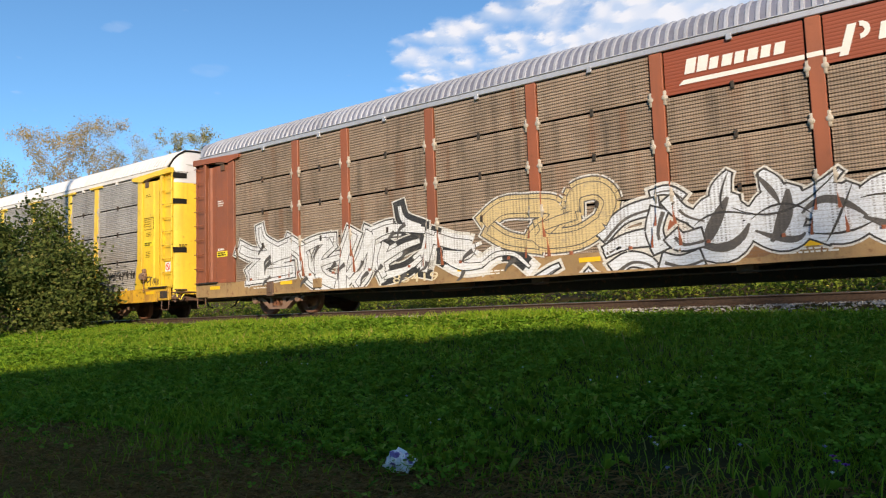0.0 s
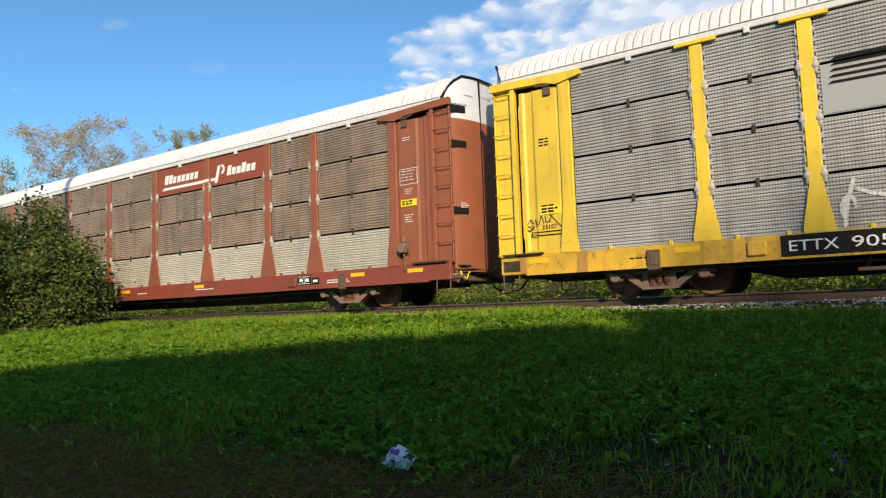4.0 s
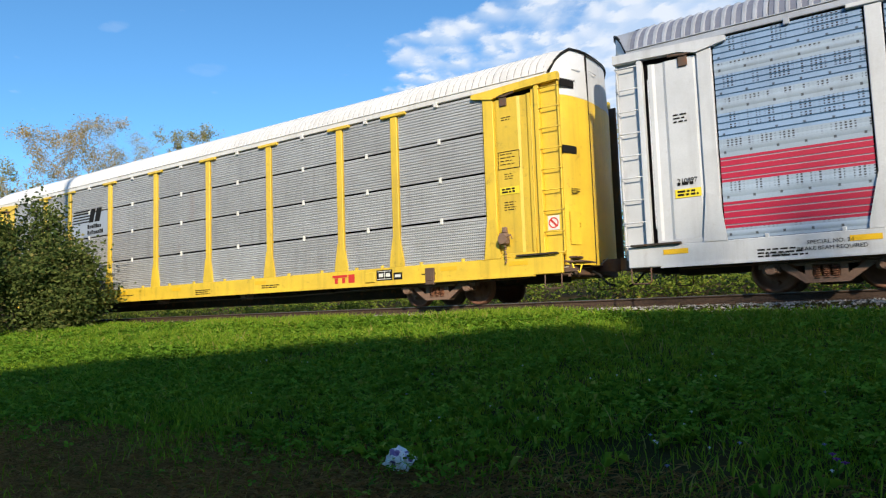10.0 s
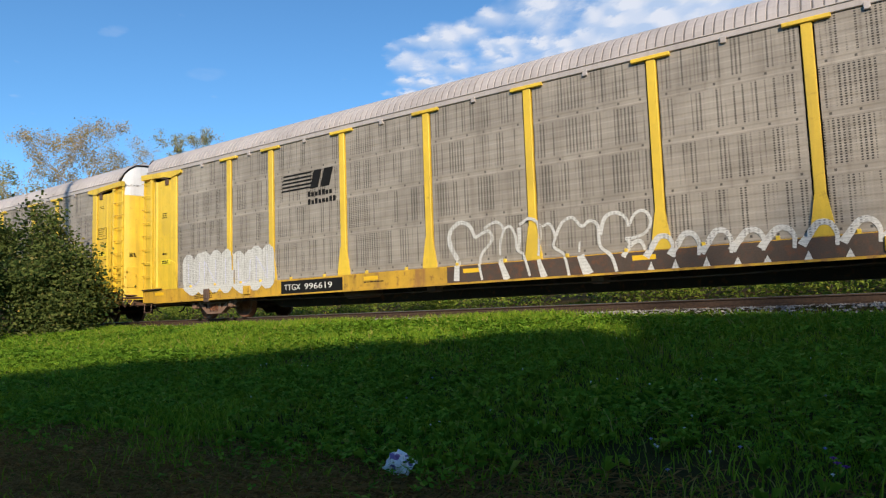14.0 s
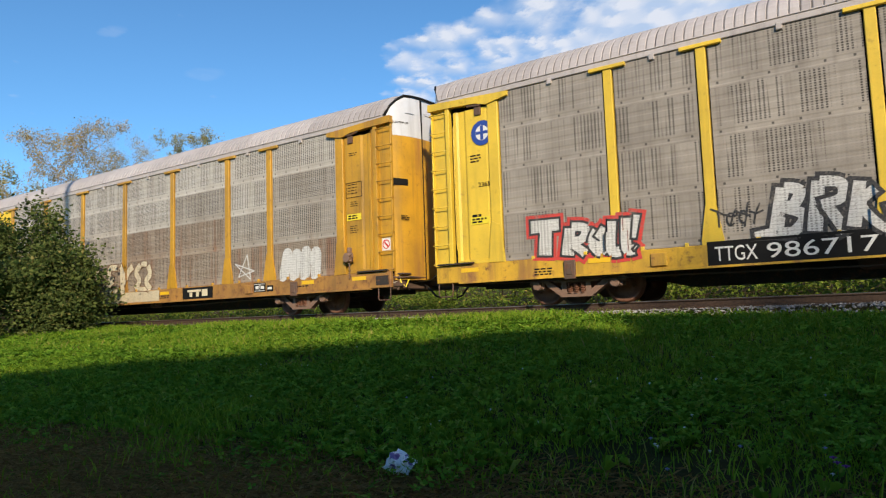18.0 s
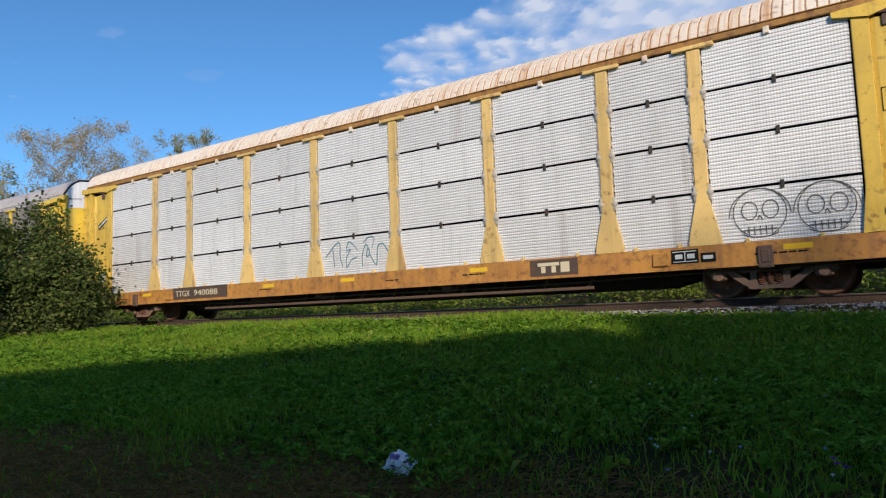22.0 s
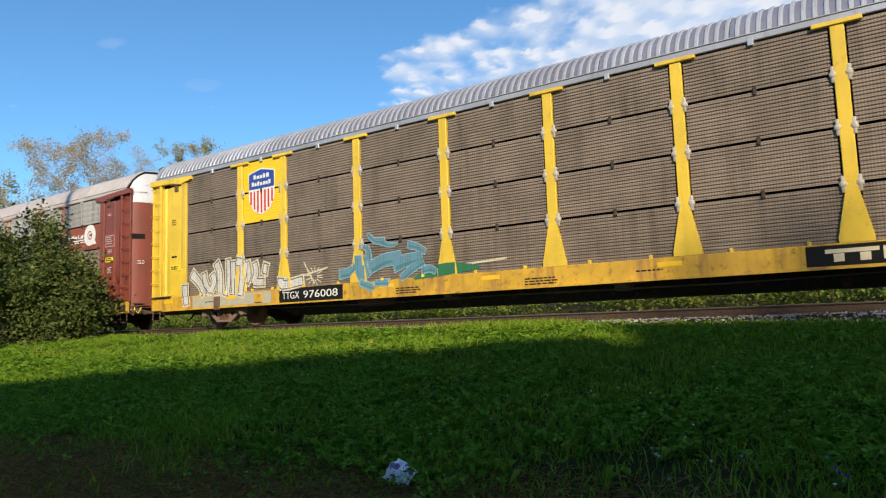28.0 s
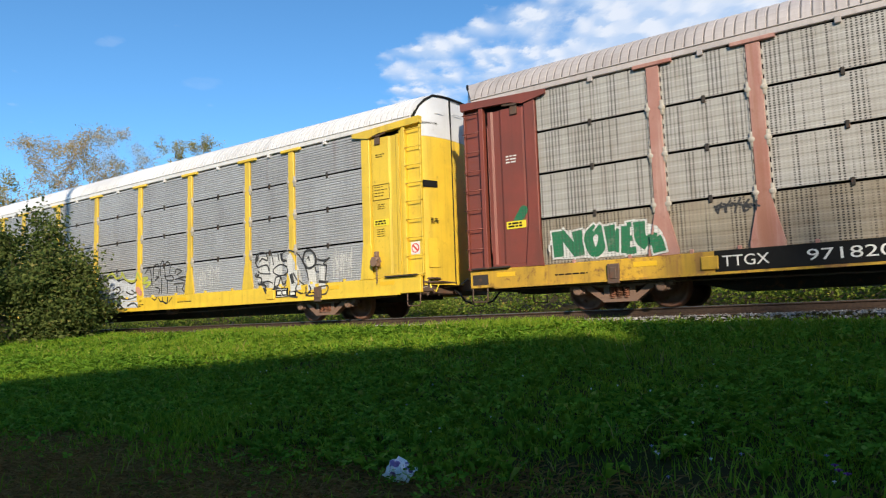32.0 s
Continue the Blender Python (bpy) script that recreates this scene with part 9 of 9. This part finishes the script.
def build_clover():
    """Round three-part leaves among the blades, and a few small flowers."""
    r = np.random.RandomState(31)
    n = 105000
    x, y = r.uniform(-26, 1.6, n), 3.3 + 9.5 * r.rand(n) ** 1.15
    patch = np.array([noise.noise((a * 0.55, b * 0.55, 2.0)) for a, b in zip(x, y)])
    keep = in_field(x, y) & (r.rand(n) < np.clip(0.62 + 1.5 * patch, 0.10, 1.0)) & (y < 12.6) & (r.rand(n) < np.clip((y - 4.0 - 0.06 * (x + 3)) * 0.6 + 0.7 * patch, 0.03, 1.0))
    x, y = x[keep], y[keep]
    n = len(x)
    z = np.array([ground_z(a, b) for a, b in zip(x, y)]) + r.uniform(0.04, 0.13, n)
    size = r.uniform(0.012, 0.030, n) * (1 + np.hypot(x, y) / 26)
    turn, tip = r.rand(n) * 6.283, r.randn(n, 2) * 0.35
    vs, fs = [], []
    for k in range(3):
        a = turn + k * 2.094
        d, q = np.stack([np.cos(a), np.sin(a)], 1), np.stack([-np.sin(a), np.cos(a)], 1)
        pts = []
        for along, across in ((0.05, 0.0), (0.75, 0.62), (1.35, 0.32), (1.35, -0.32), (0.75, -0.62)):
            p = (d * along + q * across) * size[:, None]
            pts.append(np.stack([x + p[:, 0], y + p[:, 1], z + (p * tip).sum(1)], 1))
        base = 5 * (np.arange(n) + k * n)
        vs.append(np.stack(pts, 1).reshape(-1, 3))
        fs.append(base[:, None] + np.arange(5)[None])
    me = bpy.data.meshes.new("clover")
    me.from_pydata(np.concatenate(vs).tolist(), [], np.concatenate(fs).tolist())
    me.materials.append(leaf_green("clover_leaf", (0.065, 0.16, 0.012), (0.22, 0.38, 0.03), (0.30, 0.38, 0.06)))
    thing("clover", "patches of low clover leaves in the grass", "clover", kind="stuff", me=me)


build_clover()


def build_broad_leaves():
    """Low rosettes of long oval leaves, bent in the middle, scattered among the blades."""
    r = np.random.RandomState(44)
    n = 9000
    x, y = r.uniform(-26, 1.6, n), 4.3 + 8.6 * r.rand(n) ** 1.1
    patch = np.array([noise.noise((a * 0.4, b * 0.4, 7.0)) for a, b in zip(x, y)])
    keep = in_field(x, y) & (r.rand(n) < np.clip(0.5 + 1.4 * patch, 0.08, 1.0)) & (y < 12.5)
    x, y = np.repeat(x[keep], 6), np.repeat(y[keep], 6)
    n = len(x)
    z = np.array([ground_z(a, b) for a, b in zip(x, y)])
    a = r.rand(n) * 6.283
    d, q = np.stack([np.cos(a), np.sin(a), 0 * a], 1), np.stack([-np.sin(a), np.cos(a), 0 * a], 1)
    long, wide, rise = r.uniform(0.05, 0.13, n), r.uniform(0.012, 0.028, n), r.uniform(0.03, 0.12, n)
    foot = np.stack([x, y, z], 1)
    up = np.array([0.0, 0.0, 1.0])
    mid = foot + d * (long * 0.5)[:, None] + up * rise[:, None]
    tip = foot + d * long[:, None] + up * (rise * r.uniform(0.7, 1.15, n))[:, None]
    v = np.stack([foot, mid + q * wide[:, None], tip, mid - q * wide[:, None]], 1)
    i = 4 * np.arange(n)
    me = bpy.data.meshes.new("broad_leaves")
    me.from_pydata(v.reshape(-1, 3).tolist(), [], np.concatenate([np.stack([i, i + 1, i + 2], 1), np.stack([i, i + 2, i + 3], 1)]).tolist())
    me.materials.append(leaf_green("broad_leaf", (0.07, 0.17, 0.014), (0.26, 0.42, 0.04), (0.36, 0.42, 0.08)))
    thing("broad_leaf_weeds", "low broad-leaved weeds scattered in the grass", "weeds", kind="stuff", me=me)


build_broad_leaves()


def flower(x, y, kind):
    petal, count, size = {"purple": (PURPLE, 9, 0.020), "white": (WHITE, 8, 0.011), "blue": (PALE_VIOLET, 7, 0.013)}[kind]
    z = ground_z(x, y)
    ob = thing("wild_flower", {"purple": "small purple wild flower in the grass", "white": "tiny white clover flower in the grass",
                               "blue": "small pale violet wild flower in the grass"}[kind], "flower", "wild flowers in the grass", at=pose(x, y, z - 0.01, 0, 0, x * 900))
    h = 0.15 if kind == "purple" else 0.12

    def head():
        s = Shape()
        for i in range(count):
            a = 2 * math.pi * i / count
            c, d = math.cos(a), math.sin(a)
            s.add([(0.2 * size * c, 0.2 * size * d, h), (size * c - 0.35 * size * d, size * d + 0.35 * size * c, h + 0.006),
                   (1.25 * size * c, 1.25 * size * d, h + 0.002), (size * c + 0.35 * size * d, size * d - 0.35 * size * c, h + 0.006)], [(0, 1, 2, 3)])
        s.lathe([(0.0, h + 0.012), (0.4 * size, h + 0.008), (0.4 * size, h - 0.006), (0.0, h - 0.01)], 8, "z")
        return s
    part("flower_head", once(("flower_head", kind), petal, head), ob)
    part("stalk", once(("stalk", kind), STALK, lambda: Shape().tube([(0, 0, 0), (0.006, 0.004, h * 0.5), (0, 0, h)], 0.0022, 5)), ob)


PURPLE = plain("purple_petal", (0.22, 0.04, 0.26), 0.6, 0.2)
PALE_VIOLET = plain("pale_violet_petal", (0.36, 0.34, 0.62), 0.6, 0.2)
STALK = plain("green_stalk", (0.06, 0.14, 0.02), 0.6, 0.2)
rf = random.Random(77)
for fx, fy in ((-0.52, 4.86), (-0.47, 4.80), (-0.55, 4.95)):
    flower(fx, fy, "purple")
for fx, fy in ((-1.75, 5.15), (-1.12, 5.10), (-0.62, 5.2), (-1.45, 4.55), (-0.75, 6.6), (-4.9, 6.8), (-4.6, 5.9)):
    flower(fx, fy, "blue")
for _ in range(30):
    fy = rf.uniform(4.6, 9.5)
    flower(rf.uniform(-1.3 * fy, -0.06 * fy), fy, "white")


# ---- what moves ----
def train_at(t):
    """How far the train has come; it eases off a little between 12.5 and 17.5 s."""
    return -5.55 + 9.92 * t + 0.00725 * t * t + float(np.interp(t, [12.55, 12.85, 15.5, 17.5], [0.0, -0.33, -0.33, 0.0]))


def motions():
    stops = [0, 2, 4, 6, 8, 10, 12, 12.4, 12.6, 12.85, 13.2, 14, 15, 15.5, 16.5, 17.5, 18, 20, 22, 24, 26, 28, 30, 32]
    for car, offset in cars:
        walk(car, [(t, Matrix.Translation((train_at(t) + offset, TRACK_Y, 0))) for t in stops])
    for wheels, x, offset in car_wheels:
        frames = [f for f in range(0, 961) if -44 < train_at(f / 30) + offset < 30]
        steps = sorted({0, 960, *frames})
        base = Matrix.Translation((x, 0, WHEEL))
        turn = train_at(steps[1] / 30)
        end = train_at(steps[-2] / 30)
        rows = []
        for f in steps:
            s = min(max(train_at(f / 30), turn), end)
            rows.append((f / 30, base @ Matrix.Rotation((s - turn) / WHEEL, 4, "Y")))
        walk(wheels, rows)
    walk(cloud, [(0, pose(0, 0, 620)), (16, pose(-20, 2, 620)), (32, pose(-40, 4, 620))])


motions()
